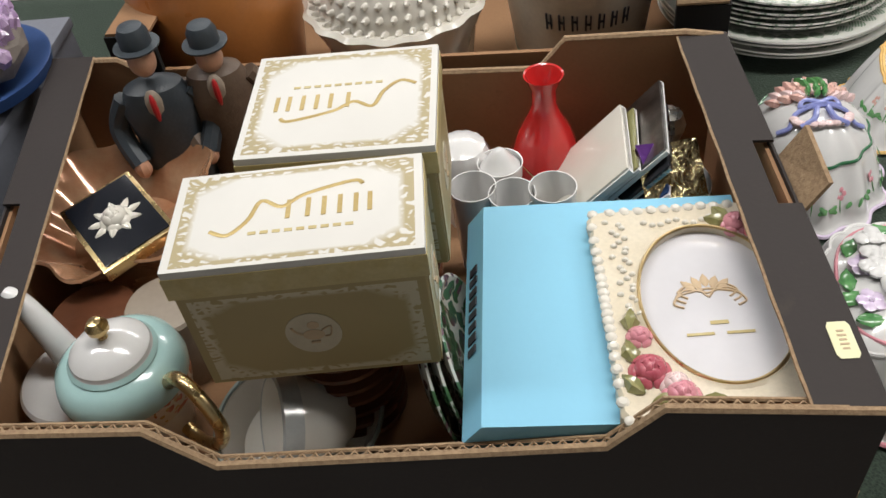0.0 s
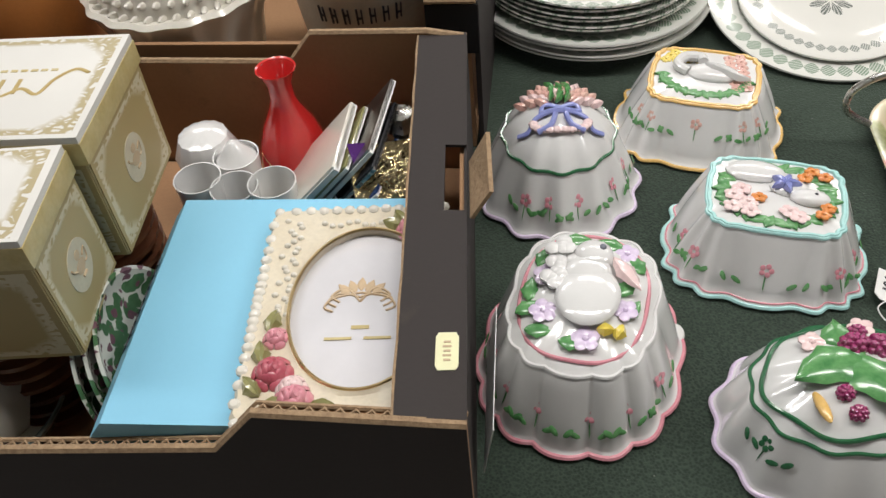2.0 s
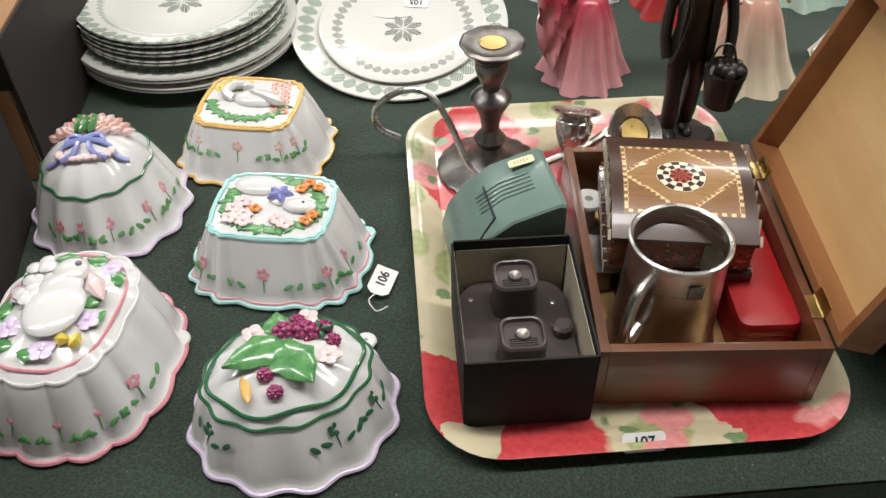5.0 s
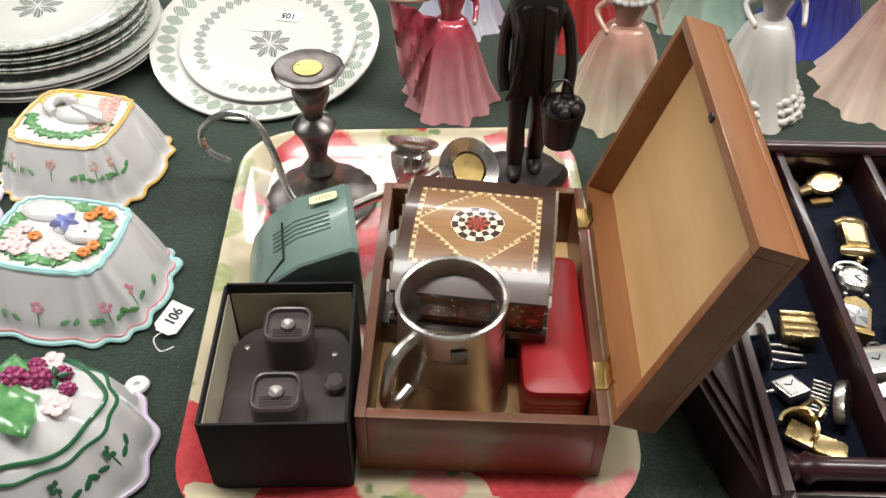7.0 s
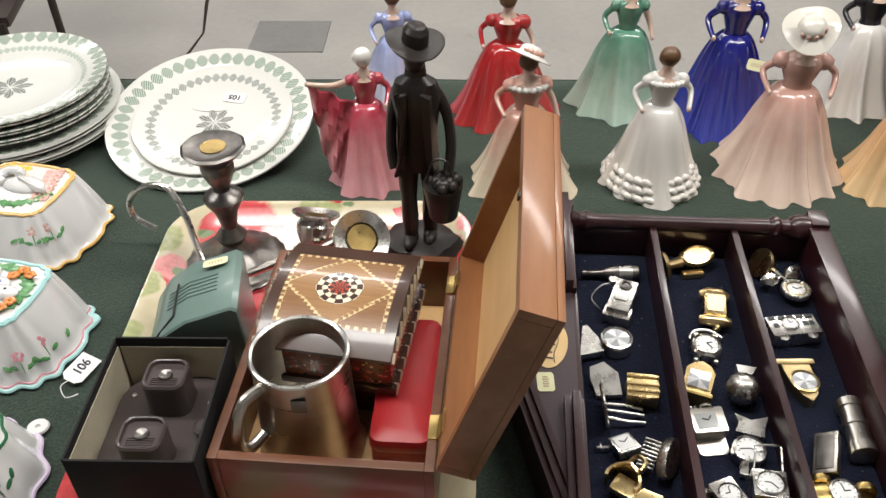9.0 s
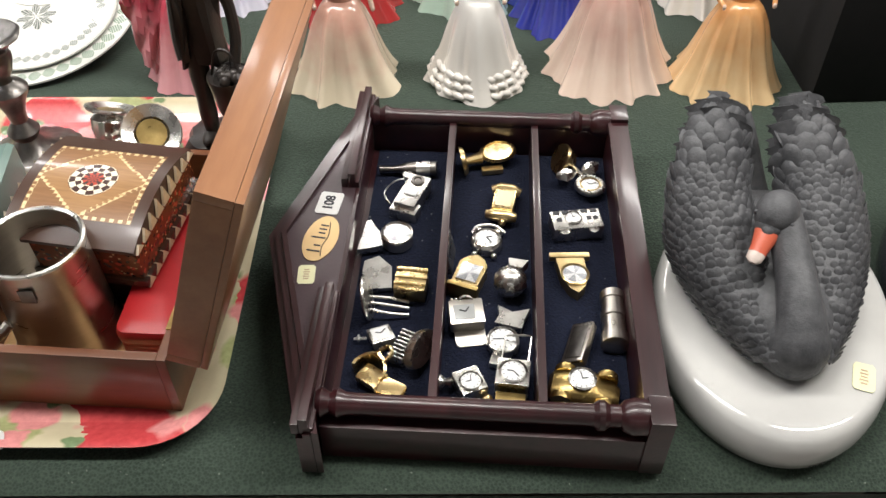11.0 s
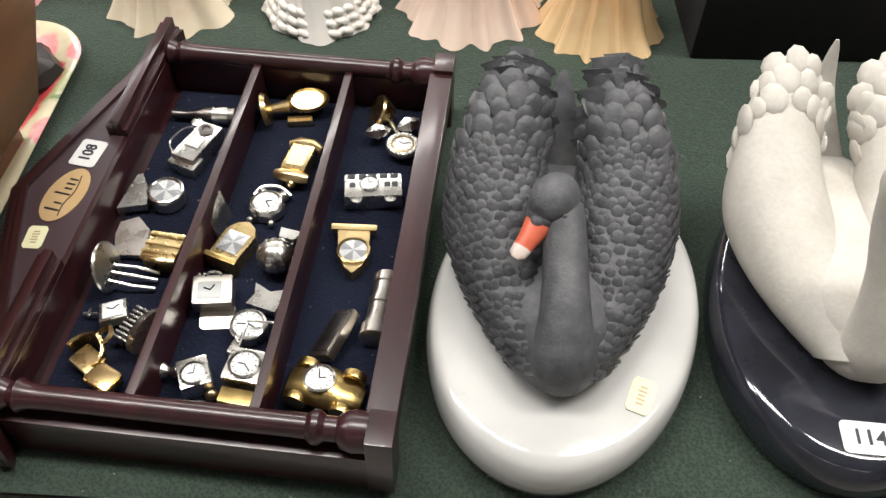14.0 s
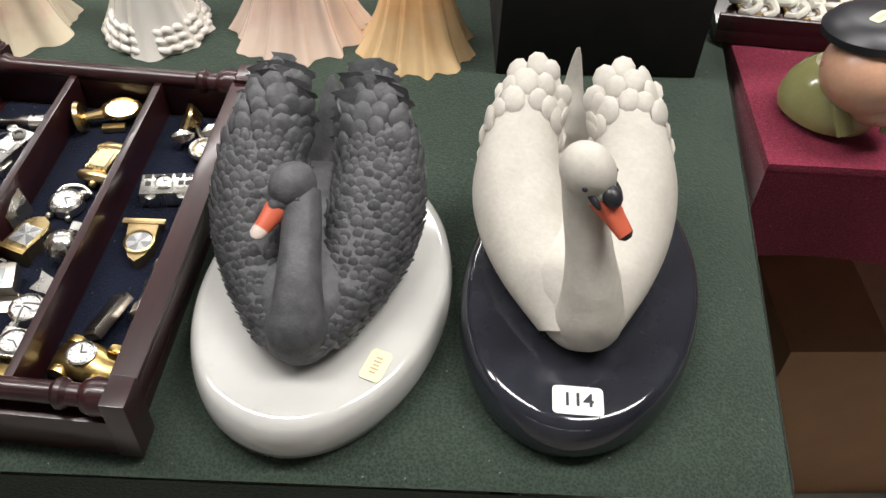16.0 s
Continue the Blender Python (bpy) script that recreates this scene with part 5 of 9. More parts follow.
def carton():
    t = thing("open_carton", label="dark brown open cardboard carton with tan inside and cut-out hand holes", category="box")
    FL, FR, BR, BL = (-0.335, 0.362), (0.272, 0.366), (0.240, 0.760), (-0.398, 0.772)
    zf, zb = 0.150, 0.150
    th = 0.005

    def edge_strip(pts, parent):
        part("torn_edge", tube(B(), pts, 0.0034, 6, flat=0.9), M_CARDEDGE, parent)

    # front: high ends, sloping down to a low middle
    prof = [(FL[0], 0.117), (-0.181, 0.124), (-0.142, 0.083), (0.116, 0.111), (0.148, zf + 0.002), (FR[0], zf)]
    y0 = 0.362
    bm = B()
    pts = [(x, y0, z) for x, z in prof] + [(FR[0], y0, 0.001), (FL[0], y0, 0.001)]
    loft(bm, [pts, [(x, y + 0.002, z) for x, y, z in pts]])
    f = part("front_wall", bm, M_DARKCARD, t)
    bm = B()
    loft(bm, [[(x, y + 0.0022, z) for x, y, z in pts], [(x, y + th, z) for x, y, z in pts]])
    part("inner_liner", bm, M_CARD, f)
    edge_strip([(x, y0 + 0.003, z + 0.001) for x, z in prof], f)
    zig = []
    for (xa, za), (xb, zb2) in zip(prof[:-1], prof[1:]):
        n = max(2, int(abs(xb - xa) / 0.0045))
        for k in range(n):
            zig.append((xa + (xb - xa) * k / n, y0 + 0.0075 + (0.0022 if len(zig) % 2 else -0.0022), za + (zb2 - za) * k / n - 0.001))
    part("corrugation", tube(B(), zig, 0.0011, 5), M_CARDEDGE, f)
    part("second_ply", tube(B(), [(x, y0 + 0.0115, z - 0.0015) for x, z in prof], 0.0016, 5), M_CARDEDGE, f)
    part("inner_flap", box(B(), (0.196, y0 + 0.010, zf - 0.012), (0.09, 0.003, 0.02)), M_CARD, f)
    # back: raised ends and a lower middle
    prof = [(BL[0], 0.772, 0.150), (-0.33, 0.770, 0.150), (-0.29, 0.769, 0.122), (0.075, 0.764, 0.122), (0.100, 0.763, 0.153), (0.205, 0.761, 0.155), (BR[0], 0.760, zb)]
    bm = B()
    pts = [p for p in prof] + [(BR[0], BR[1], 0.001), (BL[0], BL[1], 0.001)]
    loft(bm, [pts, [(x, y - th, z) for x, y, z in pts]])
    b = part("back_wall", bm, M_CARD, t)
    edge_strip([(x, y - 0.002, z + 0.001) for x, y, z in prof], b)
    # sides and their broad folded ledges
    for F, Bk, s, zf, zb in ((FL, BL, 1, 0.119, 0.150), (FR, BR, -1, 0.150, 0.150)):
        bm = B()
        slab(bm, [(F[0], F[1], 0.001), (Bk[0], Bk[1], 0.001), (Bk[0], Bk[1], zb), (F[0], F[1], zf)], (s * 0.002, 0, 0))
        w = part("side_wall", bm, M_DARKCARD, t)
        bm = B()
        slab(bm, [(F[0] + s * 0.0024, F[1] + 0.006, 0.004), (Bk[0] + s * 0.0024, Bk[1] - 0.006, 0.004), (Bk[0] + s * 0.0024, Bk[1] - 0.006, zb - 0.004), (F[0] + s * 0.0024, F[1] + 0.006, zf - 0.004)], (s * 0.003, 0, 0))
        part("inner_liner", bm, M_CARD, w)
        lw = 0.042
        # ledge in two lengths with the hand hole between
        hole = (0.43, 0.61) if s < 0 else (0.30, 0.52)
        A = lambda q: Vector((F[0], F[1], zf)).lerp(Vector((Bk[0], Bk[1], zb)), q)
        for q0, q1, inner in ((0.0, hole[0], 1.0), (hole[0], hole[1], 0.62), (hole[1], 1.0, 1.0)):
            bm = B()
            p0, p1 = A(q0) + Vector((0, 0, 0.0015)), A(q1) + Vector((0, 0, 0.0015))
            o = Vector((s * lw * (1 - inner), 0, 0))
            slab(bm, [p0 + o, p1 + o, p1 + Vector((s * lw, 0.0, 0)), p0 + Vector((s * lw, 0.0, 0))], (0, 0, 0.0025))
            part("ledge", bm, M_DARKCARD, t)
        e0, e1 = A(0.0), A(1.0)
        part("ledge_edge", tube(B(), [e0.lerp(e1, k / 14) + Vector((s * (lw + 0.0008 * (k % 2)), 0, 0.0026)) for k in range(15)], 0.0015, 5), M_CARDEDGE, t)
        if s < 0:
            p0, p1 = A(hole[0]), A(hole[1])
            bm = B()
            slab(bm, [p0 + Vector((0.002, 0, -0.004)), p1 + Vector((0.002, -0.01, -0.004)), p1 + Vector((0.016, -0.012, 0.026)), p0 + Vector((0.016, 0.004, 0.018))], (0.003, 0, 0))
            part("bent_flap", bm, M_CARDEDGE, t, "bent tan hand-hole flap")
    part("bottom", prism(B(), [(FL[0] + 0.006, FL[1] + 0.006), (FR[0] - 0.006, FR[1] + 0.006), (BR[0] - 0.006, BR[1] - 0.008), (BL[0] + 0.006, BL[1] - 0.008)], 0.0, 0.004), M_CARD, t)
    # corner seam with its pale raw edge on the front right
    part("seam_edge", tube(B(), [(0.2725, 0.3655, 0.062), (0.2735, 0.365, 0.001)], 0.0022, 6), M_CARDEDGE, t)
    part("seam_flap", box(B(), (0.247, 0.3655, 0.11), (0.050, 0.004, 0.078), bev=0.001), M_DARKCARD, t)
    sticker(0.028, 0.014, pose(0.2565, 0.413, 0.1543, 0, 0, 94))
    # numbered sheet against the side
    sg = thing("number_sheet", label="white paper sheet with large upside-down 234 against carton", category="paper")
    sx, sn = Vector((0.03, -0.985, -0.155)).normalized(), Vector((0.985, 0.03, -0.12))
    sn = (sn - sx * sn.dot(sx)).normalized()
    sy = sn.cross(sx)
    sg.matrix_basis = Matrix(((sx.x, sy.x, sn.x, 0.2775), (sx.y, sy.y, sn.y, 0.443), (sx.z, sy.z, sn.z, 0.072), (0, 0, 0, 1)))
    part("sheet", prism(B(), [(-0.045, -0.037), (0.045, -0.037), (0.045, 0.037), (-0.045, 0.037)], 0, 0.0006), M_LABEL, sg)
    writing("234", 0.046, sg, pose(0, 0, 0.001))


def gift_box(x, y, z, rz, w, d, h, label, turned, rx=0.0, ry=0.0):
    t = thing("gift_box", x, y, z, rz, label, "box", "gold printed gift boxes", rx=rx, ry=ry)
    lid = part("lid", box(B(), (0, 0, 0), (w, d, 0.024), bev=0.0012), [gift_paper("gift_lid_print", w, d, (0.68, 0.665, 0.625), (0.36, 0.285, 0.12))], t, "cream lid with lacy gold corners", at=pose(0, 0, h - 0.012))
    part("lid_band", box(B(), (0, 0, h - 0.0145), (w + 0.0012, d + 0.0012, 0.018), bev=0.0006), M_GIFTSIDE, t)
    b = part("body", box(B(), (0, 0, (h - 0.02) / 2), (w - 0.004, d - 0.004, h - 0.02), bev=0.001), M_GIFTFRONT, t, "gold printed sides")
    # lace border panels and roundels on two sides
    for face in ("front", "side"):
        fw, fh = (w, h - 0.024) if face == "front" else (d, h - 0.024)
        at = pose(0, -d / 2 + 0.0013, (h - 0.024) / 2, 90, 0, 0) if face == "front" else pose(w / 2 - 0.0013, 0, (h - 0.024) / 2, 90, 0, 90)
        part("side_print", box(B(), (0, 0, 0), (fw - 0.006, fh - 0.002, 0.0008)), gift_paper("gift_side_print", fw - 0.006, fh - 0.002, (0.40, 0.31, 0.14), (0.62, 0.56, 0.40)), b, "gold panel with pale lace border", at=at)
        ro = part("roundel", lathe(B(), [(0.019, 0.0), (0.019, 0.0009), (0.001, 0.0010)], (0, 0, 0), 36, sx=0.95), M_GIFTROUND, b, at=at)
        bm = B()
        ell(bm, (0, -0.001, 0.0011), (0.0075, 0.0052, 0.0004), None, 16, 5)
        ell(bm, (0.001, 0.008, 0.0011), (0.0042, 0.0038, 0.0004), None, 12, 5)
        tube(bm, curve_pts([(-0.007, 0.0, 0.0012), (-0.011, 0.003, 0.0012), (-0.013, 0.007, 0.0012)], 8), 0.0009, 5)
        tube(bm, [(-0.003, -0.008, 0.0012), (0.003, -0.008, 0.0012)], 0.0011, 5)
        tube(bm, curve_pts([(0.006, 0.003, 0.0012), (0.012, 0.006, 0.0012), (0.011, -0.002, 0.0012), (0.007, -0.003, 0.0012)], 10), 0.0007, 5)
        part("teapot_print", bm, M_TANPRINT, ro)
    # plain shapes where the maker's mark stands
    s = -1 if turned else 1
    lm = part("gilt_mark", tube(B(), [Vector((p[0] * s * 1.15, p[1] * s * 1.2, 0.0123)) for p in curve_pts([(-0.046, -0.010, 0), (-0.036, -0.014, 0), (-0.026, -0.004, 0), (-0.020, 0.010, 0), (-0.008, 0.004, 0), (0.004, 0.012, 0), (0.030, 0.019, 0), (0.036, 0.016, 0)], 40)], 0.0016, 6, flat=0.3), M_GOLDPRINT, lid, "gilt scroll mark")
    for q, (x0, sl) in enumerate(((-0.004, 0.1), (0.006, 0.1), (0.014, 0.1), (0.022, 0.1), (0.030, 0.1), (0.037, 0.1))):
        part("gilt_bar", box(B(), (x0 * s * 1.25, 0.002 * s, 0.0122), (0.0030, 0.017, 0.0005)), M_GOLDPRINT, lid)
    for q in range(9):
        part("small_bar", box(B(), ((-0.026 + q * 0.0075) * s, -0.017 * s, 0.0122), (0.005, 0.0026, 0.0004)), M_GIFTSIDE, lid)


M_GIFTROUND = surf("pale_roundel", (0.62, 0.55, 0.40), None, 0.5, scale=40, fine=300)


def rose(bm, c, r, mi=0):
    for k, (n, q, z) in enumerate(((6, 0.85, 0.0), (5, 0.55, 0.35), (4, 0.28, 0.55), (1, 0.0, 0.6))):
        for i in range(n):
            a = 2 * math.pi * i / n + k
            m = Matrix.Translation((c[0] + r * q * math.cos(a), c[1] + r * q * math.sin(a), c[2] + r * z)) @ Matrix.Rotation(a, 4, "Z") @ Matrix.Rotation(radians(-35), 4, "Y")
            ell(bm, (0, 0, 0), (r * 0.16, r * 0.46, r * 0.36), m, 8, 6, mi)


def contents():
    gift_box(-0.072, 0.457, 0.121, 6.5, 0.159, 0.088, 0.110, "cream and gold gift box with lacy corners, nearer the front", False)
    gift_box(-0.061, 0.571, 0.121, 3.5, 0.136, 0.122, 0.112, "cream and gold gift box with lid print upside down", True)
    for x, y, h, r in ((-0.072, 0.470, 0.1205, 0.04), (-0.061, 0.58, 0.1205, 0.052)):
        s = thing("bowl_stack", x, y, 0.004, 0, "stack of plain brown pottery bowls under a gift box", "bowls", "bowl stacks")
        k = 0
        z = 0.0
        while z < h - 0.012:
            part("bowl", lathe(B(), [(r * 0.6, z), (r, z + 0.010), (r, z + 0.0142), (r * 0.5, z + 0.0142)], seg=28), M_BROWNPOT, s)
            z += 0.0142
        part("cover", lathe(B(), [(r * 0.9, z), (r * 0.9, h - 0.004), (0.001, h - 0.004)], seg=28), M_BISCUIT, s)
    # blue presentation box
    t = thing("presentation_box", 0.122, 0.474, 0.0, 2, "flat sky blue cardboard presentation box", "box")
    bm = B()
    loft(bm, [[(x, y, z) for x, y in ((-0.087 - o, -0.097), (0.104, -0.097), (0.104, 0.108), (-0.087 - o, 0.108))] for o, z in ((0.014, 0.079), (0.014, 0.099), (0.0, 0.118))])
    part("lid", bm, M_SKYBLUE, t)
    part("tray", box(B(), (0.006, 0.003, 0.068), (0.194, 0.206, 0.022), bev=0.001), M_SKYBLUE, t)
    for k in range(8):
        bm = B()
        m = Matrix.Translation((-0.0948, 0.046 - k * 0.0108, 0.1094)) @ Matrix.Rotation(radians(-58), 4, "Y")
        box(bm, (0, 0, 0), (0.0105, 0.0060 if k % 3 else 0.0075, 0.0010), m)
        part("letter_bar", bm, M_INK, t)
    s = thing("china_pile", 0.12, 0.49, 0.004, 0, "pile of plain china under the blue box", "china")
    part("pile", box(B(), (0, 0, 0.026), (0.15, 0.17, 0.054), bev=0.01), M_PORC, s)
    # photo frame
    t = thing("photo_frame", 0.184, 0.468, 0.1185, 4.5, "cream resin photo frame with roses and oval opening", "frame")
    w, h = 0.132, 0.188
    out = []
    for x, y in round_rect(w, h, 0.012, 4):
        out.append((x, y))
    n = 96
    oc = [(0.009 + 0.050 * math.cos(2 * math.pi * i / n), 0.000 + 0.070 * math.sin(2 * math.pi * i / n)) for i in range(n)]
    rect = []
    for i in range(n):
        a = 2 * math.pi * i / n
        c, sn = math.cos(a), math.sin(a)
        q = min(w / 2 / max(abs(c), 1e-6), h / 2 / max(abs(sn), 1e-6))
        sc = 1 + 0.010 * math.cos(48 * a)
        rect.append((q * c * sc, q * sn * sc))
    L = lambda p, z, f=1.0: [(x * f, y * f, z) for x, y in p]
    mixr = lambda f, z: [(a[0] * (1 - f) + b[0] * f, a[1] * (1 - f) + b[1] * f, z) for a, b in zip(rect, oc)]
    bm = loft(B(), [L(rect, 0.0), L(rect, 0.009), mixr(0.06, 0.012), mixr(0.25, 0.0105), mixr(0.85, 0.0105), mixr(0.95, 0.0125), L(oc, 0.0115), L(oc, 0.004)], cap0=True, cap1=False)
    part("surround", bm, M_FRAME, t)
    part("gilt_rim", tube(B(), [(x, y, 0.0125) for x, y in oc], 0.0013, 6, True), M_PALEGOLD, t)
    part("insert", lathe(B(), [(0.0505, 0.004), (0.0505, 0.0055), (0.034, 0.0075), (0.001, 0.0085)], (0.009, 0.0, 0), 64, sy=1.40), M_PHOTO, t, "white glossy insert under domed plastic")
    bm = B()
    for k in range(64):
        a = 2 * math.pi * k / 64
        c, sn = math.cos(a), math.sin(a)
        q = min((w / 2 - 0.002) / max(abs(c), 1e-6), (h / 2 - 0.002) / max(abs(sn), 1e-6))
        ell(bm, (q * c, q * sn, 0.0105), (0.0044, 0.0044, 0.0032), None, 8, 5, wob=0.0006)
    part("lace_edge", bm, M_PORC, t, "cream shell edging")
    bm = B()
    for k in range(40):
        a = k * 2.399
        x, y = -w / 2 + 0.012 + 0.012 * abs(math.sin(a * 1.7)), h / 2 - 0.012 - 0.0036 * k
        if y < -0.01:
            x, y = -0.05 + (k - 22) * 0.006, h / 2 - 0.013 - 0.006 * abs(math.sin(a))
        ell(bm, (x, y, 0.0112), (0.0026, 0.0022, 0.002), None, 7, 5)
    part("raised_blossom", bm, M_PORC, t)
    for cx, cy, r, m in ((0.038, 0.070, 0.011, M_PINK), (0.055, 0.062, 0.013, M_ROSERED), (0.051, 0.076, 0.008, M_ROSERED), (-0.046, -0.028, 0.0085, M_PINK), (-0.044, -0.056, 0.013, M_ROSERED), (-0.028, -0.076, 0.012, M_PINK), (-0.030, -0.068, 0.010, M_PALEPINK)):
        bm = B()
        rose(bm, (cx, cy, 0.012), r)
        part("rose", bm, m, t)
    for cx, cy, a in ((-0.054, -0.040, 100), (-0.056, -0.066, 130), (-0.040, -0.080, 200), (-0.008, -0.082, -10), (0.026, 0.074, 160), (0.058, 0.046, -70), (-0.050, -0.014, 80), (0.030, 0.080, 120)):
        bm = B()
        leaf(bm, (cx, cy, 0.0115), 0.019, 0.006, a)
        part("leaf", bm, M_OLIVE, t)
    bm = B()
    for s in (-1, 1):
        for k in range(3):
            tube(bm, curve_pts([(0.006, 0.004 + 0.004 * k, 0.0087), (0.006 + s * (0.010 + 0.004 * k), 0.016 - 0.004 * k, 0.0085), (0.006 + s * (0.020 + 0.002 * k), 0.010 - 0.005 * k, 0.0083), (0.006 + s * (0.014 + 0.002 * k), 0.004 - 0.004 * k, 0.0084)], 14), 0.0009, 5)
    for k in range(5):
        leaf(bm, (0.006 + 0.006 * (k - 2), 0.020 - 0.002 * abs(k - 2), 0.0085), 0.012, 0.003, 90 - 22 * (k - 2), 0.0003, dome=0.0004)
    part("crest_print", bm, M_TANPRINT, t)
    part("print_bar", box(B(), (0.008, -0.018, 0.0086), (0.012, 0.003, 0.0003)), M_GIFTSIDE, t)
    for k in range(2):
        part("print_bar", box(B(), (-0.006 + 0.026 * k, -0.027, 0.0084), (0.018, 0.0022, 0.0003)), M_GIFTSIDE, t)
    # red glass vase
    t = thing("vase", 0.080, 0.708, 0.004, 0, "red glass vase with flared neck and painted flowers", "vase", k=(0.86, 0.86, 0.87))
    part("glass_body", lathe(B(), [(0.001, 0.001), (0.028, 0.0), (0.037, 0.014), (0.040, 0.045), (0.036, 0.078), (0.027, 0.104), (0.016, 0.126), (0.0125, 0.138), (0.0135, 0.156), (0.0195, 0.169), (0.0205, 0.1715), (0.0185, 0.1705), (0.012, 0.156), (0.009, 0.142), (0.011, 0.12), (0.001, 0.11)], seg=48), M_REDGLASS, t)
    bm = B()
    for k in range(14):
        a = -2.5 + 0.13 * k
        r = 0.0375
        ell(bm, (r * math.cos(a), r * math.sin(a), 0.045 + 0.016 * math.sin(k * 1.9)), (0.003, 0.003, 0.003), None, 7, 5)
    part("painted_flowers", bm, M_BLUEGREY, t)
    part("gilt_line", tube(B(), curve_pts([(-0.029, -0.021, 0.080), (-0.014, -0.036, 0.070), (0.0, -0.0395, 0.062), (0.014, -0.0355, 0.072), (0.025, -0.0255, 0.080)], 20), 0.0006, 5), M_PALEGOLD, t)
    # white cups on end
    for x, y, z, h in ((0.018, 0.630, 0.030, 0.062), (0.052, 0.622, 0.03, 0.060), (0.086, 0.622, 0.03, 0.066), (0.040, 0.668, 0.03, 0.056)):
        t = thing("china_cup", x, y, 0.004, 0, "plain white china cup standing on end in the carton", "cup", "white cups")
        part("cup_body", lathe(B(), [(0.016, 0.0), (0.017, 0.03), (0.0205, z + h), (0.0195, z + h), (0.016, 0.04), (0.001, 0.038)], seg=32), M_WHITE, t)
    t = thing("clear_bell", 0.040, 0.668, 0.0862, 0, "small clear plastic cone resting on a cup", "bell", rx=0)
    part("cone", lathe(B(), [(0.018, 0.0), (0.010, 0.010), (0.004, 0.018), (0.001, 0.019)], seg=24), M_WHITE, t)
    t = thing("crystal_jar", 0.004, 0.690, 0.004, 0, "white pearly round jar beside the gift boxes", "jar", k=(0.85, 0.85, 0.85))
    part("jar_body", lathe(B(), [(0.022, 0), (0.03, 0.05), (0.034, 0.085), (0.026, 0.105), (0.012, 0.112), (0.001, 0.112)], seg=40, wave=lambda a, k: 1 + 0.025 * math.cos(14 * a)), M_WHITE, t)
    # small frames, books and cards leaning together
    specs = [(0.126, 0.655, 0.045, 0.085, 0.008, 0.098, -42, 6, M_PORC, "cream padded small book leaning in the carton", "book"),
             (0.140, 0.660, 0.045, 0.080, 0.005, 0.092, -41, 4, M_OLIVE, "pale green card folder leaning in the carton", "folder"),
             (0.152, 0.672, 0.042, 0.095, 0.006, 0.110, -40, 3, M_OLDSILVER, "grey metal picture frame leaning in the carton", "frame"),
             (0.164, 0.660, 0.040, 0.085, 0.005, 0.096, -40, 2, M_HAND, "black glossy picture frame leaning in the carton", "frame"),
             (0.176, 0.648, 0.036, 0.070, 0.004, 0.072, -44, 0, M_BLUEPAPER, "dark blue card leaning in the carton", "card")]
    for x, y, z, d, th, h, tilt, yaw, m, lab, cat in specs:
        t = thing({"frame": "small_picture", "book": "small_book"}.get(cat, "card_" + cat if cat != "card" else "folded_card"), x - 0.052, y - 0.004, 0.045, yaw - 6, lab, cat)
        mm = Matrix.Rotation(radians(-tilt), 4, "Y")
        part("cover", box(B(), (0, 0, h / 2 + 0.012), (th, d, h), mm, min(0.002, th / 3)), m, t)
        part("leaves", box(B(), (0.0008, -0.001, h / 2 + 0.013), (th * 0.6, d + 0.001, h - 0.002), mm), M_LABEL if m is not M_HAND else M_SILVER, t)
    t = thing("foil_packet", 0.182, 0.622, 0.112, 14, "crinkled gold foil packet in the carton", "packet", rx=40)
    bm = B()
    rows = [[(-0.026 + 0.0065 * i, -0.024 + 0.006 * j, 0.004 * noise.noise(Vector((i * 0.9, j * 0.9, 2)))) for i in range(9)] for j in range(9)]
    loft(bm, rows, closed=False)
    loft(bm, [[(x, y, z - 0.004) for x, y, z in r] for r in rows], closed=False)
    part("foil", bm, M_FOIL, t)
    part("purple_corner", prism(B(), [(-0.026, 0.026), (-0.004, 0.024), (-0.022, 0.004)], 0.003, 0.006), M_PURPLE, t)
    for x, y, z in ((0.186, 0.690, 0.122), (0.168, 0.704, 0.116), (0.196, 0.660, 0.104)):
        t = thing("glass_stopper", x, y, 0.03, 0, "faceted clear glass stopper among the trinkets", "stopper", "glass stoppers")
        part("stopper_body", lathe(B(), [(0.010, 0.0), (0.011, z - 0.06), (0.016, z - 0.045), (0.012, z - 0.032), (0.001, z - 0.03)], seg=10), M_SILVER, t, sharp=10)
    t = thing("trinket_dish", 0.176, 0.636, 0.004, 0, "grey china dish holding trinkets", "dish")
    part("dish_body", lathe(B(), [(0.02, 0), (0.03, 0.05), (0.042, 0.085), (0.041, 0.086), (0.028, 0.05), (0.001, 0.04)], seg=40), M_WHITE, t)
    # teapot
    t = thing("teapot", -0.235, 0.442, 0.010, -20, "white and duck-egg china teapot with gilt knob and handle", "teapot")
    part("pot", lathe(B(), [(0.030, 0.0), (0.034, 0.004), (0.040, 0.03), (0.047, 0.06), (0.049, 0.078), (0.046, 0.086)], seg=56), M_WHITE, t)
    part("shoulder_band", lathe(B(), [(0.0492, 0.070), (0.050, 0.078), (0.0465, 0.088), (0.039, 0.094), (0.030, 0.096)], seg=56, cap0=False, cap1=False), M_AQUA, t, "duck-egg blue shoulder")
    part("flower_band", lathe(B(), [(0.0455, 0.050), (0.0478, 0.058), (0.0494, 0.068), (0.0496, 0.071)], seg=56, cap0=False, cap1=False), M_POTBAND, t, "printed floral band")
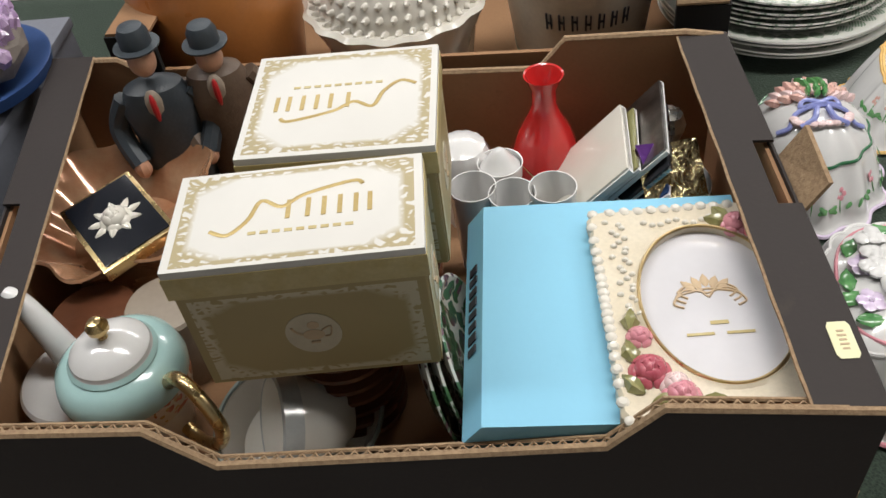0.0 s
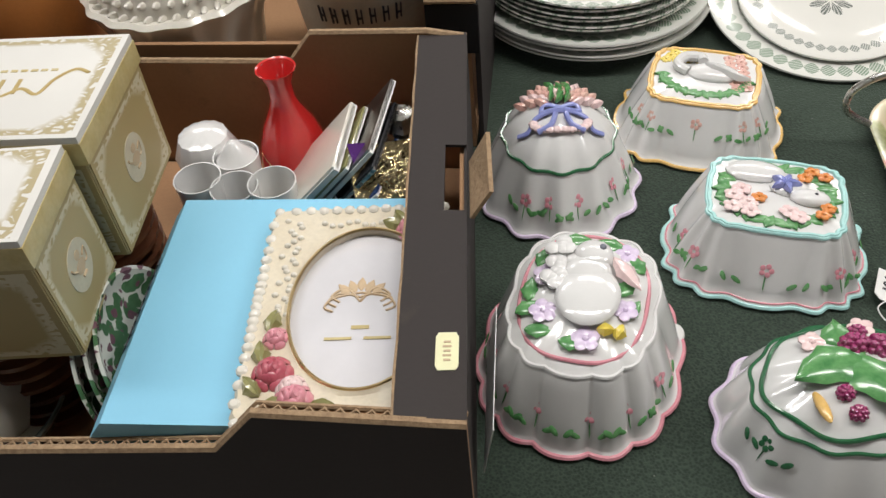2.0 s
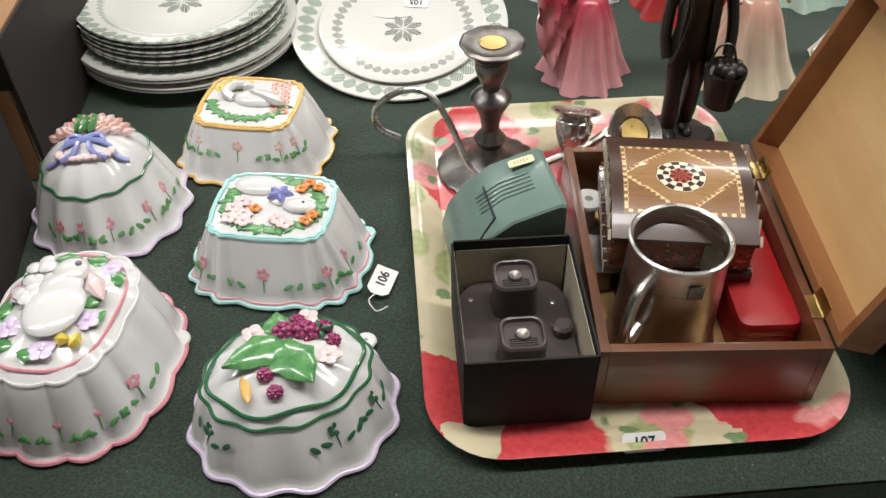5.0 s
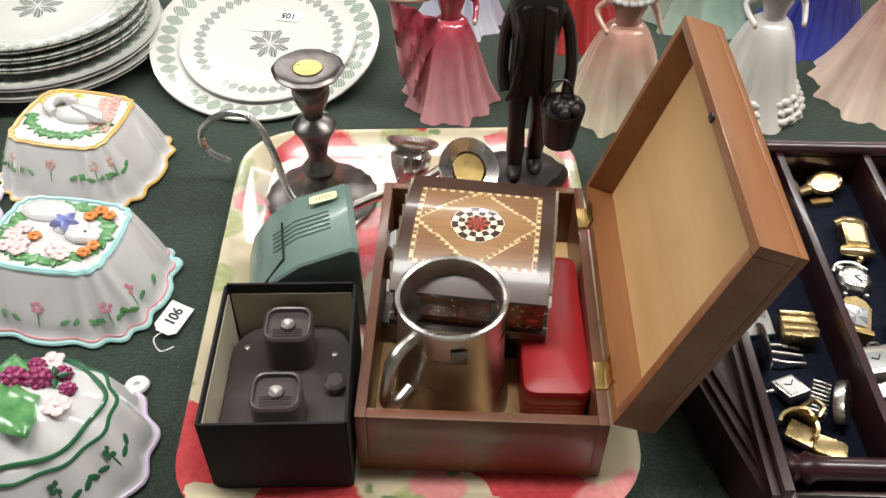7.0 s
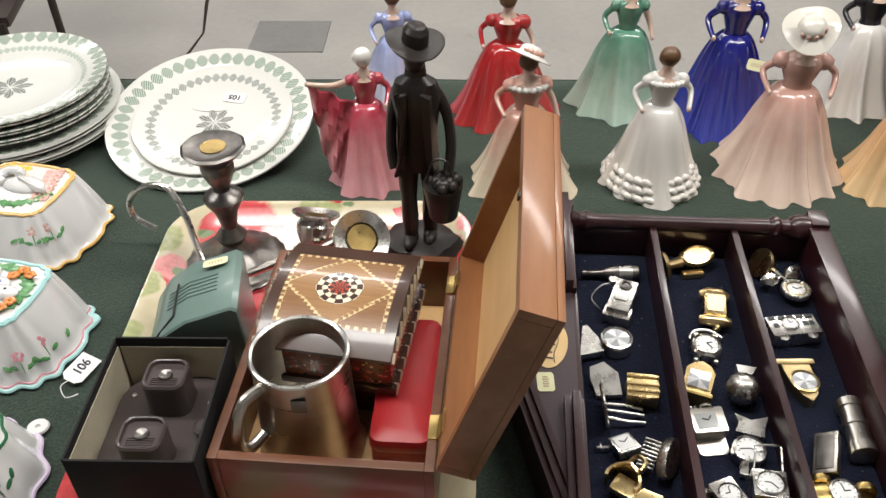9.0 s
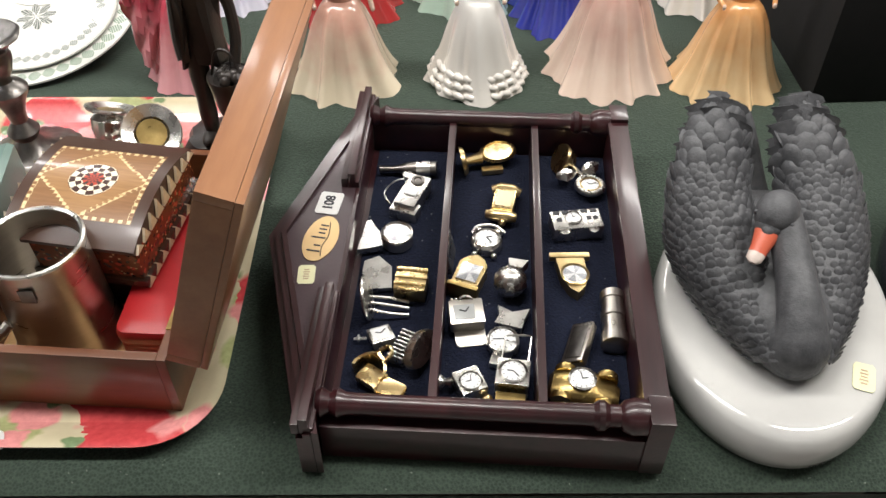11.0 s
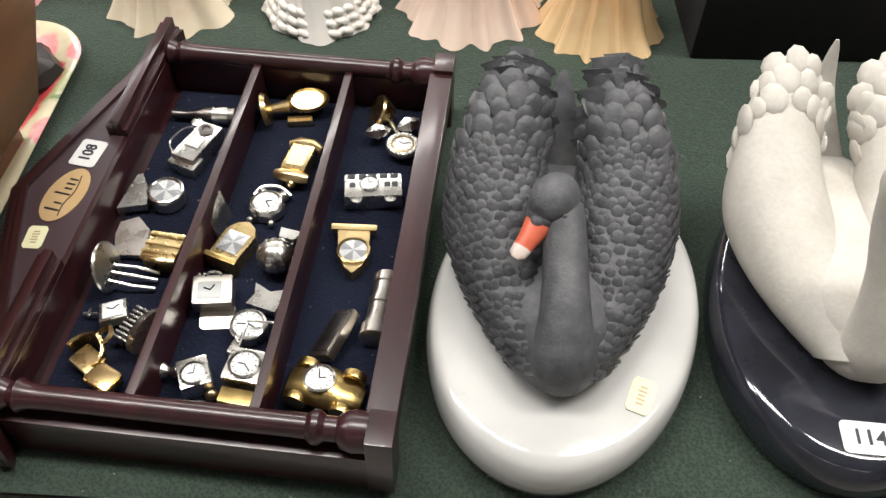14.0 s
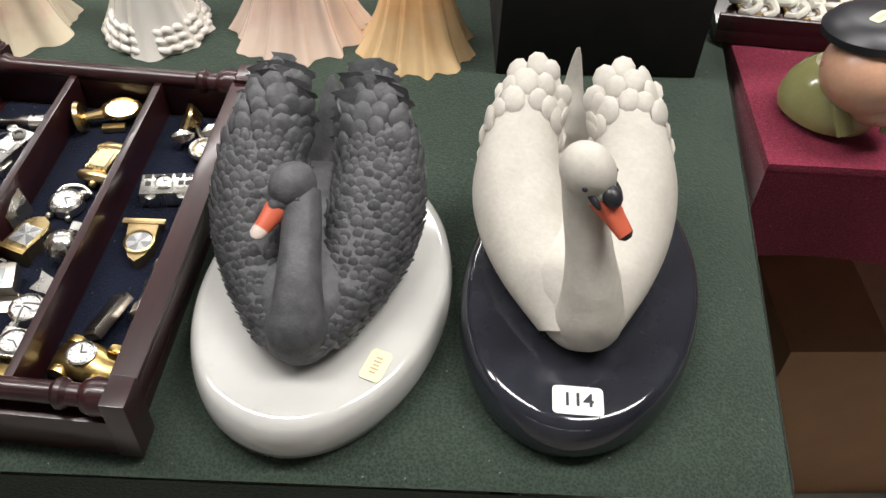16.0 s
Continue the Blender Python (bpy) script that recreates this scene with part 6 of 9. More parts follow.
    ld = part("lid", lathe(B(), [(0.0318, 0.095), (0.0322, 0.098), (0.0305, 0.100), (0.0300, 0.103), (0.025, 0.108), (0.014, 0.113), (0.005, 0.115)], seg=48), M_WHITE, t)
    part("lid_ring", lathe(B(), [(0.0330, 0.0940), (0.0340, 0.0965), (0.0312, 0.0995)], seg=48, cap0=False, cap1=False), M_AQUA, ld)
    part("knob", lathe(B(), [(0.004, 0.114), (0.003, 0.118), (0.008, 0.123), (0.0085, 0.127), (0.005, 0.132), (0.001, 0.133)], seg=24), M_GOLD, ld, "gilt knob")
    part("handle", tube(B(), curve_pts([(0.046, 0, 0.082), (0.064, -0.004, 0.100), (0.086, -0.010, 0.098), (0.100, -0.014, 0.072), (0.086, -0.012, 0.042), (0.060, -0.006, 0.022), (0.040, 0, 0.022)], 40), 0.0055, 12), M_GOLD, t, "gilt loop handle")
    part("spout", tube(B(), curve_pts([(-0.040, 0, 0.040), (-0.062, 0.004, 0.052), (-0.076, 0.006, 0.082), (-0.092, 0.008, 0.110), (-0.104, 0.008, 0.116)], 24), [0.016 - 0.0004 * k for k in range(25)], 14), M_WHITE, t)
    t.scale = (0.98, 0.98, 1.02)
    # cup lying in a bowl with a grey edge
    t = thing("soup_bowl", -0.108, 0.432, 0.004, 0, "cream china bowl with a grey-green edge", "bowl")
    part("bowl_body", lathe(B(), [(0.03, 0.0), (0.05, 0.012), (0.062, 0.034), (0.064, 0.038), (0.061, 0.037), (0.048, 0.014), (0.001, 0.010)], seg=56), M_PORC, t)
    part("edge_line", tube(B(), [(0.0635 * math.cos(a), 0.0635 * math.sin(a), 0.0385) for a in [2 * math.pi * k / 48 for k in range(48)]], 0.002, 6, True), M_GREYGREEN, t)
    t = thing("coffee_cup", -0.098, 0.424, 0.050, 24, "cream china cup with a silver band lying on its side", "cup")
    m = pose(0, 0, 0, 0, -68, 0)
    part("cup_body", lathe(B(), [(0.001, -0.032), (0.017, -0.032), (0.026, -0.022), (0.034, 0.0), (0.036, 0.026), (0.0348, 0.027), (0.033, 0.0), (0.022, -0.024), (0.001, -0.028)], seg=44, m=m), M_PORC, t)
    part("silver_band", lathe(B(), [(0.0358, 0.012), (0.0366, 0.026), (0.0348, 0.0275), (0.0342, 0.012)], seg=44, m=m, cap0=False, cap1=False), M_SILVERBAND, t)
    # ivy plates on edge
    for k in range(3):
        t = new("ivy_plate", mesh_from("ivy_plate", lathe(B(), [(0.001, 0.0), (0.05, 0.0), (0.062, 0.007), (0.064, 0.0085), (0.061, 0.0095), (0.05, 0.003), (0.001, 0.003)], seg=56), M_GREENPLATE))
        t.matrix_basis = pose(-0.002 + 0.010 * k, 0.462 + 0.004 * k, 0.066, 0, 76 - 3 * k, 6)
        tagged(t, "cream plate with dark ivy pattern standing on edge", "plate", "ivy plates")
    # carnival glass dish and cameo compact
    t = thing("ruffled_dish", -0.299, 0.617, 0.004, 0, "amber carnival glass dish with a ruffled rim", "dish")
    part("dish_body", lathe(B(), [(0.030, 0.0), (0.034, 0.02), (0.055, 0.055), (0.080, 0.085), (0.092, 0.098), (0.090, 0.100), (0.076, 0.087), (0.05, 0.058), (0.001, 0.05)], seg=96, wave=lambda a, k: 1 + (0.08 * math.cos(8 * a) if 0.35 < k < 0.8 else 0)), M_CARNIVAL, t)
    t = thing("cameo_compact", -0.290, 0.590, 0.104, 0, "square black compact with a white flower and gilt edge", "compact")
    t.matrix_basis = pose(-0.279, 0.580, 0.114, 4, -6, 43)
    part("case", box(B(), (0, 0, -0.006), (0.068, 0.092, 0.012), bev=0.002), M_GOLD, t)
    part("panel", box(B(), (0, 0, 0.0006), (0.060, 0.084, 0.0016), bev=0.0005), M_BLUEBLACK, t)
    bm = B()
    rose(bm, (0, 0, 0.0015), 0.014)
    for k in range(9):
        leaf(bm, (0.017 * math.cos(k * 0.7), 0.014 * math.sin(k * 0.7), 0.0016), 0.014, 0.0035, math.degrees(k * 0.7), 0.0008, dome=0.001)
    part("cameo_flower", bm, M_PORC, t)
    for x, y, r, h, m, lab in ((-0.286, 0.505, 0.036, 0.075, M_BROWNPOT, "brown glazed round pot with a flat lid"), (-0.226, 0.512, 0.032, 0.080, M_BISCUIT, "greyish round pot with a flat lid"), (-0.292, 0.462, 0.045, 0.052, M_WHITE, "white china saucer dish behind the teapot")):
        t = thing("lidded_pot", x, y, 0.004, 0, lab, "pot")
        part("pot_body", lathe(B(), [(r * 0.8, 0), (r, h * 0.4), (r * 0.98, h - 0.008)], seg=36), m, t)
        part("flat_lid", lathe(B(), [(r * 1.02, h - 0.008), (r * 1.04, h - 0.003), (r * 0.98, h), (r * 0.85, h + 0.001), (0.001, h + 0.001)], seg=36), m, t)
    # two hatted figures as one plain shape
    bm = B()
    for x, y, s, coat, lean in ((-0.030, 0, 1.04, 0, -0.006), (0.030, 0.006, 0.97, 1, 0.006)):
        lathe(bm, [(0.026, 0.0), (0.028, 0.03), (0.031, 0.08), (0.030, 0.12), (0.034, 0.15), (0.026, 0.172), (0.010, 0.18)], (x, y, 0), 24, sx=1.05 * s, sy=0.75, mi=coat)
        ell(bm, (x, y - 0.003, 0.194 * s), (0.0135, 0.0145, 0.018), None, 14, 10, mi=2)
        lathe(bm, [(0.0215, 0.0), (0.022, 0.002), (0.0150, 0.003), (0.0148, 0.014), (0.0115, 0.021), (0.001, 0.023)], (x, y, 0.206 * s), 28, sy=1.05, mi=0)
        for q in (-1, 1):
            tube(bm, curve_pts([(x + q * 0.030, y, 0.162), (x + q * 0.046, y, 0.130), (x + q * 0.034, y - 0.022, 0.098)], 10), 0.0105, 9, mi=coat)
            ell(bm, (x + q * 0.034, y - 0.024, 0.095), (0.009, 0.009, 0.012), None, 8, 6, mi=2)
        ell(bm, (x, y - 0.020, 0.160), (0.009, 0.006, 0.018), None, 10, 7, mi=3)
        ell(bm, (x, y - 0.0245, 0.160), (0.0035, 0.004, 0.016), None, 8, 6, mi=4)
    solo("bowler_hat_ornament", bm, [M_SUIT, M_TWEED, M_SKIN, M_BISCUIT, M_RED], pose(-0.243, 0.712, 0.004, 0, 0, 16) @ Matrix.Scale(0.93, 4), "painted ornament of two plain figures in bowler hats", "figurine")


M_ROSERED = surf("deep_rose_enamel", (0.42, 0.06, 0.10), (0.56, 0.16, 0.19), 0.25, scale=90, fine=400, coat=0.4)
M_POTBAND = blotch("floral_band", (0.70, 0.62, 0.52), [((0.45, 0.10, 0.05), 0.5, 5.0), ((0.5, 0.3, 0.1), 0.35, 8.0)], 24.0, 0.15)
M_GREYGREEN = surf("grey_green_line", (0.28, 0.34, 0.32), None, 0.2, scale=30, fine=300, coat=0.4)
M_SILVERBAND = surf("platinum_band", (0.62, 0.64, 0.62), None, 0.2, 0.25, scale=30, fine=300)
M_BLUEBLACK = surf("blue_black_enamel", (0.012, 0.014, 0.020), None, 0.2, scale=30, fine=300, coat=0.3)
carton()
contents()


# ---- the second carton behind, and its pots ----
def behind():
    t = thing("open_carton", label="second dark cardboard carton behind, full of pottery", category="box")
    x0, x1, y0, y1, h = -0.345, 0.246, 0.790, 1.165, 0.164
    part("front_wall", box(B(), ((x0 + x1) / 2, y0 + 0.003, h / 2 - 0.02), (x1 - x0 - 0.012, 0.005, h - 0.042)), M_CARD, t)
    part("back_wall", box(B(), ((x0 + x1) / 2, y1 - 0.003, h / 2), (x1 - x0 - 0.012, 0.005, h - 0.002)), M_DARKCARD, t)
    for x in (x0, x1):
        part("side_wall", box(B(), (x, (y0 + y1) / 2, h / 2), (0.005, y1 - y0, h)), M_DARKCARD, t)
        s = 1 if x < 0 else -1
        part("ledge", box(B(), (x + s * 0.022, (y0 + y1) / 2, h + 0.0015), (0.044, y1 - y0, 0.003)), M_CARD, t)
        part("corner_post", box(B(), (x + s * 0.022, y0 + 0.0005, h - 0.025), (0.048, 0.006, 0.05)), M_BLACKCARD, t)
    part("torn_edge", tube(B(), [(x1 - 0.046, y0, h + 0.004), (x1, y0, h + 0.004)], 0.0035, 6), M_CARDEDGE, t)
    part("bottom", box(B(), ((x0 + x1) / 2, (y0 + y1) / 2, 0.002), (x1 - x0 - 0.012, y1 - y0 - 0.012, 0.004)), M_CARD, t)
    # ice bucket, its maker's word left as plain bars
    t = thing("ice_bucket", 0.1185, 0.928, 0.004, 0, "cream and mint green tin ice bucket", "bucket", k=(0.936, 0.936, 0.95))
    part("bucket_body", lathe(B(), [(0.066, 0.0), (0.070, 0.02), (0.092, 0.180), (0.094, 0.184), (0.092, 0.187), (0.089, 0.184), (0.068, 0.02), (0.001, 0.015)], seg=64), M_BUCKET, t)
    part("green_lid", lathe(B(), [(0.080, 0.1845), (0.080, 0.190), (0.072, 0.196), (0.001, 0.197)], seg=56), M_MINT, t)
    part("green_foot", lathe(B(), [(0.0762, 0.058), (0.0672, 0.0)], seg=64, cap0=False, cap1=False), M_MINT, t)
    for k in range(7):
        bm = B()
        a = radians(-116 + k * 9.6)
        r = 0.0852
        m = Matrix.Translation((r * math.cos(a), r * math.sin(a), 0.118)) @ Matrix.Rotation(a, 4, "Z") @ Matrix.Rotation(radians(8), 4, "Y")
        box(bm, (0, 0, 0), (0.0012, 0.0022, 0.020), m)
        box(bm, (0, 0.005, 0.0), (0.0012, 0.0016, 0.018), m)
        box(bm, (0, 0.0025, 0.002 * (k % 3 - 1)), (0.0012, 0.005, 0.0022), m)
        part("dark_bar", bm, M_INK, t)
    # basket-weave china
    t = thing("basket_jar", -0.073, 0.896, 0.004, 0, "white glazed basket-weave china jar with a domed top", "jar")
    part("jar_body", lathe(B(), [(0.06, 0), (0.072, 0.04), (0.080, 0.09), (0.094, 0.122), (0.099, 0.130), (0.094, 0.134), (0.085, 0.132)], seg=96, wave=lambda a, k: 1 + 0.02 * math.cos(16 * a)), M_PORC, t)
    bm = B()
    prof = [(0.086, 0.130), (0.083, 0.146), (0.072, 0.172), (0.052, 0.196), (0.026, 0.212), (0.001, 0.216)]
    lathe(bm, prof, seg=48)
    for j in range(9):
        f = j / 9
        r, z = 0.086 - 0.064 * f ** 1.2, 0.134 + 0.080 * math.sin(f * 1.45)
        n = max(8, int(40 * (r / 0.086)))
        for i in range(n):
            a = 2 * math.pi * (i + 0.5 * (j % 2)) / n
            mm = Matrix.Translation((r * math.cos(a), r * math.sin(a), z)) @ Matrix.Rotation(a + 1.1, 4, "Z")
            ell(bm, (0, 0, 0), (0.0036, 0.0078, 0.0040), mm, 7, 5)
    part("woven_cover", bm, M_PORC, t, "raised woven china cover")
    # orange jug with a patterned plate on it
    t = thing("pottery_jar", -0.272, 0.905, 0.004, 0, "large orange-brown pottery jar", "jar")
    part("jar_body", lathe(B(), [(0.07, 0), (0.082, 0.05), (0.092, 0.12), (0.090, 0.17), (0.080, 0.20), (0.078, 0.206), (0.074, 0.206), (0.07, 0.19), (0.001, 0.18)], seg=56), M_JUG, t)
    t = thing("flower_plate", -0.278, 0.902, 0.2105, 0, "cream scalloped plate with small coloured motifs", "plate")
    part("plate_body", lathe(B(), [(0.03, 0.0), (0.055, 0.003), (0.082, 0.012), (0.0835, 0.0135), (0.080, 0.0135), (0.054, 0.006), (0.001, 0.005)], seg=72, wave=lambda a, k: 1 + (0.03 * math.cos(8 * a) if 0.2 < k < 0.75 else 0)), M_PORC, t)
    bm = B()
    for k in range(7):
        a = k * 0.9
        ell(bm, (0.045 * math.cos(a), 0.045 * math.sin(a), 0.0060), (0.008, 0.005, 0.0012), None, 10, 5)
    part("painted_motifs", bm, M_BLUEGREY, t)
    # amethyst on a blue stand, far corner
    t = thing("grey_board_box", -0.60, 0.62, 0.0, 3, "blue-grey board box beside the carton", "box")
    part("body", box(B(), (0, 0, 0.065), (0.36, 0.5, 0.13), bev=0.003), M_BLUEGREY, t)
    part("lid", box(B(), (0, 0, 0.132), (0.366, 0.506, 0.012), bev=0.003), M_BLUEGREY, t)
    t = thing("blue_dish", -0.480, 0.745, 0.138, 0, "dark blue shallow dish under the crystal", "dish")
    part("dish_body", lathe(B(), [(0.05, 0), (0.085, 0.012), (0.088, 0.024), (0.084, 0.024), (0.05, 0.008), (0.001, 0.007)], seg=48), M_BLUEPAPER, t)
    bm = B()
    ell(bm, (0, 0, 0.034), (0.075, 0.062, 0.034), None, 24, 14, wob=0.006, mi=1)
    rnd = random.Random(3)
    for k in range(240):
        a, q = rnd.uniform(0, 6.283), math.sqrt(rnd.random())
        x, y = 0.070 * q * math.cos(a), 0.058 * q * math.sin(a)
        z = 0.036 + 0.034 * math.sqrt(max(0, 1 - q * q))
        d = Vector((x * 6 + rnd.uniform(-0.4, 0.4), y * 6 + rnd.uniform(-0.4, 0.4), 1)).normalized()
        L, w = rnd.uniform(0.010, 0.022), rnd.uniform(0.005, 0.009)
        tube(bm, [Vector((x, y, z)) - d * 0.006, Vector((x, y, z)) + d * L * 0.6, Vector((x, y, z)) + d * L], [w, w, 0.0004], 6)
    ob = solo("amethyst_cluster", bm, [M_AMETHYST, M_ROCK], pose(-0.480, 0.745, 0.146), "purple amethyst crystal cluster on grey rock", "crystal", sharp=5)


M_MINT = surf("mint_green_tin", (0.34, 0.50, 0.44), (0.30, 0.46, 0.41), 0.35, scale=14, fine=200, coat=0.1)
behind()


# ---- porcelain lady figures (plain shapes, one mesh each) ----
def lady(x, y, h, r, rz, label, skirt, bodice, extra=None, folds=11, amp=0.12, train=0.0, side=0.0, hat=None, frill=None, arms=((-1, 0), (1, 0)), hair=None, lean=0.0, seed=0, ruffles=0, stretch=1.0):
    bm = B()
    mats = [skirt, bodice, M_FLESH, hair or M_HAIR, extra or bodice]
    # skirt: rings from the hem to the waist, folds dying out upwards
    rings = []
    hw = h * 0.56
    seg = 168
    for k in range(22):
        f = k / 21
        rad = r * (1 - f) ** 0.70 * (1 - 0.10 * math.sin(math.pi * f)) + r * 0.22 * f + 0.003
        ring = []
        for i in range(seg):
            a = 2 * math.pi * i / seg
            ph = folds * a + seed + 0.9 * math.sin(2 * a + seed) + 1.3 * f
            ridge = 1.0 - 2.0 * abs(math.sin(ph / 2)) ** 1.3
            fine = math.sin(1.9 * folds * a - 1.7 * seed + 2.5 * f + 0.7 * math.sin(3 * a))
            w = 1 + 0.06 * (1 - f) ** 6 + amp * 0.85 * (1 - f) ** 0.55 * ridge + amp * 0.30 * (1 - f) ** 0.8 * fine + 0.04 * math.sin(3 * a + seed)
            q = rad * w
            back = max(0, -math.sin(a)) * train * (1 - f) ** 2
            px = q * math.cos(a) * stretch + side * (1 - f) ** 1.4 * max(0, math.cos(a)) + lean * f
            py = q * math.sin(a) - back
            pz = hw * f
            ring.append((px, py, pz))
        rings.append(ring)
    loft(bm, rings)
    for j in range(ruffles):
        zz = hw * (0.02 + 0.085 * j)
        rr = r * (1.0 - 0.085 * j) * 1.02
        pts = []
        for i in range(96):
            a = 2 * math.pi * i / 96
            q = rr * (1 + 0.035 * math.sin(24 * a + j))
            pts.append((q * math.cos(a), q * math.sin(a), zz + 0.0035 + 0.002 * math.sin(24 * a + j + 1)))
        tube(bm, pts, 0.0045, 7, True, mi=4)
    # bodice, shoulders, neck, head
    wx = lean
    lathe(bm, [(r * 0.22, hw - 0.003), (r * 0.20, hw + h * 0.03), (r * 0.27, hw + h * 0.10), (r * 0.31, hw + h * 0.16), (r * 0.22, hw + h * 0.195)], (wx, 0, 0), 20, sx=1.15, sy=0.8, mi=1)
    lathe(bm, [(r * 0.27, hw + h * 0.165), (r * 0.13, hw + h * 0.215), (r * 0.10, hw + h * 0.25)], (wx, 0, 0), 14, mi=2)
    hz = hw + h * 0.305
    hr = h * 0.062
    ell(bm, (wx, 0, hz), (hr * 0.85, hr * 0.95, hr * 1.1), None, 16, 12, mi=2)
    ell(bm, (wx, -hr * 0.28, hz + hr * 0.25), (hr * 1.0, hr * 0.95, hr * 0.98), None, 14, 9, mi=3, wob=0.0012)
    if hat:
        m = pose(wx, 0.0, hz + hr * 0.55, *hat[1])
        n0 = len(bm.faces)
        lathe(bm, [(hr * 2.3, 0), (hr * 2.4, 0.001), (hr * 1.2, hr * 0.45), (hr * 1.1, hr * 0.9), (hr * 0.7, hr * 1.2), (0.0005, hr * 1.25)], seg=32, m=m, wave=lambda a, k: 1 + (0.06 * math.sin(3 * a) if k < 0.3 else 0), mi=4)
        for i in range(5):
            ell(bm, (hr * 1.1 * math.cos(i * 0.5 - 2.4), hr * 1.1 * math.sin(i * 0.5 - 2.4), hr * 0.6), (0.0035,) * 3, m, 7, 5, mi=1)
    # arms
    for s, kind in arms:
        sh = Vector((wx + s * r * 0.33, 0, hw + h * 0.155))
        if kind == 0:      # hand on the skirt
            pts = [sh, sh + Vector((s * r * 0.26, 0.004, -h * 0.08)), sh + Vector((s * r * 0.16, -r * 0.34, -h * 0.15))]
        elif kind == 1:    # arm held out, holding the skirt
            pts = [sh, sh + Vector((s * r * 0.5, 0, -h * 0.03)), sh + Vector((s * r * 1.1, -0.005, h * 0.005))]
        elif kind == 2:    # raised to the head
            pts = [sh, sh + Vector((s * r * 0.4, 0, h * 0.0)), sh + Vector((s * r * 0.12, -0.004, h * 0.13))]
        else:              # hanging
            pts = [sh, sh + Vector((s * r * 0.18, 0, -h * 0.1)), sh + Vector((s * r * 0.28, -0.01, -h * 0.2))]
        pp = curve_pts(pts, 12)
        tube(bm, pp, [h * 0.024 - h * 0.010 * k / (len(pp) - 1) for k in range(len(pp))], 9, mi=2 if kind else 1)
        ell(bm, pts[-1], (h * 0.014, h * 0.014, h * 0.018), None, 8, 6, mi=2)
        ell(bm, sh, (r * 0.17, r * 0.16, r * 0.15), None, 12, 8, mi=1, wob=0.001)
        if kind == 1:      # the lifted skirt hangs from the hand
            rows = []
            for k in range(9):
                f = k / 8
                top = pts[-1].lerp(Vector((wx + s * r * 0.2, -0.004, hw * 0.95)), f)
                bot = Vector((s * r * (1.25 - 0.5 * f), -r * 0.5 * math.sin(f * 3), hw * (0.42 - 0.4 * f)))
                rows.append([top.lerp(bot, q / 8) + Vector((0, 0.006 * math.sin(q * 1.3 + k * 2.1), 0)) for q in range(9)] + [top.lerp(bot, q / 8) + Vector((0, 0.005 + 0.006 * math.sin(q * 1.3 + k * 2.1), 0)) for q in range(8, -1, -1)])
            loft(bm, rows)
    if frill:
        for k in range(18):
            a = 2 * math.pi * k / 18
            ell(bm, (wx + r * 0.36 * math.cos(a), r * 0.28 * math.sin(a), hw + h * 0.16), (r * 0.08, r * 0.08, r * 0.06), None, 7, 5, mi=4)
    return solo("lady_figurine", bm, mats, pose(x, y, 0.0, 0, 0, rz), label, "figurine", "porcelain lady figurines", sharp=60)


def gown(name, top, hem, scale=26.0, at=0.42):
    """Glazed gown, its colour washing from the waist down to the hem."""
    m, nt, bs = node_mat(name)
    sep = nt.nodes.new("ShaderNodeSeparateXYZ")
    nt.links.new(coords(nt, "Generated"), sep.inputs[0])
    v = coords(nt)
    blur = noise_tex(nt, v, scale, 3.0)
    f = ramp(nt, math_node(nt, "ADD", sep.outputs[2], math_node(nt, "MULTIPLY", math_node(nt, "SUBTRACT", blur, 0.5), 0.5)), at - 0.32, at + 0.14)
    nt.links.new(mix(nt, f, hem, top), bs.inputs["Base Color"])
    bs.inputs["Roughness"].default_value = 0.17
    bs.inputs["Coat Weight"].default_value = 0.5
    bs.inputs["Coat Roughness"].default_value = 0.06
    add_bump(nt, bs, noise_tex(nt, v, 300.0, 2.0), 0.04)
    return m


M_FLESH = surf("porcelain_flesh", (0.72, 0.54, 0.44), (0.68, 0.49, 0.39), 0.2, scale=60, fine=300, bump=0, coat=0.4)
M_ROSE = gown("rose_gown", (0.46, 0.06, 0.09), (0.7, 0.33, 0.35), 26)
M_REDGOWN = gown("red_gown", (0.4, 0.02, 0.02), (0.36, 0.03, 0.03), 26)
M_CREAMGOWN = gown("cream_gown", (0.62, 0.34, 0.26), (0.72, 0.62, 0.46), 40)
M_GREENGOWN = gown("sea_green_gown", (0.1, 0.25, 0.17), (0.4, 0.54, 0.45), 26)
M_WHITEGOWN = gown("white_gown", (0.76, 0.74, 0.7), (0.74, 0.7, 0.64), 26)
M_BLUEGOWN = gown("royal_blue_gown", (0.012, 0.014, 0.16), (0.03, 0.045, 0.32), 26)
M_BLUSHGOWN = gown("blush_gown", (0.58, 0.34, 0.28), (0.72, 0.56, 0.46), 30)
M_PEACHGOWN = gown("peach_gown", (0.66, 0.32, 0.12), (0.78, 0.55, 0.3), 30)
M_LILACGOWN = gown("lilac_gown", (0.34, 0.4, 0.66), (0.68, 0.7, 0.8), 30)


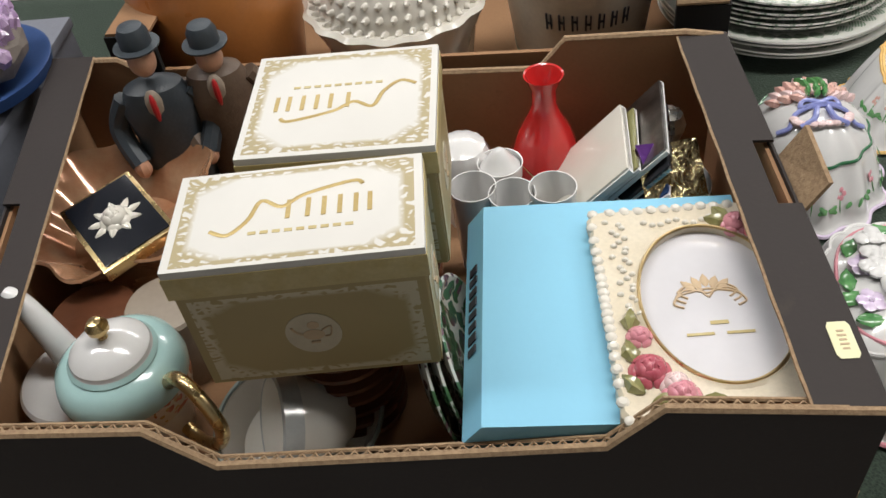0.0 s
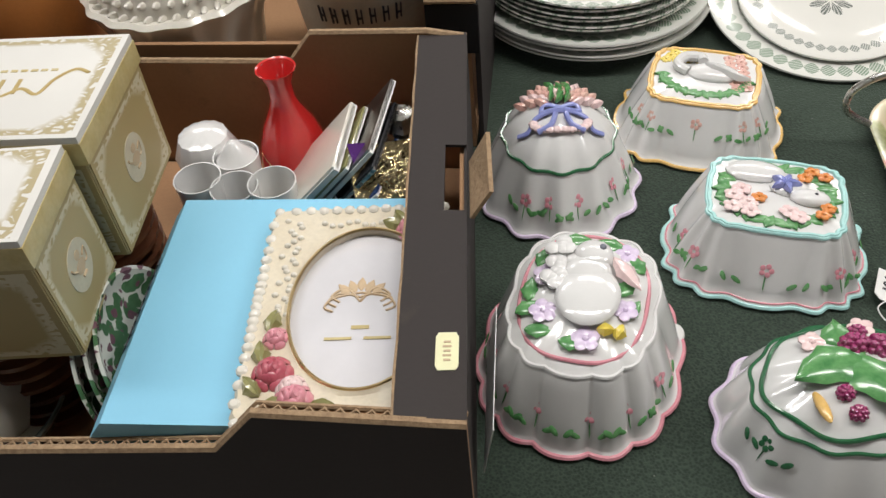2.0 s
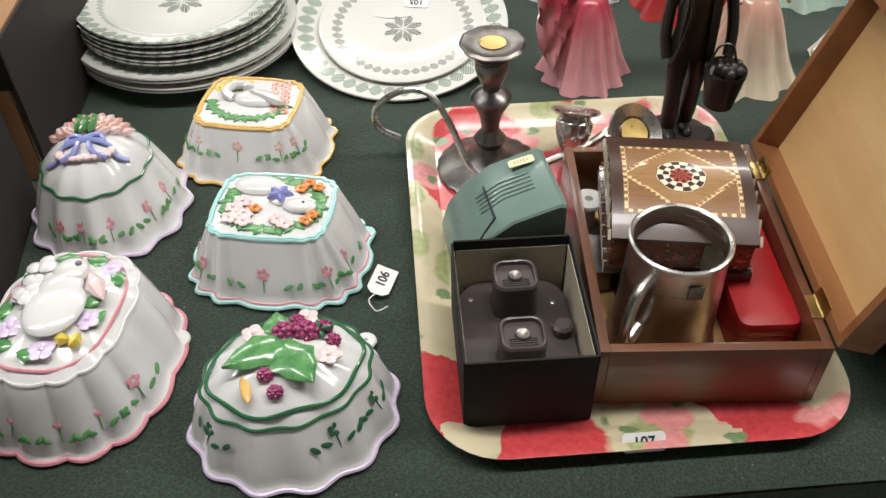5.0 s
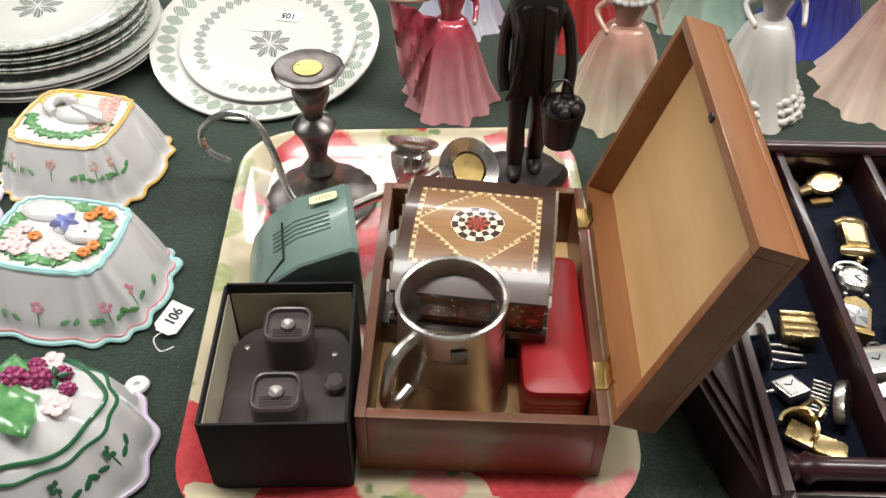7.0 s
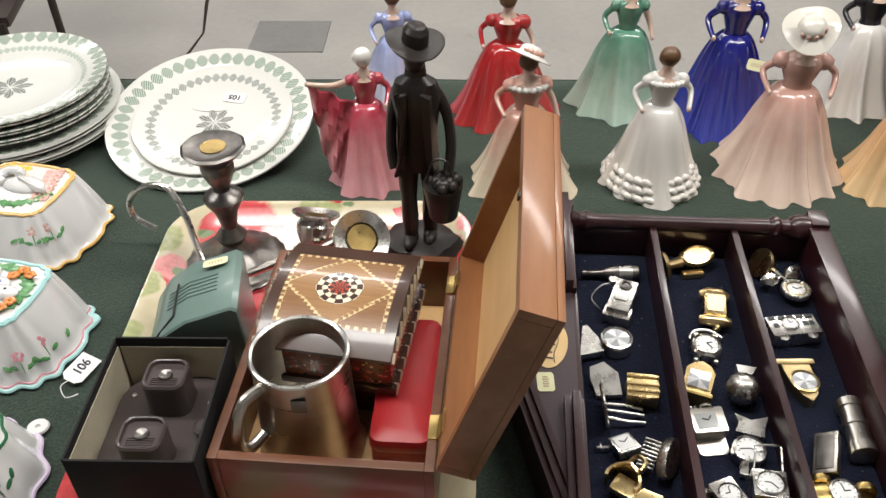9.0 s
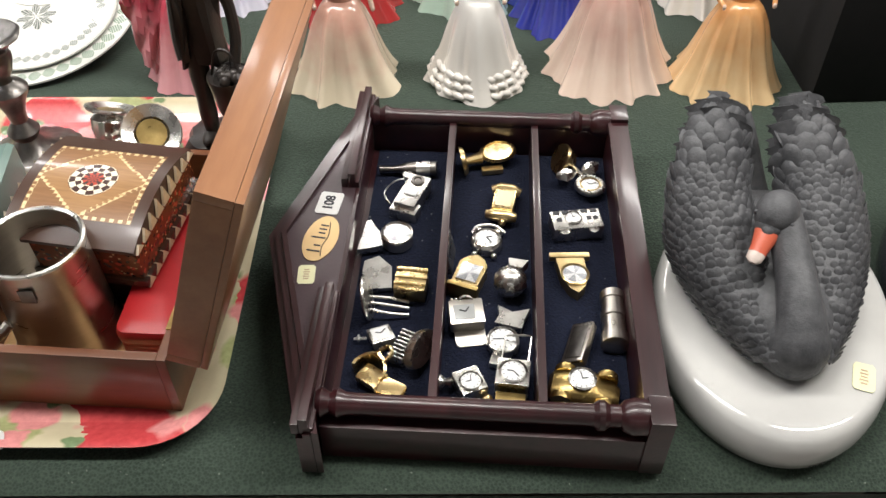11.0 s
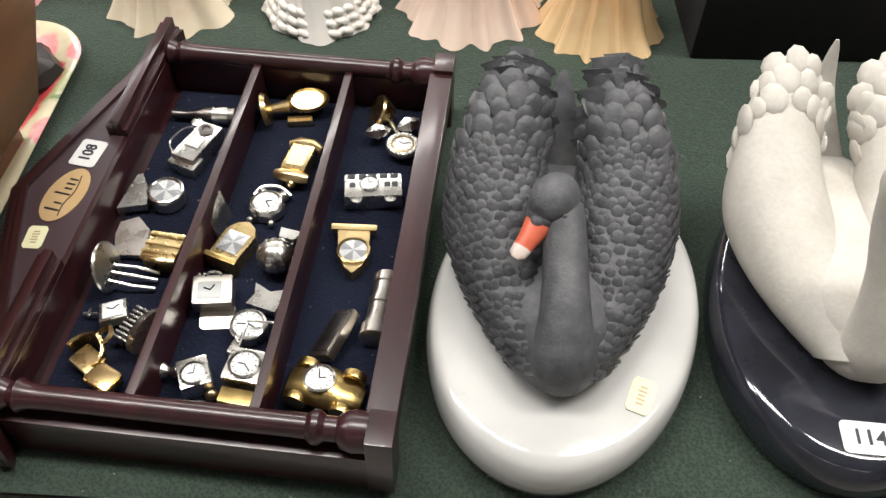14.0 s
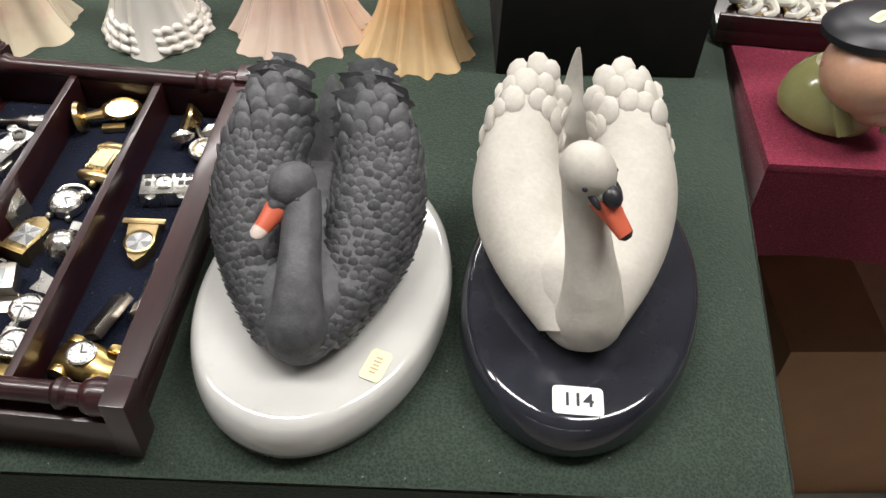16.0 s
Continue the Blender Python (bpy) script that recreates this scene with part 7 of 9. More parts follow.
def figures():
    lady(0.842, 0.944, 0.185, 0.046, 8, "rose pink lady figurine holding out her skirt", M_ROSE, M_ROSE, folds=9, arms=((-1, 1), (1, 0)), hair=M_WHITEGOWN, seed=1)
    lady(0.862, 1.125, 0.175, 0.050, 10, "pale blue and lilac lady figurine", M_LILACGOWN, M_LILACGOWN, M_LEMON, folds=10, seed=2)
    lady(1.013, 1.098, 0.185, 0.060, -8, "deep red lady figurine with wide gown", M_REDGOWN, M_REDGOWN, folds=11, seed=3, arms=((-1, 0), (1, 3)), stretch=1.1)
    lady(1.030, 0.932, 0.185, 0.058, 5, "cream and pink lady figurine with shawl and bonnet", M_CREAMGOWN, M_CREAMGOWN, M_WHITEGOWN, folds=8, amp=0.12, frill=True, hat=(0, (-20, 25, 0)), arms=((-1, 0), (1, 3)), seed=4)
    lady(1.171, 1.120, 0.20, 0.052, 0, "sea green lady figurine with billowing dress", M_GREENGOWN, M_GREENGOWN, folds=7, amp=0.12, arms=((-1, 0), (1, 3)), hair=M_HAIR, seed=5, stretch=1.15)
    lady(1.186, 0.936, 0.190, 0.054, 3, "white lady figurine with ruffled hem and brown hair", M_WHITEGOWN, M_WHITEGOWN, M_WHITEGOWN, folds=8, amp=0.08, ruffles=3, frill=True, seed=6)
    lady(1.300, 1.082, 0.22, 0.060, -5, "royal blue lady figurine in a long gown", M_BLUEGOWN, M_BLUEGOWN, folds=13, seed=7)
    lady(1.345, 0.962, 0.205, 0.068, -8, "blush pink lady figurine with a wide brimmed hat", M_BLUSHGOWN, M_BLUSHGOWN, M_PORC, folds=12, amp=0.11, hat=(0, (35, -10, 0)), train=0.01, seed=8)
    lady(1.490, 1.135, 0.20, 0.058, 0, "white and black lady figurine in a flared dress", M_WHITEGOWN, M_HAND, folds=9, seed=9)
    lady(1.481, 0.932, 0.19, 0.058, 4, "peach lady figurine with gathered drapery", M_PEACHGOWN, M_PEACHGOWN, folds=12, amp=0.1, seed=10, arms=((-1, 0), (1, 0)), hair=M_WHITEGOWN)
    sticker(0.022, 0.014, pose(1.322, 1.043, 0.098, 62, 0, -30))
    # black standing figure with a basket
    bm = B()
    lathe(bm, [(0.052, 0), (0.054, 0.006), (0.046, 0.016), (0.03, 0.02), (0.001, 0.021)], (0, 0, 0), 30, wave=lambda a, k: 1 + 0.07 * math.sin(5 * a + 1) + 0.04 * math.sin(11 * a), sx=0.95, sy=0.75)
    for s, off in ((-1, -0.006), (1, 0.006)):
        pp = curve_pts([(s * 0.011, off, 0.018), (s * 0.012, off, 0.05), (s * 0.013, off * 0.6, 0.09), (s * 0.010, 0, 0.125)], 12)
        tube(bm, pp, [0.0095, 0.0085, 0.009, 0.0105, 0.0105, 0.010, 0.010, 0.011, 0.012, 0.0125, 0.013, 0.0135, 0.0135][:len(pp)], 12)
        ell(bm, (s * 0.012, -0.008 + off, 0.022), (0.009, 0.017, 0.006), None, 12, 8)
    lathe(bm, [(0.017, 0.105), (0.018, 0.12), (0.0155, 0.135), (0.018, 0.16), (0.021, 0.185), (0.017, 0.198), (0.009, 0.204), (0.008, 0.215)], seg=24, sx=1.40, sy=0.85)
    ell(bm, (0, -0.002, 0.223), (0.0125, 0.014, 0.016), None, 16, 12)
    # open coat hanging to the thighs
    for q in (-1, 1):
        rows = []
        for k in range(9):
            f = k / 8
            zc = 0.192 - 0.080 * f
            rows.append([(q * 0.020, 0.010, zc), (q * (0.022 + 0.003 * f), -0.004, zc - 0.002), (q * (0.018 + 0.003 * f), -0.018 - 0.003 * math.sin(3 * f), zc - 0.004), (q * (0.007 + 0.006 * f), -0.019, zc), (q * (0.009 + 0.005 * f), -0.014, zc), (q * 0.017, -0.002, zc)])
        loft(bm, rows)
    m = pose(0, 0.001, 0.232, 6, 8, 20)
    n0 = len(bm.verts)
    lathe(bm, [(0.032, 0.004), (0.033, 0.003), (0.025, -0.002), (0.0150, 0.002), (0.0140, 0.015), (0.010, 0.0195), (0.004, 0.017), (0.0005, 0.0165)], seg=36, m=m, wave=lambda a, k: 1 + (0.04 * math.sin(2 * a) if k < 0.35 else 0))
    bm.verts.ensure_lookup_table()
    mi_ = m.inverted()
    for v in bm.verts[n0:]:
        p = mi_ @ v.co
        v.co = m @ (p + Vector((0, 0, 9.0 * max(0.0, abs(p.x) - 0.012) ** 2 - 4.0 * max(0.0, abs(p.y) - 0.014) ** 2)))
    tube(bm, curve_pts([(-0.022, 0, 0.188), (-0.030, 0.004, 0.16), (-0.032, 0.0, 0.125), (-0.028, -0.006, 0.105)], 12), 0.0065, 10)
    tube(bm, curve_pts([(0.022, 0, 0.188), (0.034, 0.002, 0.165), (0.040, -0.006, 0.135), (0.038, -0.016, 0.112)], 12), 0.0065, 10)
    tube(bm, curve_pts([(-0.02, -0.014, 0.19), (-0.012, -0.018, 0.16), (-0.018, -0.016, 0.12), (-0.024, -0.01, 0.10)], 12), 0.006, 8, flat=0.5)
    lathe(bm, [(0.017, 0), (0.021, 0.022), (0.024, 0.036), (0.0235, 0.038), (0.017, 0.033)], (0.034, -0.032, 0.070), 24)
    for i in range(14):
        ell(bm, (0.034 + 0.015 * math.cos(i * 2.4) * (i % 3) / 2, -0.032 + 0.015 * math.sin(i * 2.4) * (i % 3) / 2, 0.108), (0.0065,) * 3, None, 8, 6)
    tube(bm, curve_pts([(0.014, -0.03, 0.104), (0.022, -0.028, 0.128), (0.038, -0.028, 0.128), (0.047, -0.03, 0.104)], 14), 0.0015, 6)
    solo("standing_figure", bm, M_BRONZE, pose(0.912, 0.792, 0.004, 0, 0, -6) @ Matrix.Diagonal((0.86, 0.95, 1.06, 1)), "black cast figure in a brimmed hat carrying a basket", "figurine")
    # dark carved piece at the end of the row
    bm = B()
    lathe(bm, [(0.05, 0), (0.052, 0.02), (0.040, 0.05), (0.044, 0.10), (0.030, 0.15), (0.018, 0.19), (0.001, 0.2)], seg=40, wave=lambda a, k: 1 + 0.09 * math.sin(5 * a + 6 * k) + 0.05 * math.sin(9 * a - 9 * k))
    solo("carved_ornament", bm, M_EBONY, pose(1.628, 0.965, 0.0), "dark brown glossy carved ornament behind the figurines", "ornament")


figures()


# ---- the miniature clock display, lying on its back ----
CX, CY, CR = 1.1950, 0.5965, -2.7
CADDY = pose(CX, CY, 0.0, 0, 0, CR)


def caddy():
    t = thing("display_case", label="dark mahogany display case lined in navy, lying flat", category="case")
    t.matrix_basis = CADDY
    part("back_panel", box(B(), (-0.004, 0, 0.006), (0.252, 0.362, 0.012)), M_MAHOG, t)
    part("lining", box(B(), (-0.006, 0, 0.0128), (0.236, 0.345, 0.0016)), M_NAVY, t, "navy blue velvet lining")
    for s in (-1, 1):
        part("wall", box(B(), (-0.004, s * 0.1785, 0.027), (0.252, 0.007, 0.054), bev=0.001), M_MAHOG, t)
        # half column with rings
        pr = [(0.010, -0.132), (0.0125, -0.128), (0.0085, -0.122), (0.0125, -0.116), (0.0095, -0.110), (0.0088, -0.10), (0.0090, 0.06), (0.0092, 0.074), (0.0125, 0.078), (0.0125, 0.082), (0.0092, 0.086), (0.0092, 0.094), (0.013, 0.097), (0.0155, 0.104), (0.0145, 0.114), (0.011, 0.117)]
        m = Matrix.Translation((0, s * 0.180, 0.053)) @ Matrix.Rotation(radians(90), 4, "Y")
        part("column", lathe(B(), [(r * 0.92, x) for r, x in pr], seg=28, m=m), M_MAHOG, t, "turned half column")
        cap = B()
        box(cap, (0.1225, s * 0.182, 0.033), (0.018, 0.026, 0.066), bev=0.0015)
        part("corner_block", cap, M_MAHOG, t)
        part("wall_slab", box(B(), (-0.004, s * 0.1875, 0.02), (0.252, 0.011, 0.04), bev=0.001), M_MAHOG, t)
    part("wall", box(B(), (0.1165, 0, 0.030), (0.008, 0.350, 0.052), bev=0.001), M_MAHOG, t)
    bm = B()
    box(bm, (0.121, 0, 0.059), (0.020, 0.346, 0.006), bev=0.0016)
    box(bm, (0.1265, 0, 0.046), (0.009, 0.346, 0.020), bev=0.0016)
    part("base_moulding", bm, M_MAHOG, t)
    for x in (-0.046, 0.0375):
        part("divider", box(B(), (x, 0, 0.032), (0.0068, 0.350, 0.042), bev=0.0008), M_MAHOG, t)
    part("wall", box(B(), (-0.1335, 0, 0.026), (0.007, 0.350, 0.048), bev=0.001), M_MAHOG, t)
    # raised mouldings on the gable side, open between
    for y0, y1 in ((0.068, 0.212), (-0.206, -0.07)):
        bm = B()
        box(bm, (-0.1375, (y0 + y1) / 2, 0.0575), (0.007, y1 - y0, 0.019), bev=0.001)
        box(bm, (-0.1445, (y0 + y1) / 2, 0.0545), (0.006, y1 - y0, 0.012), bev=0.001)
        box(bm, (-0.133, (y0 + y1) / 2, 0.052), (0.005, y1 - y0, 0.010), bev=0.001)
        part("frieze", bm, M_MAHOG, t)
    # gable panel and its stepped roof mouldings
    tri = [(-0.134, 0.185), (-0.189, 0.002), (-0.134, -0.19)]
    part("gable_panel", prism(B(), tri, 0.02, 0.0505), M_GABLE, t, "flat purple-brown gable panel")
    for s, y1 in ((1, 0.212), (-1, -0.208)):
        bm = B()
        for k, (o, zz, ww) in enumerate(((0.0, 0.054, 0.005), (0.0055, 0.0505, 0.006), (0.011, 0.046, 0.006))):
            a, b = Vector((-0.188 - o, 0.002, 0)), Vector((-0.127 - o, y1, 0))
            pts = [(a.x, a.y), (b.x, b.y), (b.x - ww, b.y), (a.x - ww, a.y)]
            prism(bm, pts if s > 0 else pts[::-1], 0.0, zz)
        part("roof_moulding", bm, M_MAHOG, t)
    pl = part("name_plate", lathe(B(), [(0.001, 0.0), (0.029, 0.0), (0.029, 0.0006), (0.001, 0.0008)], (0, 0, 0), 40, sx=0.52, sy=1.0), M_BRASSPLATE, t, "oval brass plate", at=pose(-0.1565, -0.003, 0.0508, 0, 0, -8))
    bm = B()
    for i, (y, l) in enumerate(((-0.017, 0.012), (-0.010, 0.006), (0.0, 0.013), (0.006, 0.006), (0.011, 0.007), (0.016, 0.007))):
        box(bm, (0.001 - l / 4, y, 0.0010), (l, 0.0016, 0.0004))
    tube(bm, curve_pts([(0.006, -0.022, 0.001), (0.004, -0.010, 0.001), (0.006, 0.004, 0.001), (0.003, 0.021, 0.001)], 14), 0.0004, 5)
    part("lettering", bm, M_HAND, pl)
    lot_label("108", 0.030, 0.022, CADDY @ pose(-0.1555, 0.044, 0.0508, 0, 0, 84), "white lot label with 108 on the case", 0.013)
    sticker(0.022, 0.015, CADDY @ pose(-0.162, -0.048, 0.0508, 0, 0, 94))


M_GABLE = surf("gable_veneer", (0.06, 0.036, 0.042), (0.05, 0.03, 0.036), 0.4, scale=20, fine=300, coat=0.2)
M_BRASSPLATE = surf("satin_brass", (0.70, 0.50, 0.26), (0.64, 0.44, 0.21), 0.42, 0.5, scale=30, fine=400, bump=0.03)
G_CLOCK = "miniature novelty clocks"


def clock(name, x, y, z, rz, label, rx=0.0, ry=0.0):
    t = thing(name, label=label, category="clock", group=G_CLOCK)
    t.matrix_basis = CADDY @ pose(x + (0.004 if x > -0.05 else 0.0), y, z + 0.0136, rx, ry, rz)
    return t


def dial(t, c, r, m=None, ring=None, a1=40, a2=160, fan=False):
    """A bezel, a white dial and two thin dark pointers, facing local z of m."""
    m = (m or Matrix()) @ Matrix.Translation(c)
    b = part("bezel", lathe(B(), [(r * 1.0, -0.002), (r * 1.18, -0.001), (r * 1.2, 0.0008), (r * 1.05, 0.0016), (r * 0.98, 0.0008)], seg=28, m=m, cap0=False, cap1=False), ring or M_SILVER, t)
    part("dial", lathe(B(), [(r, -0.001), (r, 0.0004), (0.0003, 0.0006)], seg=28, m=m), M_SUNRAY if fan else M_DIAL, b, "round clock dial")
    bm = B()
    for a, l in ((a1, r * 0.75), (a2, r * 0.5)):
        v = Vector((math.cos(radians(a)), math.sin(radians(a)), 0))
        tube(bm, [m @ Vector((0, 0, 0.0009)), m @ (v * l + Vector((0, 0, 0.0009)))], r * 0.05, 5)
    for k in range(12):
        a = k * math.pi / 6
        tube(bm, [m @ Vector((r * 0.76 * math.cos(a), r * 0.76 * math.sin(a), 0.0007)), m @ Vector((r * 0.9 * math.cos(a), r * 0.9 * math.sin(a), 0.0007))], r * 0.03, 4)
    if not fan:
        part("pointers", bm, M_HAND, b)
    else:
        bm.free()


def sunray():
    m, nt, bs = node_mat("sunray_dial")
    s = nt.nodes.new("ShaderNodeSeparateXYZ")
    nt.links.new(coords(nt, "Generated"), s.inputs[0])
    a = math_node(nt, "ARCTAN2", math_node(nt, "SUBTRACT", s.outputs[1], 0.5), math_node(nt, "SUBTRACT", s.outputs[0], 0.5))
    f = math_node(nt, "GREATER_THAN", math_node(nt, "SINE", math_node(nt, "MULTIPLY", a, 4.0)), 0.0)
    nt.links.new(mix(nt, f, (0.45, 0.46, 0.48), (0.85, 0.86, 0.86)), bs.inputs["Base Color"])
    bs.inputs["Metallic"].default_value, bs.inputs["Roughness"].default_value = 0.8, 0.25
    return m


M_SUNRAY = sunray()


def clocks():
    # left bay
    t = clock("bottle_clock", -0.088, 0.134, 0.0075, 4, "silver miniature champagne bottle lying in the case")
    m = Matrix.Rotation(radians(90), 4, "Y")
    part("bottle", lathe(B(), [(0.003, -0.032), (0.0038, -0.031), (0.0034, -0.026), (0.003, -0.020), (0.004, -0.012), (0.0072, -0.002), (0.0078, 0.01), (0.0078, 0.026), (0.006, 0.027)], seg=24, m=m), M_OLDSILVER, t)
    part("label_band", lathe(B(), [(0.0080, 0.006), (0.0081, 0.020)], seg=24, m=m, cap0=False, cap1=False), M_SILVER, t)
    t = clock("telephone_clock", -0.082, 0.090, 0.0, -18, "silver miniature candlestick telephone clock with a wire", rx=0)
    part("body", box(B(), (0, 0, 0.009), (0.022, 0.046, 0.018), bev=0.0015), M_SILVER, t)
    part("plinth", box(B(), (0, -0.020, 0.006), (0.027, 0.016, 0.012), bev=0.0015), M_SILVER, t)
    part("dial_ring", lathe(B(), [(0.0065, 0.018), (0.0068, 0.0195), (0.004, 0.02), (0.003, 0.0188)], (0, 0.014, 0), 24, wave=lambda a, k: 1 + 0.05 * math.cos(10 * a)), M_OLDSILVER, t)
    bm = B()
    box(bm, (0, -0.003, 0.0186), (0.013, 0.012, 0.0012), bev=0.0004)
    part("face", bm, M_DIAL, t)
    part("wire", tube(B(), curve_pts([(-0.012, 0.018, 0.014), (-0.024, 0.012, 0.012), (-0.03, -0.002, 0.006), (-0.02, -0.012, 0.003), (-0.013, -0.018, 0.006)], 24), 0.0007, 6), M_SILVER, t)
    part("earpiece", lathe(B(), [(0.002, -0.004), (0.004, 0), (0.005, 0.006), (0.003, 0.007)], (-0.014, 0.020, 0.012), 14), M_SILVER, t)
    t = clock("gramophone_clock", -0.104, 0.030, 0.0, 8, "silver miniature fan-shaped clock with a round dial")
    part("fan", prism(B(), [(-0.026, -0.016), (-0.002, -0.012), (-0.004, 0.006), (-0.012, 0.024), (-0.016, 0.022)], 0.004, 0.011), M_SILVER, t)
    part("drum", lathe(B(), [(0.013, 0), (0.0145, 0.002), (0.0145, 0.012), (0.013, 0.014), (0.001, 0.014)], (0.012, 0, 0), 32), M_SILVER, t)
    dial(t, (0.012, 0, 0.0145), 0.0125, fan=True)
    t = clock("card_clock", -0.106, -0.016, 0.004, 12, "plain silver miniature playing-card shaped clock", rx=6)
    part("plate", prism(B(), [(-0.012, -0.016), (0.011, -0.018), (0.014, 0.006), (0.004, 0.02), (-0.010, 0.016), (-0.013, 0.004)], 0, 0.005), M_SILVER, t)
    t = clock("chest_clock", -0.074, -0.028, 0.0, -4, "shiny gold miniature treasure chest clock")
    bm = B()
    box(bm, (0, 0, 0.009), (0.028, 0.026, 0.018), bev=0.0015)
    part("chest", bm, M_GOLD, t)
    for y in (-0.008, 0.0, 0.009):
        part("strap", box(B(), (0, y, 0.0184), (0.0285, 0.003, 0.0016), bev=0.0004), M_GOLD, t)
    part("lid_rim", tube(B(), curve_pts([(-0.013, -0.013, 0.016), (0, -0.0155, 0.018), (0.013, -0.013, 0.016)], 10), 0.0022, 7), M_GOLD, t)
    t = clock("stand_clock", -0.100, -0.054, 0.0, 4, "silver miniature mirror on a stand lying on its side")
    part("disc", lathe(B(), [(0.001, -0.0015), (0.019, -0.0015), (0.020, 0), (0.019, 0.0015), (0.001, 0.0015)], seg=32, m=pose(-0.010, 0, 0.018, 0, 78, 0)), M_SILVER, t)
    for y in (-0.008, 0.0, 0.007):
        part("leg", tube(B(), [(-0.008, y, 0.012), (0.010, y * 1.2, 0.008), (0.026, y, 0.004)], 0.0014, 7), M_SILVER, t)
    t = clock("square_clock", -0.094, -0.090, 0.004, 24, "silver miniature square clock with a cross finial", rx=-14)
    part("body", box(B(), (0, 0, 0.004), (0.020, 0.022, 0.007), bev=0.001), M_SILVER, t)
    part("face", box(B(), (0, 0, 0.0078), (0.015, 0.017, 0.0006)), M_DIAL, t)
    part("pointers", tube(B(), [(-0.004, 0.003, 0.0084), (0, 0, 0.0084), (0.005, 0.004, 0.0084)], 0.0005, 5), M_HAND, t)
    bm = B()
    tube(bm, [(-0.012, 0.004, 0.004), (-0.022, 0.008, 0.004)], 0.0012, 6)
    tube(bm, [(-0.019, 0.004, 0.004), (-0.017, 0.011, 0.004)], 0.0012, 6)
    part("finial", bm, M_SILVER, t)
    t = clock("accordion_clock", -0.068, -0.102, 0.0, -22, "silver miniature oval clock with ribbed side")
    part("oval", lathe(B(), [(0.001, -0.004), (0.020, -0.004), (0.021, 0.0), (0.020, 0.004), (0.001, 0.004)], seg=32, sx=0.55, m=pose(0.008, 0, 0.014, 0, 62, 0) @ pose(0, 0, 0, 0, 0, 0)), M_SILVER, t)
    bm = B()
    for k in range(8):
        box(bm, (-0.008, -0.014 + k * 0.0038, 0.007 + 0.0004 * k), (0.014, 0.0016, 0.010), bev=0.0004)
    part("ribs", bm, M_SILVER, t)
    t = clock("armchair_clock", -0.100, -0.128, 0.0, -32, "gold miniature armchair shaped clock", )
    bm = B()
    rows = []
    for k in range(11):
        a = radians(-20 + 22 * k)
        rows.append([(0.014 * math.cos(a), 0.013 * math.sin(a), 0.002), (0.015 * math.cos(a), 0.014 * math.sin(a), 0.022 - 0.006 * abs(math.cos(a))), (0.0125 * math.cos(a), 0.0115 * math.sin(a), 0.022 - 0.006 * abs(math.cos(a))), (0.012 * math.cos(a), 0.011 * math.sin(a), 0.002)])
    loft(bm, rows)
    part("back", bm, M_GOLD, t)
    part("cushion", box(B(), (0.004, -0.002, 0.008), (0.022, 0.018, 0.007), bev=0.003), M_GOLD, t)
    part("scroll", tube(B(), curve_pts([(-0.004, 0.014, 0.016), (0.002, 0.022, 0.022), (0.010, 0.018, 0.024), (0.010, 0.010, 0.022)], 14), 0.002, 7), M_GOLD, t)
    t = clock("pouffe_clock", -0.081, -0.146, 0.0, -25, "gold miniature footstool shaped clock")
    part("seat", box(B(), (0, 0, 0.009), (0.022, 0.017, 0.012), bev=0.004), M_GOLD, t)
    for x in (-0.008, 0.008):
        for y in (-0.005, 0.005):
            part("foot", cyl(B(), (x, y, 0), (x, y, 0.005), 0.0015, 0.002, 8), M_GOLD, t)
    part("piping", tube(B(), [(x, y, 0.0125) for x, y in round_rect(0.0225, 0.0175, 0.004, 3)], 0.0007, 5, True), M_GOLD, t)
    # middle bay
    t = clock("mirror_clock", -0.014, 0.150, 0.0, 12, "gold miniature cheval mirror clock lying down")
    part("foot", lathe(B(), [(0.001, -0.001), (0.016, -0.001), (0.014, 0.003), (0.004, 0.005)], seg=28, m=pose(-0.026, -0.004, 0.014, 0, 80, 0)), M_GOLD, t)
    part("stem", tube(B(), [(-0.024, -0.002, 0.012), (-0.006, 0.002, 0.012)], [0.004, 0.006], 10), M_PALEGOLD, t)
    part("frame", lathe(B(), [(0.017, -0.003), (0.020, 0.0), (0.017, 0.003), (0.015, 0.001), (0.0005, 0.0015)], seg=36, sx=1.0, sy=0.62, m=pose(0.012, 0.004, 0.016, 24, 0, 6)), M_GOLD, t)
    part("support", box(B(), (0.004, -0.010, 0.004), (0.022, 0.008, 0.006), bev=0.001), M_PALEGOLD, t)
    t = clock("carriage_clock", 0.004, 0.084, 0.0, -8, "gold miniature carriage clock lying on its back")
    part("body", box(B(), (0, 0, 0.008), (0.021, 0.030, 0.016), bev=0.0015), M_GOLD, t)
    for y in (-0.018, 0.018):
        part("cap", tube(B(), [(-0.014, y, 0.009), (-0.006, y * 1.1, 0.011), (0.006, y * 1.1, 0.011), (0.014, y, 0.009)], [0.0045, 0.006, 0.006, 0.0045], 10), M_PALEGOLD, t)
    part("face", box(B(), (0, 0, 0.0163), (0.015, 0.022, 0.0006)), M_DIALGOLD, t)
    part("knob", ell(B(), (0.002, -0.026, 0.008), (0.004, 0.004, 0.004)), M_PALEGOLD, t)
    t = clock("alarm_clock", -0.012, 0.032, 0.0, -6, "silver miniature twin-bell alarm clock")
    part("drum", lathe(B(), [(0.012, 0), (0.0148, 0.002), (0.0148, 0.010), (0.013, 0.012), (0.001, 0.012)], seg=32), M_SILVER, t)
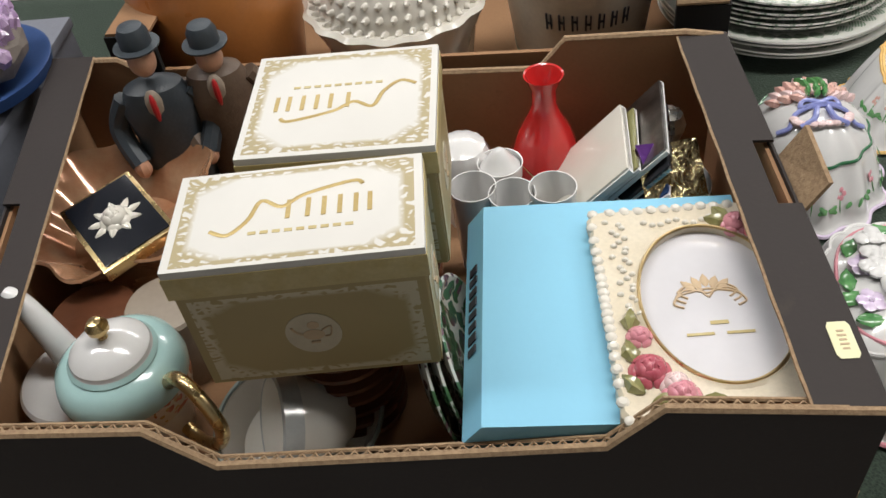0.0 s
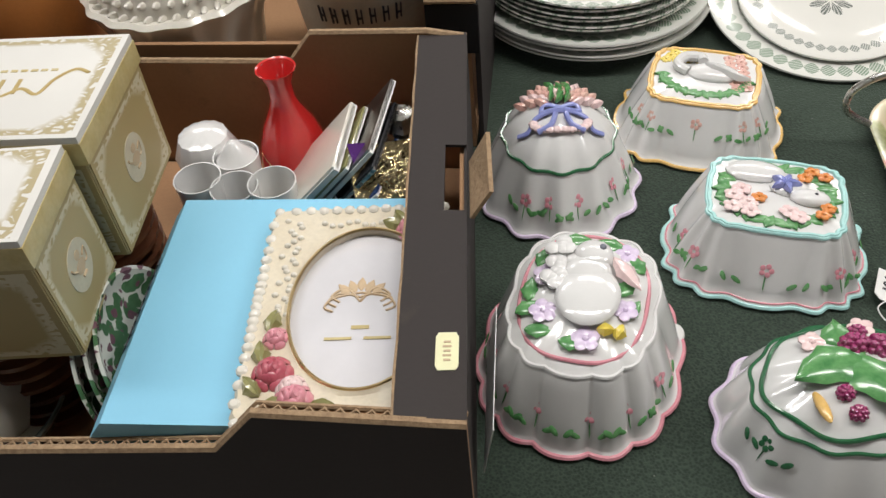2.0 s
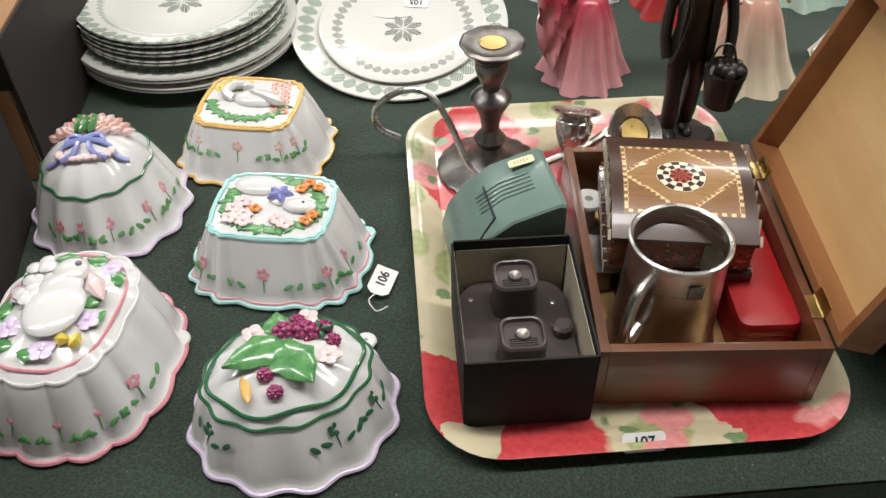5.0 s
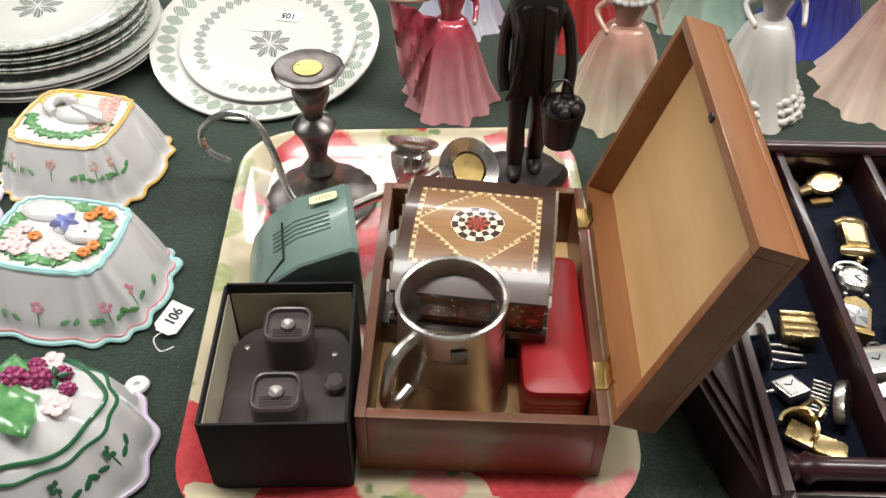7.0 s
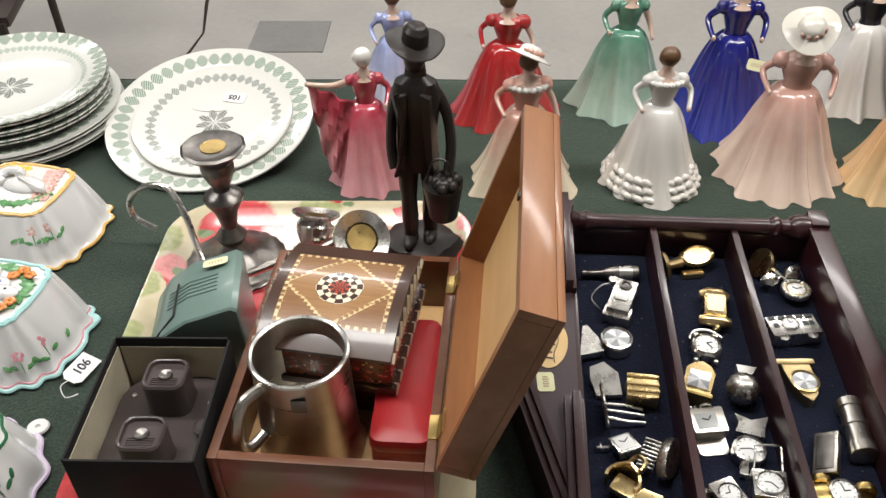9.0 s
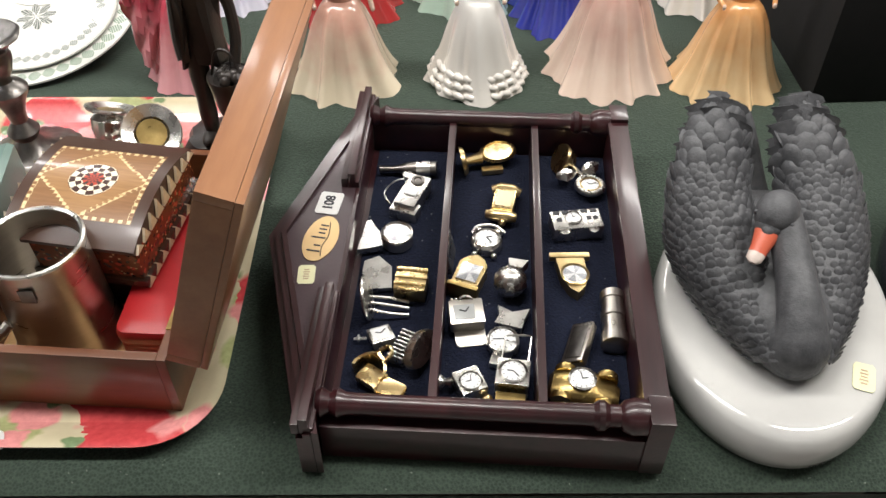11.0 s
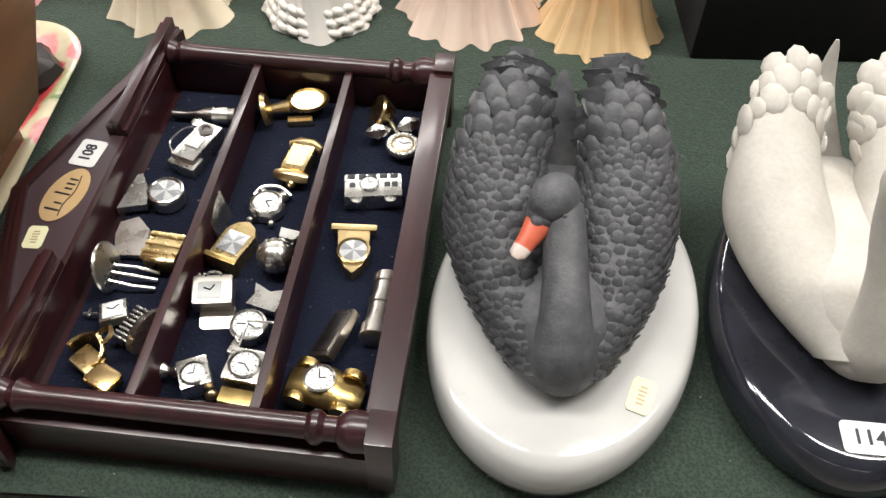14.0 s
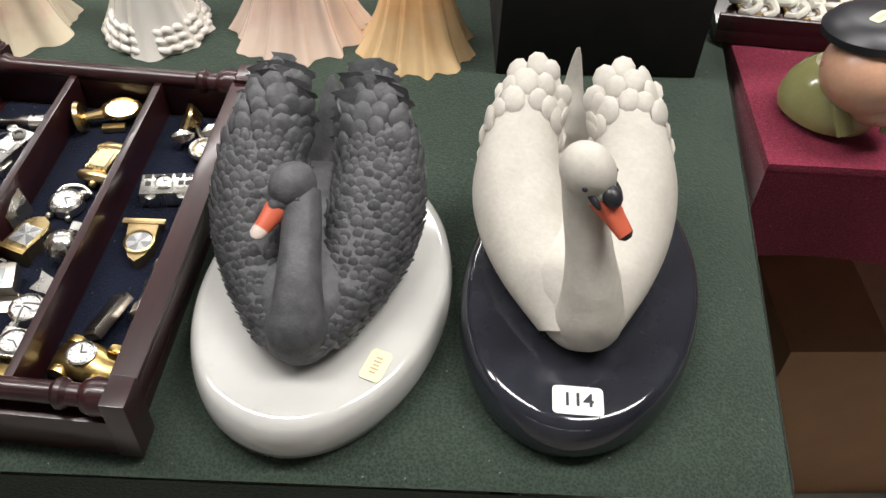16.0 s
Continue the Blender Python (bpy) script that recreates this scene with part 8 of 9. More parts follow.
    dial(t, (0, 0, 0.0123), 0.0105, a1=-50, a2=20)
    part("bow", tube(B(), curve_pts([(-0.015, 0.010, 0.006), (-0.010, 0.019, 0.008), (0.004, 0.022, 0.008), (0.016, 0.016, 0.006)], 16), 0.0016, 7), M_SILVER, t)
    for x in (-0.009, 0.009):
        part("foot", ell(B(), (x, -0.016, 0.005), (0.003, 0.003, 0.003), None, 10, 7), M_SILVER, t)
        part("bell", ell(B(), (x, 0.014, 0.006), (0.005, 0.004, 0.005), None, 12, 8), M_SILVER, t)
    t = clock("bar_clock", -0.043, 0.010, 0.0, -4, "thin silver miniature panel leaning on the divider", ry=-12)
    part("panel", box(B(), (0, 0, 0.014), (0.004, 0.030, 0.028), bev=0.0008), M_SILVER, t)
    t = clock("lantern_clock", -0.026, -0.014, 0.0, -18, "gold miniature arched mantel clock with silver face")
    part("body", prism(B(), [(-0.012, -0.020), (0.012, -0.020), (0.013, 0.010), (0.008, 0.018), (0.0, 0.022), (-0.008, 0.018), (-0.013, 0.010)], 0, 0.014), M_GOLD, t)
    part("face", box(B(), (0, -0.002, 0.0145), (0.019, 0.021, 0.0014), bev=0.0004), M_SUNRAY, t)
    part("base", box(B(), (0, -0.020, 0.008), (0.029, 0.005, 0.017), bev=0.0015), M_BRASS, t)
    t = clock("balloon_clock", 0.010, -0.026, 0.0, -16, "silver miniature hot-air balloon clock")
    part("balloon", lathe(B(), [(0.004, -0.013), (0.010, -0.010), (0.0145, -0.001), (0.0135, 0.007), (0.008, 0.013), (0.003, 0.0145)], (0, 0, 0.0145), 48, wave=lambda a, k: 1 + 0.05 * math.cos(12 * a), m=pose(0, 0, 0)), M_SILVER, t)
    part("basket", prism(B(), [(-0.009, 0.026), (0.009, 0.028), (0.006, 0.018), (-0.006, 0.017)], 0.008, 0.018), M_SILVER, t)
    for x in (-0.005, 0.005):
        part("rope", tube(B(), [(x, 0.010, 0.014), (x, 0.020, 0.013)], 0.001, 6), M_SILVER, t)
    t = clock("television_clock", -0.028, -0.064, 0.004, 10, "silver miniature television set clock on a stand", rx=12)
    part("cabinet", box(B(), (0, 0, 0.010), (0.030, 0.024, 0.016), bev=0.003), M_STEEL, t)
    part("screen", box(B(), (-0.002, -0.001, 0.0183), (0.018, 0.014, 0.0008), bev=0.0003), M_BLUEGREYDIAL, t)
    part("pointers", tube(B(), [(-0.006, 0.001, 0.0191), (-0.001, -0.001, 0.0191), (0.002, 0.003, 0.0191)], 0.0006, 5), M_HAND, t)
    part("carry_handle", tube(B(), curve_pts([(-0.006, 0.010, 0.016), (-0.003, 0.013, 0.019), (0.004, 0.013, 0.019), (0.007, 0.010, 0.016)], 10), 0.0011, 6), M_SILVER, t)
    for x in (-0.011, -0.007):
        part("aerial_knob", ell(B(), (x, 0.014, 0.014), (0.0016,) * 3, None, 8, 6), M_SILVER, t)
    part("stand", prism(B(), round_rect(0.026, 0.020, 0.004, 3), -0.002, 0.003, pose(0.002, -0.016, 0)), M_STEEL, t)
    t = clock("wall_clock", 0.008, -0.074, 0.0, -14, "silver miniature scroll-topped clock with round dial")
    part("crest", prism(B(), [(-0.012, 0.002), (-0.010, 0.012), (-0.014, 0.022), (0.0, 0.018), (0.014, 0.026), (0.012, 0.014), (0.012, 0.002)], 0.004, 0.010), M_SILVER, t)
    part("drum", lathe(B(), [(0.012, 0), (0.0138, 0.003), (0.0138, 0.012), (0.001, 0.012)], (0, -0.016, 0), 32), M_SILVER, t)
    dial(t, (0, -0.016, 0.0125), 0.0112, a1=200, a2=-10)
    part("pendulum", box(B(), (-0.002, -0.034, 0.005), (0.007, 0.012, 0.006), bev=0.001), M_SILVER, t)
    t = clock("luggage_clock", 0.012, -0.131, 0.0, -5, "silver miniature square clock with tall wire handle")
    part("body", box(B(), (0, 0.004, 0.009), (0.027, 0.026, 0.018), bev=0.001), M_SILVER, t)
    dial(t, (0.0, 0.004, 0.0185), 0.0098, a1=-45, a2=180)
    part("wire_handle", tube(B(), curve_pts([(-0.011, 0.016, 0.012), (-0.009, 0.034, 0.020), (-0.008, 0.038, 0.021), (0.010, 0.040, 0.021), (0.012, 0.036, 0.020), (0.011, 0.012, 0.014)], 24), 0.0009, 6), M_SILVER, t)
    part("drawer", box(B(), (0, -0.018, 0.006), (0.024, 0.012, 0.012), bev=0.001), M_BRASS, t)
    t = clock("lantern_top_clock", -0.024, -0.137, 0.0, 26, "silver and glass miniature lantern clock lying down")
    part("frame", box(B(), (0.002, 0, 0.009), (0.022, 0.024, 0.016), bev=0.002), M_SILVER, t)
    dial(t, (0.002, -0.002, 0.0175), 0.008, a1=70, a2=170)
    part("top_knob", lathe(B(), [(0.002, 0), (0.0045, 0.002), (0.003, 0.006), (0.006, 0.010), (0.0062, 0.014), (0.003, 0.015)], seg=18, m=pose(-0.009, 0.008, 0.009, 0, -90, -26)), M_SILVER, t)
    part("foot_scroll", ell(B(), (0.010, -0.016, 0.006), (0.005, 0.004, 0.005), None, 10, 7), M_PALEGOLD, t)
    # right bay
    t = clock("flower_clock", 0.080, 0.136, 0.0, -18, "gold and silver miniature flower pot clock")
    part("pot", lathe(B(), [(0.009, -0.008), (0.016, 0.004), (0.0155, 0.007), (0.001, 0.006)], seg=28, m=pose(-0.018, 0.012, 0.011, 0, -62, 30)), M_GOLD, t)
    part("stem", tube(B(), [(-0.012, 0.010, 0.010), (0.012, -0.012, 0.010)], 0.0024, 8), M_SILVER, t)
    for s in (-1, 1):
        bm = B()
        leaf(bm, (s * 0.010, s * 0.010 - 0.003, 0.012), 0.022, 0.008, 35 + (20 if s > 0 else 0), 0.003)
        part("leaf", bm, M_SILVER, t)
    bm = B()
    for k in range(22):
        a = 2 * math.pi * k / 22
        ell(bm, (0.016 + 0.0125 * math.cos(a), -0.017 + 0.0125 * math.sin(a), 0.010), (0.0032, 0.0032, 0.0035), None, 7, 5)
    part("petals", bm, M_SILVER, t)
    dial(t, (0.016, -0.017, 0.0115), 0.0088, ring=M_GOLD)
    t = clock("bus_clock", 0.073, 0.058, 0.0, 10, "silver miniature double-decker bus clock")
    part("body", box(B(), (0, 0, 0.0085), (0.048, 0.026, 0.017), bev=0.0022), M_SILVER, t)
    bm = B()
    for k in range(5):
        box(bm, (-0.018 + k * 0.009, 0.0095, 0.0172), (0.0065, 0.004, 0.0008))
    part("windows", bm, M_HAND, t)
    for k, x in enumerate((-0.017, 0.012, 0.018)):
        part("lower_window", box(B(), (x, 0.000, 0.0172), (0.005, 0.005, 0.0008)), M_HAND, t)
    dial(t, (-0.003, 0.001, 0.0175), 0.0072, a1=100, a2=30)
    for x in (-0.014, 0.014):
        part("wheel", lathe(B(), [(0.0045, 0), (0.005, 0.003), (0.001, 0.004)], (x, -0.013, 0.012), 20), M_SILVER, t)
    t = clock("shield_clock", 0.066, -0.006, 0.0, 4, "gold and silver miniature shield shaped clock")
    part("shield", prism(B(), [(-0.013, 0.018), (0.013, 0.019), (0.014, -0.004), (0.010, -0.018), (0.003, -0.026), (-0.004, -0.020), (-0.010, -0.006)], 0, 0.011), M_PALEGOLD, t)
    part("crossbar", box(B(), (0.0, 0.0205, 0.009), (0.037, 0.006, 0.006), bev=0.001), M_PALEGOLD, t)
    dial(t, (0.002, -0.004, 0.0118), 0.011, fan=True, ring=M_PALEGOLD)
    t = clock("cylinder_clock", 0.099, -0.060, 0.0105, 88, "silver miniature lighthouse cylinder clock lying down")
    m = Matrix.Rotation(radians(90), 4, "Y")
    part("cylinder", lathe(B(), [(0.010, -0.031), (0.0118, -0.030), (0.0118, -0.020), (0.0100, -0.019), (0.0100, -0.002), (0.0112, -0.001), (0.0112, 0.004), (0.0098, 0.005), (0.0098, 0.018), (0.0110, 0.019), (0.0110, 0.027), (0.0085, 0.029)], seg=32, m=m), M_STEEL, t)
    t = clock("lighter_clock", 0.072, -0.090, 0.003, -16, "silver miniature flat hinged picture clock", ry=-34)
    part("body", box(B(), (0, 0, 0.007), (0.020, 0.044, 0.008), bev=0.0012), M_STEEL, t)
    part("panel", box(B(), (0, 0, 0.0114), (0.015, 0.036, 0.0008), bev=0.0003), M_OLDSILVER, t)
    t = clock("car_clock", 0.070, -0.134, 0.0, -10, "old gold miniature vintage car clock")
    bm = B()
    rows = []
    for x, w, h in ((-0.029, 0.010, 0.006), (-0.026, 0.014, 0.012), (-0.014, 0.016, 0.017), (-0.002, 0.0165, 0.020), (0.006, 0.016, 0.018), (0.012, 0.014, 0.013), (0.022, 0.012, 0.012), (0.028, 0.009, 0.008)):
        rows.append([(x, w * math.cos(a) * (1 if abs(math.cos(a)) < 0.8 else 1), 0.001 + h * (0.5 + 0.5 * math.sin(a))) for a in [2 * math.pi * k / 16 for k in range(16)]])
    loft(bm, rows)
    part("body", bm, M_BRASS, t)
    for x in (-0.017, 0.017):
        for y in (-0.014, 0.014):
            part("mudguard", lathe(B(), [(0.0085, -0.003), (0.009, 0.0), (0.0085, 0.003)], seg=20, m=pose(x, y, 0.0085, 90, 0, 0)), M_BRASS, t)
    dial(t, (-0.003, 0.0, 0.0212), 0.0095, a1=110, a2=20)


M_DIALGOLD = surf("gold_dial", (0.80, 0.66, 0.42), None, 0.3, 0.4, scale=60, fine=400, bump=0.02)
M_BLUEGREYDIAL = surf("grey_dial", (0.34, 0.35, 0.34), None, 0.3, scale=60, fine=400, bump=0.02)
caddy()
clocks()


# ---- the two swans on oval stone bases ----
def along(table, u):
    """Smooth reading of an evenly spaced row of values at u in 0 to 1."""
    f = max(0.0, min(1.0, u)) * (len(table) - 1)
    i = min(int(f), len(table) - 2)
    p = [table[max(0, min(len(table) - 1, i + q))] for q in (-1, 0, 1, 2)]
    t = f - i
    return p[1] + 0.5 * t * (p[2] - p[0] + t * (2 * p[0] - 5 * p[1] + 4 * p[2] - p[3] + t * (3 * (p[1] - p[2]) + p[3] - p[0])))


def swan(at, rz, label, feather, base, beak, tip, face, ruffled, size, breast, neck, head, beak_tip):
    """Swan with two raised wings on an oval base; breast is where the neck meets the body."""
    bm = B()
    mats = [base, feather, beak, tip, face or feather]
    Z = 0.040
    n0 = len(bm.verts)
    lathe(bm, [(0.955, 0.0), (0.985, 0.003), (1.0, 0.013), (0.995, 0.024), (0.975, 0.033), (0.945, 0.038), (0.90, 0.0398), (0.5, Z), (0.001, Z)], seg=96, sx=size[0], sy=size[1])
    bm.verts.ensure_lookup_table()
    bmesh.ops.rotate(bm, verts=bm.verts[n0:], cent=(0, 0, 0), matrix=Matrix.Rotation(radians(size[2]), 3, "Z"))
    b0 = Vector((breast[0], breast[1], 0))
    CX_, Y_ = (0.011, 0.027, 0.040, 0.0475, 0.0445, 0.036), (-0.006, 0.034, 0.078, 0.118, 0.150, 0.172)
    HW = (0.019, 0.030, 0.037, 0.0365, 0.0295, 0.019 if ruffled else 0.024)
    ZT, ZB = (0.068, 0.083, 0.102, 0.122, 0.140, 0.149), (0.036, 0.036, 0.038, 0.045, 0.072, 0.108)

    def wing_pt(s, u, a):
        zt, zb = along(ZT, u), along(ZB, u)
        c, d = math.cos(a), math.sin(a)
        c = math.copysign(abs(c) ** 0.88, c)
        lean = 0.030 * u * u * d
        return b0 + Vector((s * along(CX_, u) + along(HW, u) * c, along(Y_, u) + lean - 0.012 * (1 - u) * d, (zt + zb) / 2 + (zt - zb) / 2 * d))

    for s in (-1, 1):
        rings = [[wing_pt(s, u, 2 * math.pi * k / 40) for k in range(40)] for u in [i / 26 for i in range(27)]]
        mid = sum(rings[-1], Vector()) / 40
        for f, up in ((0.8, 0.007), (0.45, 0.011)):
            rings.append([mid + (p - mid) * f + Vector((0, up, up * 0.5)) for p in rings[26]])
        loft(bm, rings, mi=1)
    # breast and back filling the hollow between the wings
    ell(bm, b0 + Vector((0, 0.088, 0.058)), (0.060, 0.105, 0.036), None, 30, 18, mi=1)
    ell(bm, b0 + Vector((0, 0.022, 0.058)), (0.033, 0.046, 0.027), None, 24, 14, mi=1)
    ell(bm, b0 + Vector((0, 0.050, 0.064)), (0.046, 0.060, 0.030), None, 24, 14, mi=1)

    def feather_at(p, nrm, back, r, long, lift, thick):
        nrm = nrm.normalized()
        t = (back - nrm * back.dot(nrm)).normalized()
        b = nrm.cross(t)
        q = Matrix(((b.x, t.x, nrm.x, p.x), (b.y, t.y, nrm.y, p.y), (b.z, t.z, nrm.z, p.z), (0, 0, 0, 1))) @ Matrix.Rotation(radians(lift), 4, "X")
        ell(bm, (0, r * long * 0.2, 0), (r, r * long, r * thick), q, 9, 6, mi=1)

    rnd = random.Random(5)
    for s in (-1, 1):
        rows = 38 if ruffled else 24
        for i in range(rows):
            u = 0.02 + 0.97 * i / (rows - 1)
            high = u > 0.70
            if not ruffled and u < 0.70:
                continue
            r = (0.0034 + 0.0022 * u + (0.0040 if high else 0)) if ruffled else 0.0094
            if high and ruffled and i % 2:
                continue
            if not ruffled and i % 2:
                continue
            girth = math.pi * (along(HW, u) + (along(ZT, u) - along(ZB, u)) / 2)
            na = max(6, int(girth * 0.72 / (r * 1.55)))
            for k in range(na):
                a = -0.75 + (math.pi + 1.5) * (k + 0.5 * ((i // (2 if high else 1)) % 2) + rnd.uniform(-0.22, 0.22)) / na
                u = max(0.0, min(1.0, 0.02 + 0.97 * (i + rnd.uniform(-0.3, 0.3)) / (rows - 1)))
                p = wing_pt(s, u, a)
                n = (wing_pt(s, u, a + 0.03) - p).cross(wing_pt(s, min(1, u + 0.02), a) - p)
                if u > 0.97:
                    n = p - wing_pt(s, 0.9, a + math.pi)
                if n.dot(p - b0 - Vector((s * along(CX_, u), along(Y_, u), (along(ZT, u) + along(ZB, u)) / 2))) < 0:
                    n = -n
                if n.length < 1e-9:
                    continue
                rr = r * rnd.uniform(0.85, 1.2)
                feather_at(p, n, Vector((0.12 * s, 0.8, 0.6)), rr, 1.25, (16 if ruffled else 4) + 16 * rnd.random(), (0.30 if high else 0.22) if ruffled else 0.36)
        # ragged upright plumes on the raised end of the dark wings
        for k in range(18 if ruffled else 0):
            a = radians(-5 + 190 * (k % 9) / 8 + 10 * (k // 9))
            p = wing_pt(s, 0.98 - 0.08 * (k // 9), a)
            d = Vector((0.30 * math.cos(a) + 0.12 * rnd.uniform(-1, 1), 0.62 + 0.15 * rnd.uniform(-1, 1), 0.7)).normalized()
            side = d.cross(Vector((0.3 * math.cos(a), -1, 0.2))).normalized()
            nn = d.cross(side).normalized()
            L, w0 = rnd.uniform(0.011, 0.018), rnd.uniform(0.0075, 0.0105)
            curl = rnd.uniform(-0.3, 0.05)
            strips = []
            for q in range(6):
                f = q / 5
                w = w0 * (0.55 + 0.75 * f - 0.35 * f ** 4)
                c = p - d * 0.004 + d * L * f + nn * L * curl * f * f
                jag = 0.0018 * (1 if q % 2 else -1) * f
                strips.append([c - side * (w + jag), c + nn * 0.0026, c + side * (w - jag), c - nn * 0.0022])
            loft(bm, strips, mi=1)
    if ruffled:      # fine scales over the breast
        for i in range(9):
            for k in range(9):
                a = radians(20 + 140 * (k + 0.5 * (i % 2)) / 8.5)
                y = -0.012 + 0.010 * i
                q = math.sqrt(max(0.0, 1 - ((y - 0.022) / 0.05) ** 2))
                p = b0 + Vector((0.033 * q * math.cos(a), y, 0.056 + 0.028 * q * math.sin(a)))
                feather_at(p, Vector((math.cos(a), 0, math.sin(a))), Vector((0, 1, 0.2)), 0.0042, 1.2, 16, 0.34)
    # tail between the wings
    top = 0.150 if not ruffled else 0.128
    pts = curve_pts([b0 + Vector(v) for v in ((0, 0.150, 0.066), (0, 0.190, 0.086), (0, 0.212, 0.110), (0, 0.222, top))], 14)
    tube(bm, pts, [0.021 - 0.0195 * (k / (len(pts) - 1)) ** 1.4 for k in range(len(pts))], 14, mi=1, flat=0.5)
    # neck, head and beak
    pts = curve_pts([q[:3] for q in neck], 36)
    rr = [along([q[3] for q in neck], k / (len(pts) - 1)) for k in range(len(pts))]
    tube(bm, pts, rr, 22, mi=1)
    ell(bm, neck[1][:3], (neck[1][3] * 1.02,) * 3, None, 22, 14, mi=1)
    hp, bt = Vector(head[:3]), Vector(beak_tip)
    hr = head[3]
    d = (bt - hp)
    L = d.length
    hm = Matrix.Translation(hp) @ d.to_track_quat("Y", "Z").to_matrix().to_4x4()
    ell(bm, (0, 0.001, 0.001), (hr, hr * 1.15, hr), hm, 24, 16, mi=1)
    ell(bm, (0, hr * 0.75, -0.001), (hr * 0.72, hr * 0.7, hr * 0.66), hm, 20, 12, mi=1)
    prof = ((0.36, 0.62, 0.52), (0.55, 0.50, 0.42), (0.70, 0.42, 0.32), (0.82, 0.40, 0.25), (0.94, 0.36, 0.19), (1.0, 0.18, 0.10))
    rows = [[hm @ Vector((hr * w * math.cos(a), L * f, -0.0015 + hr * h * math.sin(a))) for a in [2 * math.pi * i / 16 for i in range(16)]] for f, w, h in prof]
    loft(bm, rows[:5] if face else rows[:4], mi=2)
    loft(bm, rows[4:] if face else rows[3:], mi=3)
    for s in (-1, 1):
        ell(bm, (s * hr * 0.82, hr * 0.55, hr * 0.38), (0.0018, 0.0022, 0.0020), hm, 8, 6, mi=4 if face else 1)
    if face:         # dark mask and knob over the beak
        ell(bm, (0, hr * 1.28, hr * 0.42), (hr * 0.40, hr * 0.46, hr * 0.34), hm, 14, 9, mi=4)
        for s in (-1, 1):
            ell(bm, (s * hr * 0.58, hr * 1.0, hr * 0.18), (hr * 0.16, hr * 0.50, hr * 0.13), hm, 12, 8, mi=4)
    else:            # dark wedge of feathers running on to the beak
        ell(bm, (0, L * 0.36, hr * 0.26), (hr * 0.36, hr * 0.46, hr * 0.24), hm, 14, 9, mi=1)
    return solo("swan_ornament", bm, mats, pose(*at, 0, 0, 0, rz), label, "ornament", "swan ornaments", sharp=50)


def swans():
    swan((1.4315, 0.542), 0, "black feathered swan with orange beak on white oval marble", M_BLKFEATH, M_MARBLE, M_BEAK, M_BEAKTIP, None, True, (0.1005, 0.146, -11), (-0.0085, -0.072),
         ((-0.0085, -0.035, 0.052, 0.020), (-0.0090, -0.071, 0.064, 0.0255), (-0.0085, -0.066, 0.083, 0.0195), (-0.0095, -0.042, 0.100, 0.0160), (-0.0110, -0.012, 0.115, 0.0148), (-0.0140, 0.008, 0.125, 0.0152)), (-0.0190, 0.010, 0.1300, 0.0172), (-0.0440, -0.028, 0.113))
    swan((1.640, 0.560), 0, "white bisque swan with orange beak on black oval base", M_WHTFEATH, M_BLKMARBLE, M_BEAK, M_HAND, M_HAND, False, (0.0975, 0.152, -10), (-0.010, -0.063),
         ((-0.0060, -0.031, 0.054, 0.020), (-0.0045, -0.064, 0.066, 0.0262), (-0.0060, -0.063, 0.092, 0.0222), (-0.0120, -0.051, 0.125, 0.0172), (-0.0190, -0.039, 0.155, 0.0155), (-0.0220, -0.035, 0.180, 0.0165)), (-0.0225, -0.036, 0.1860, 0.0185), (0.0085, -0.069, 0.157))
    sticker(0.028, 0.017, pose(1.480, 0.459, 0.0404, 0, 0, 70), "pale yellow price sticker marked H 720 on marble", 2)
    lot_label("114", 0.037, 0.024, pose(1.628, 0.438, 0.0404, 0, 0, -2), "white lot label with 114 on the black base", 0.0155)


swans()


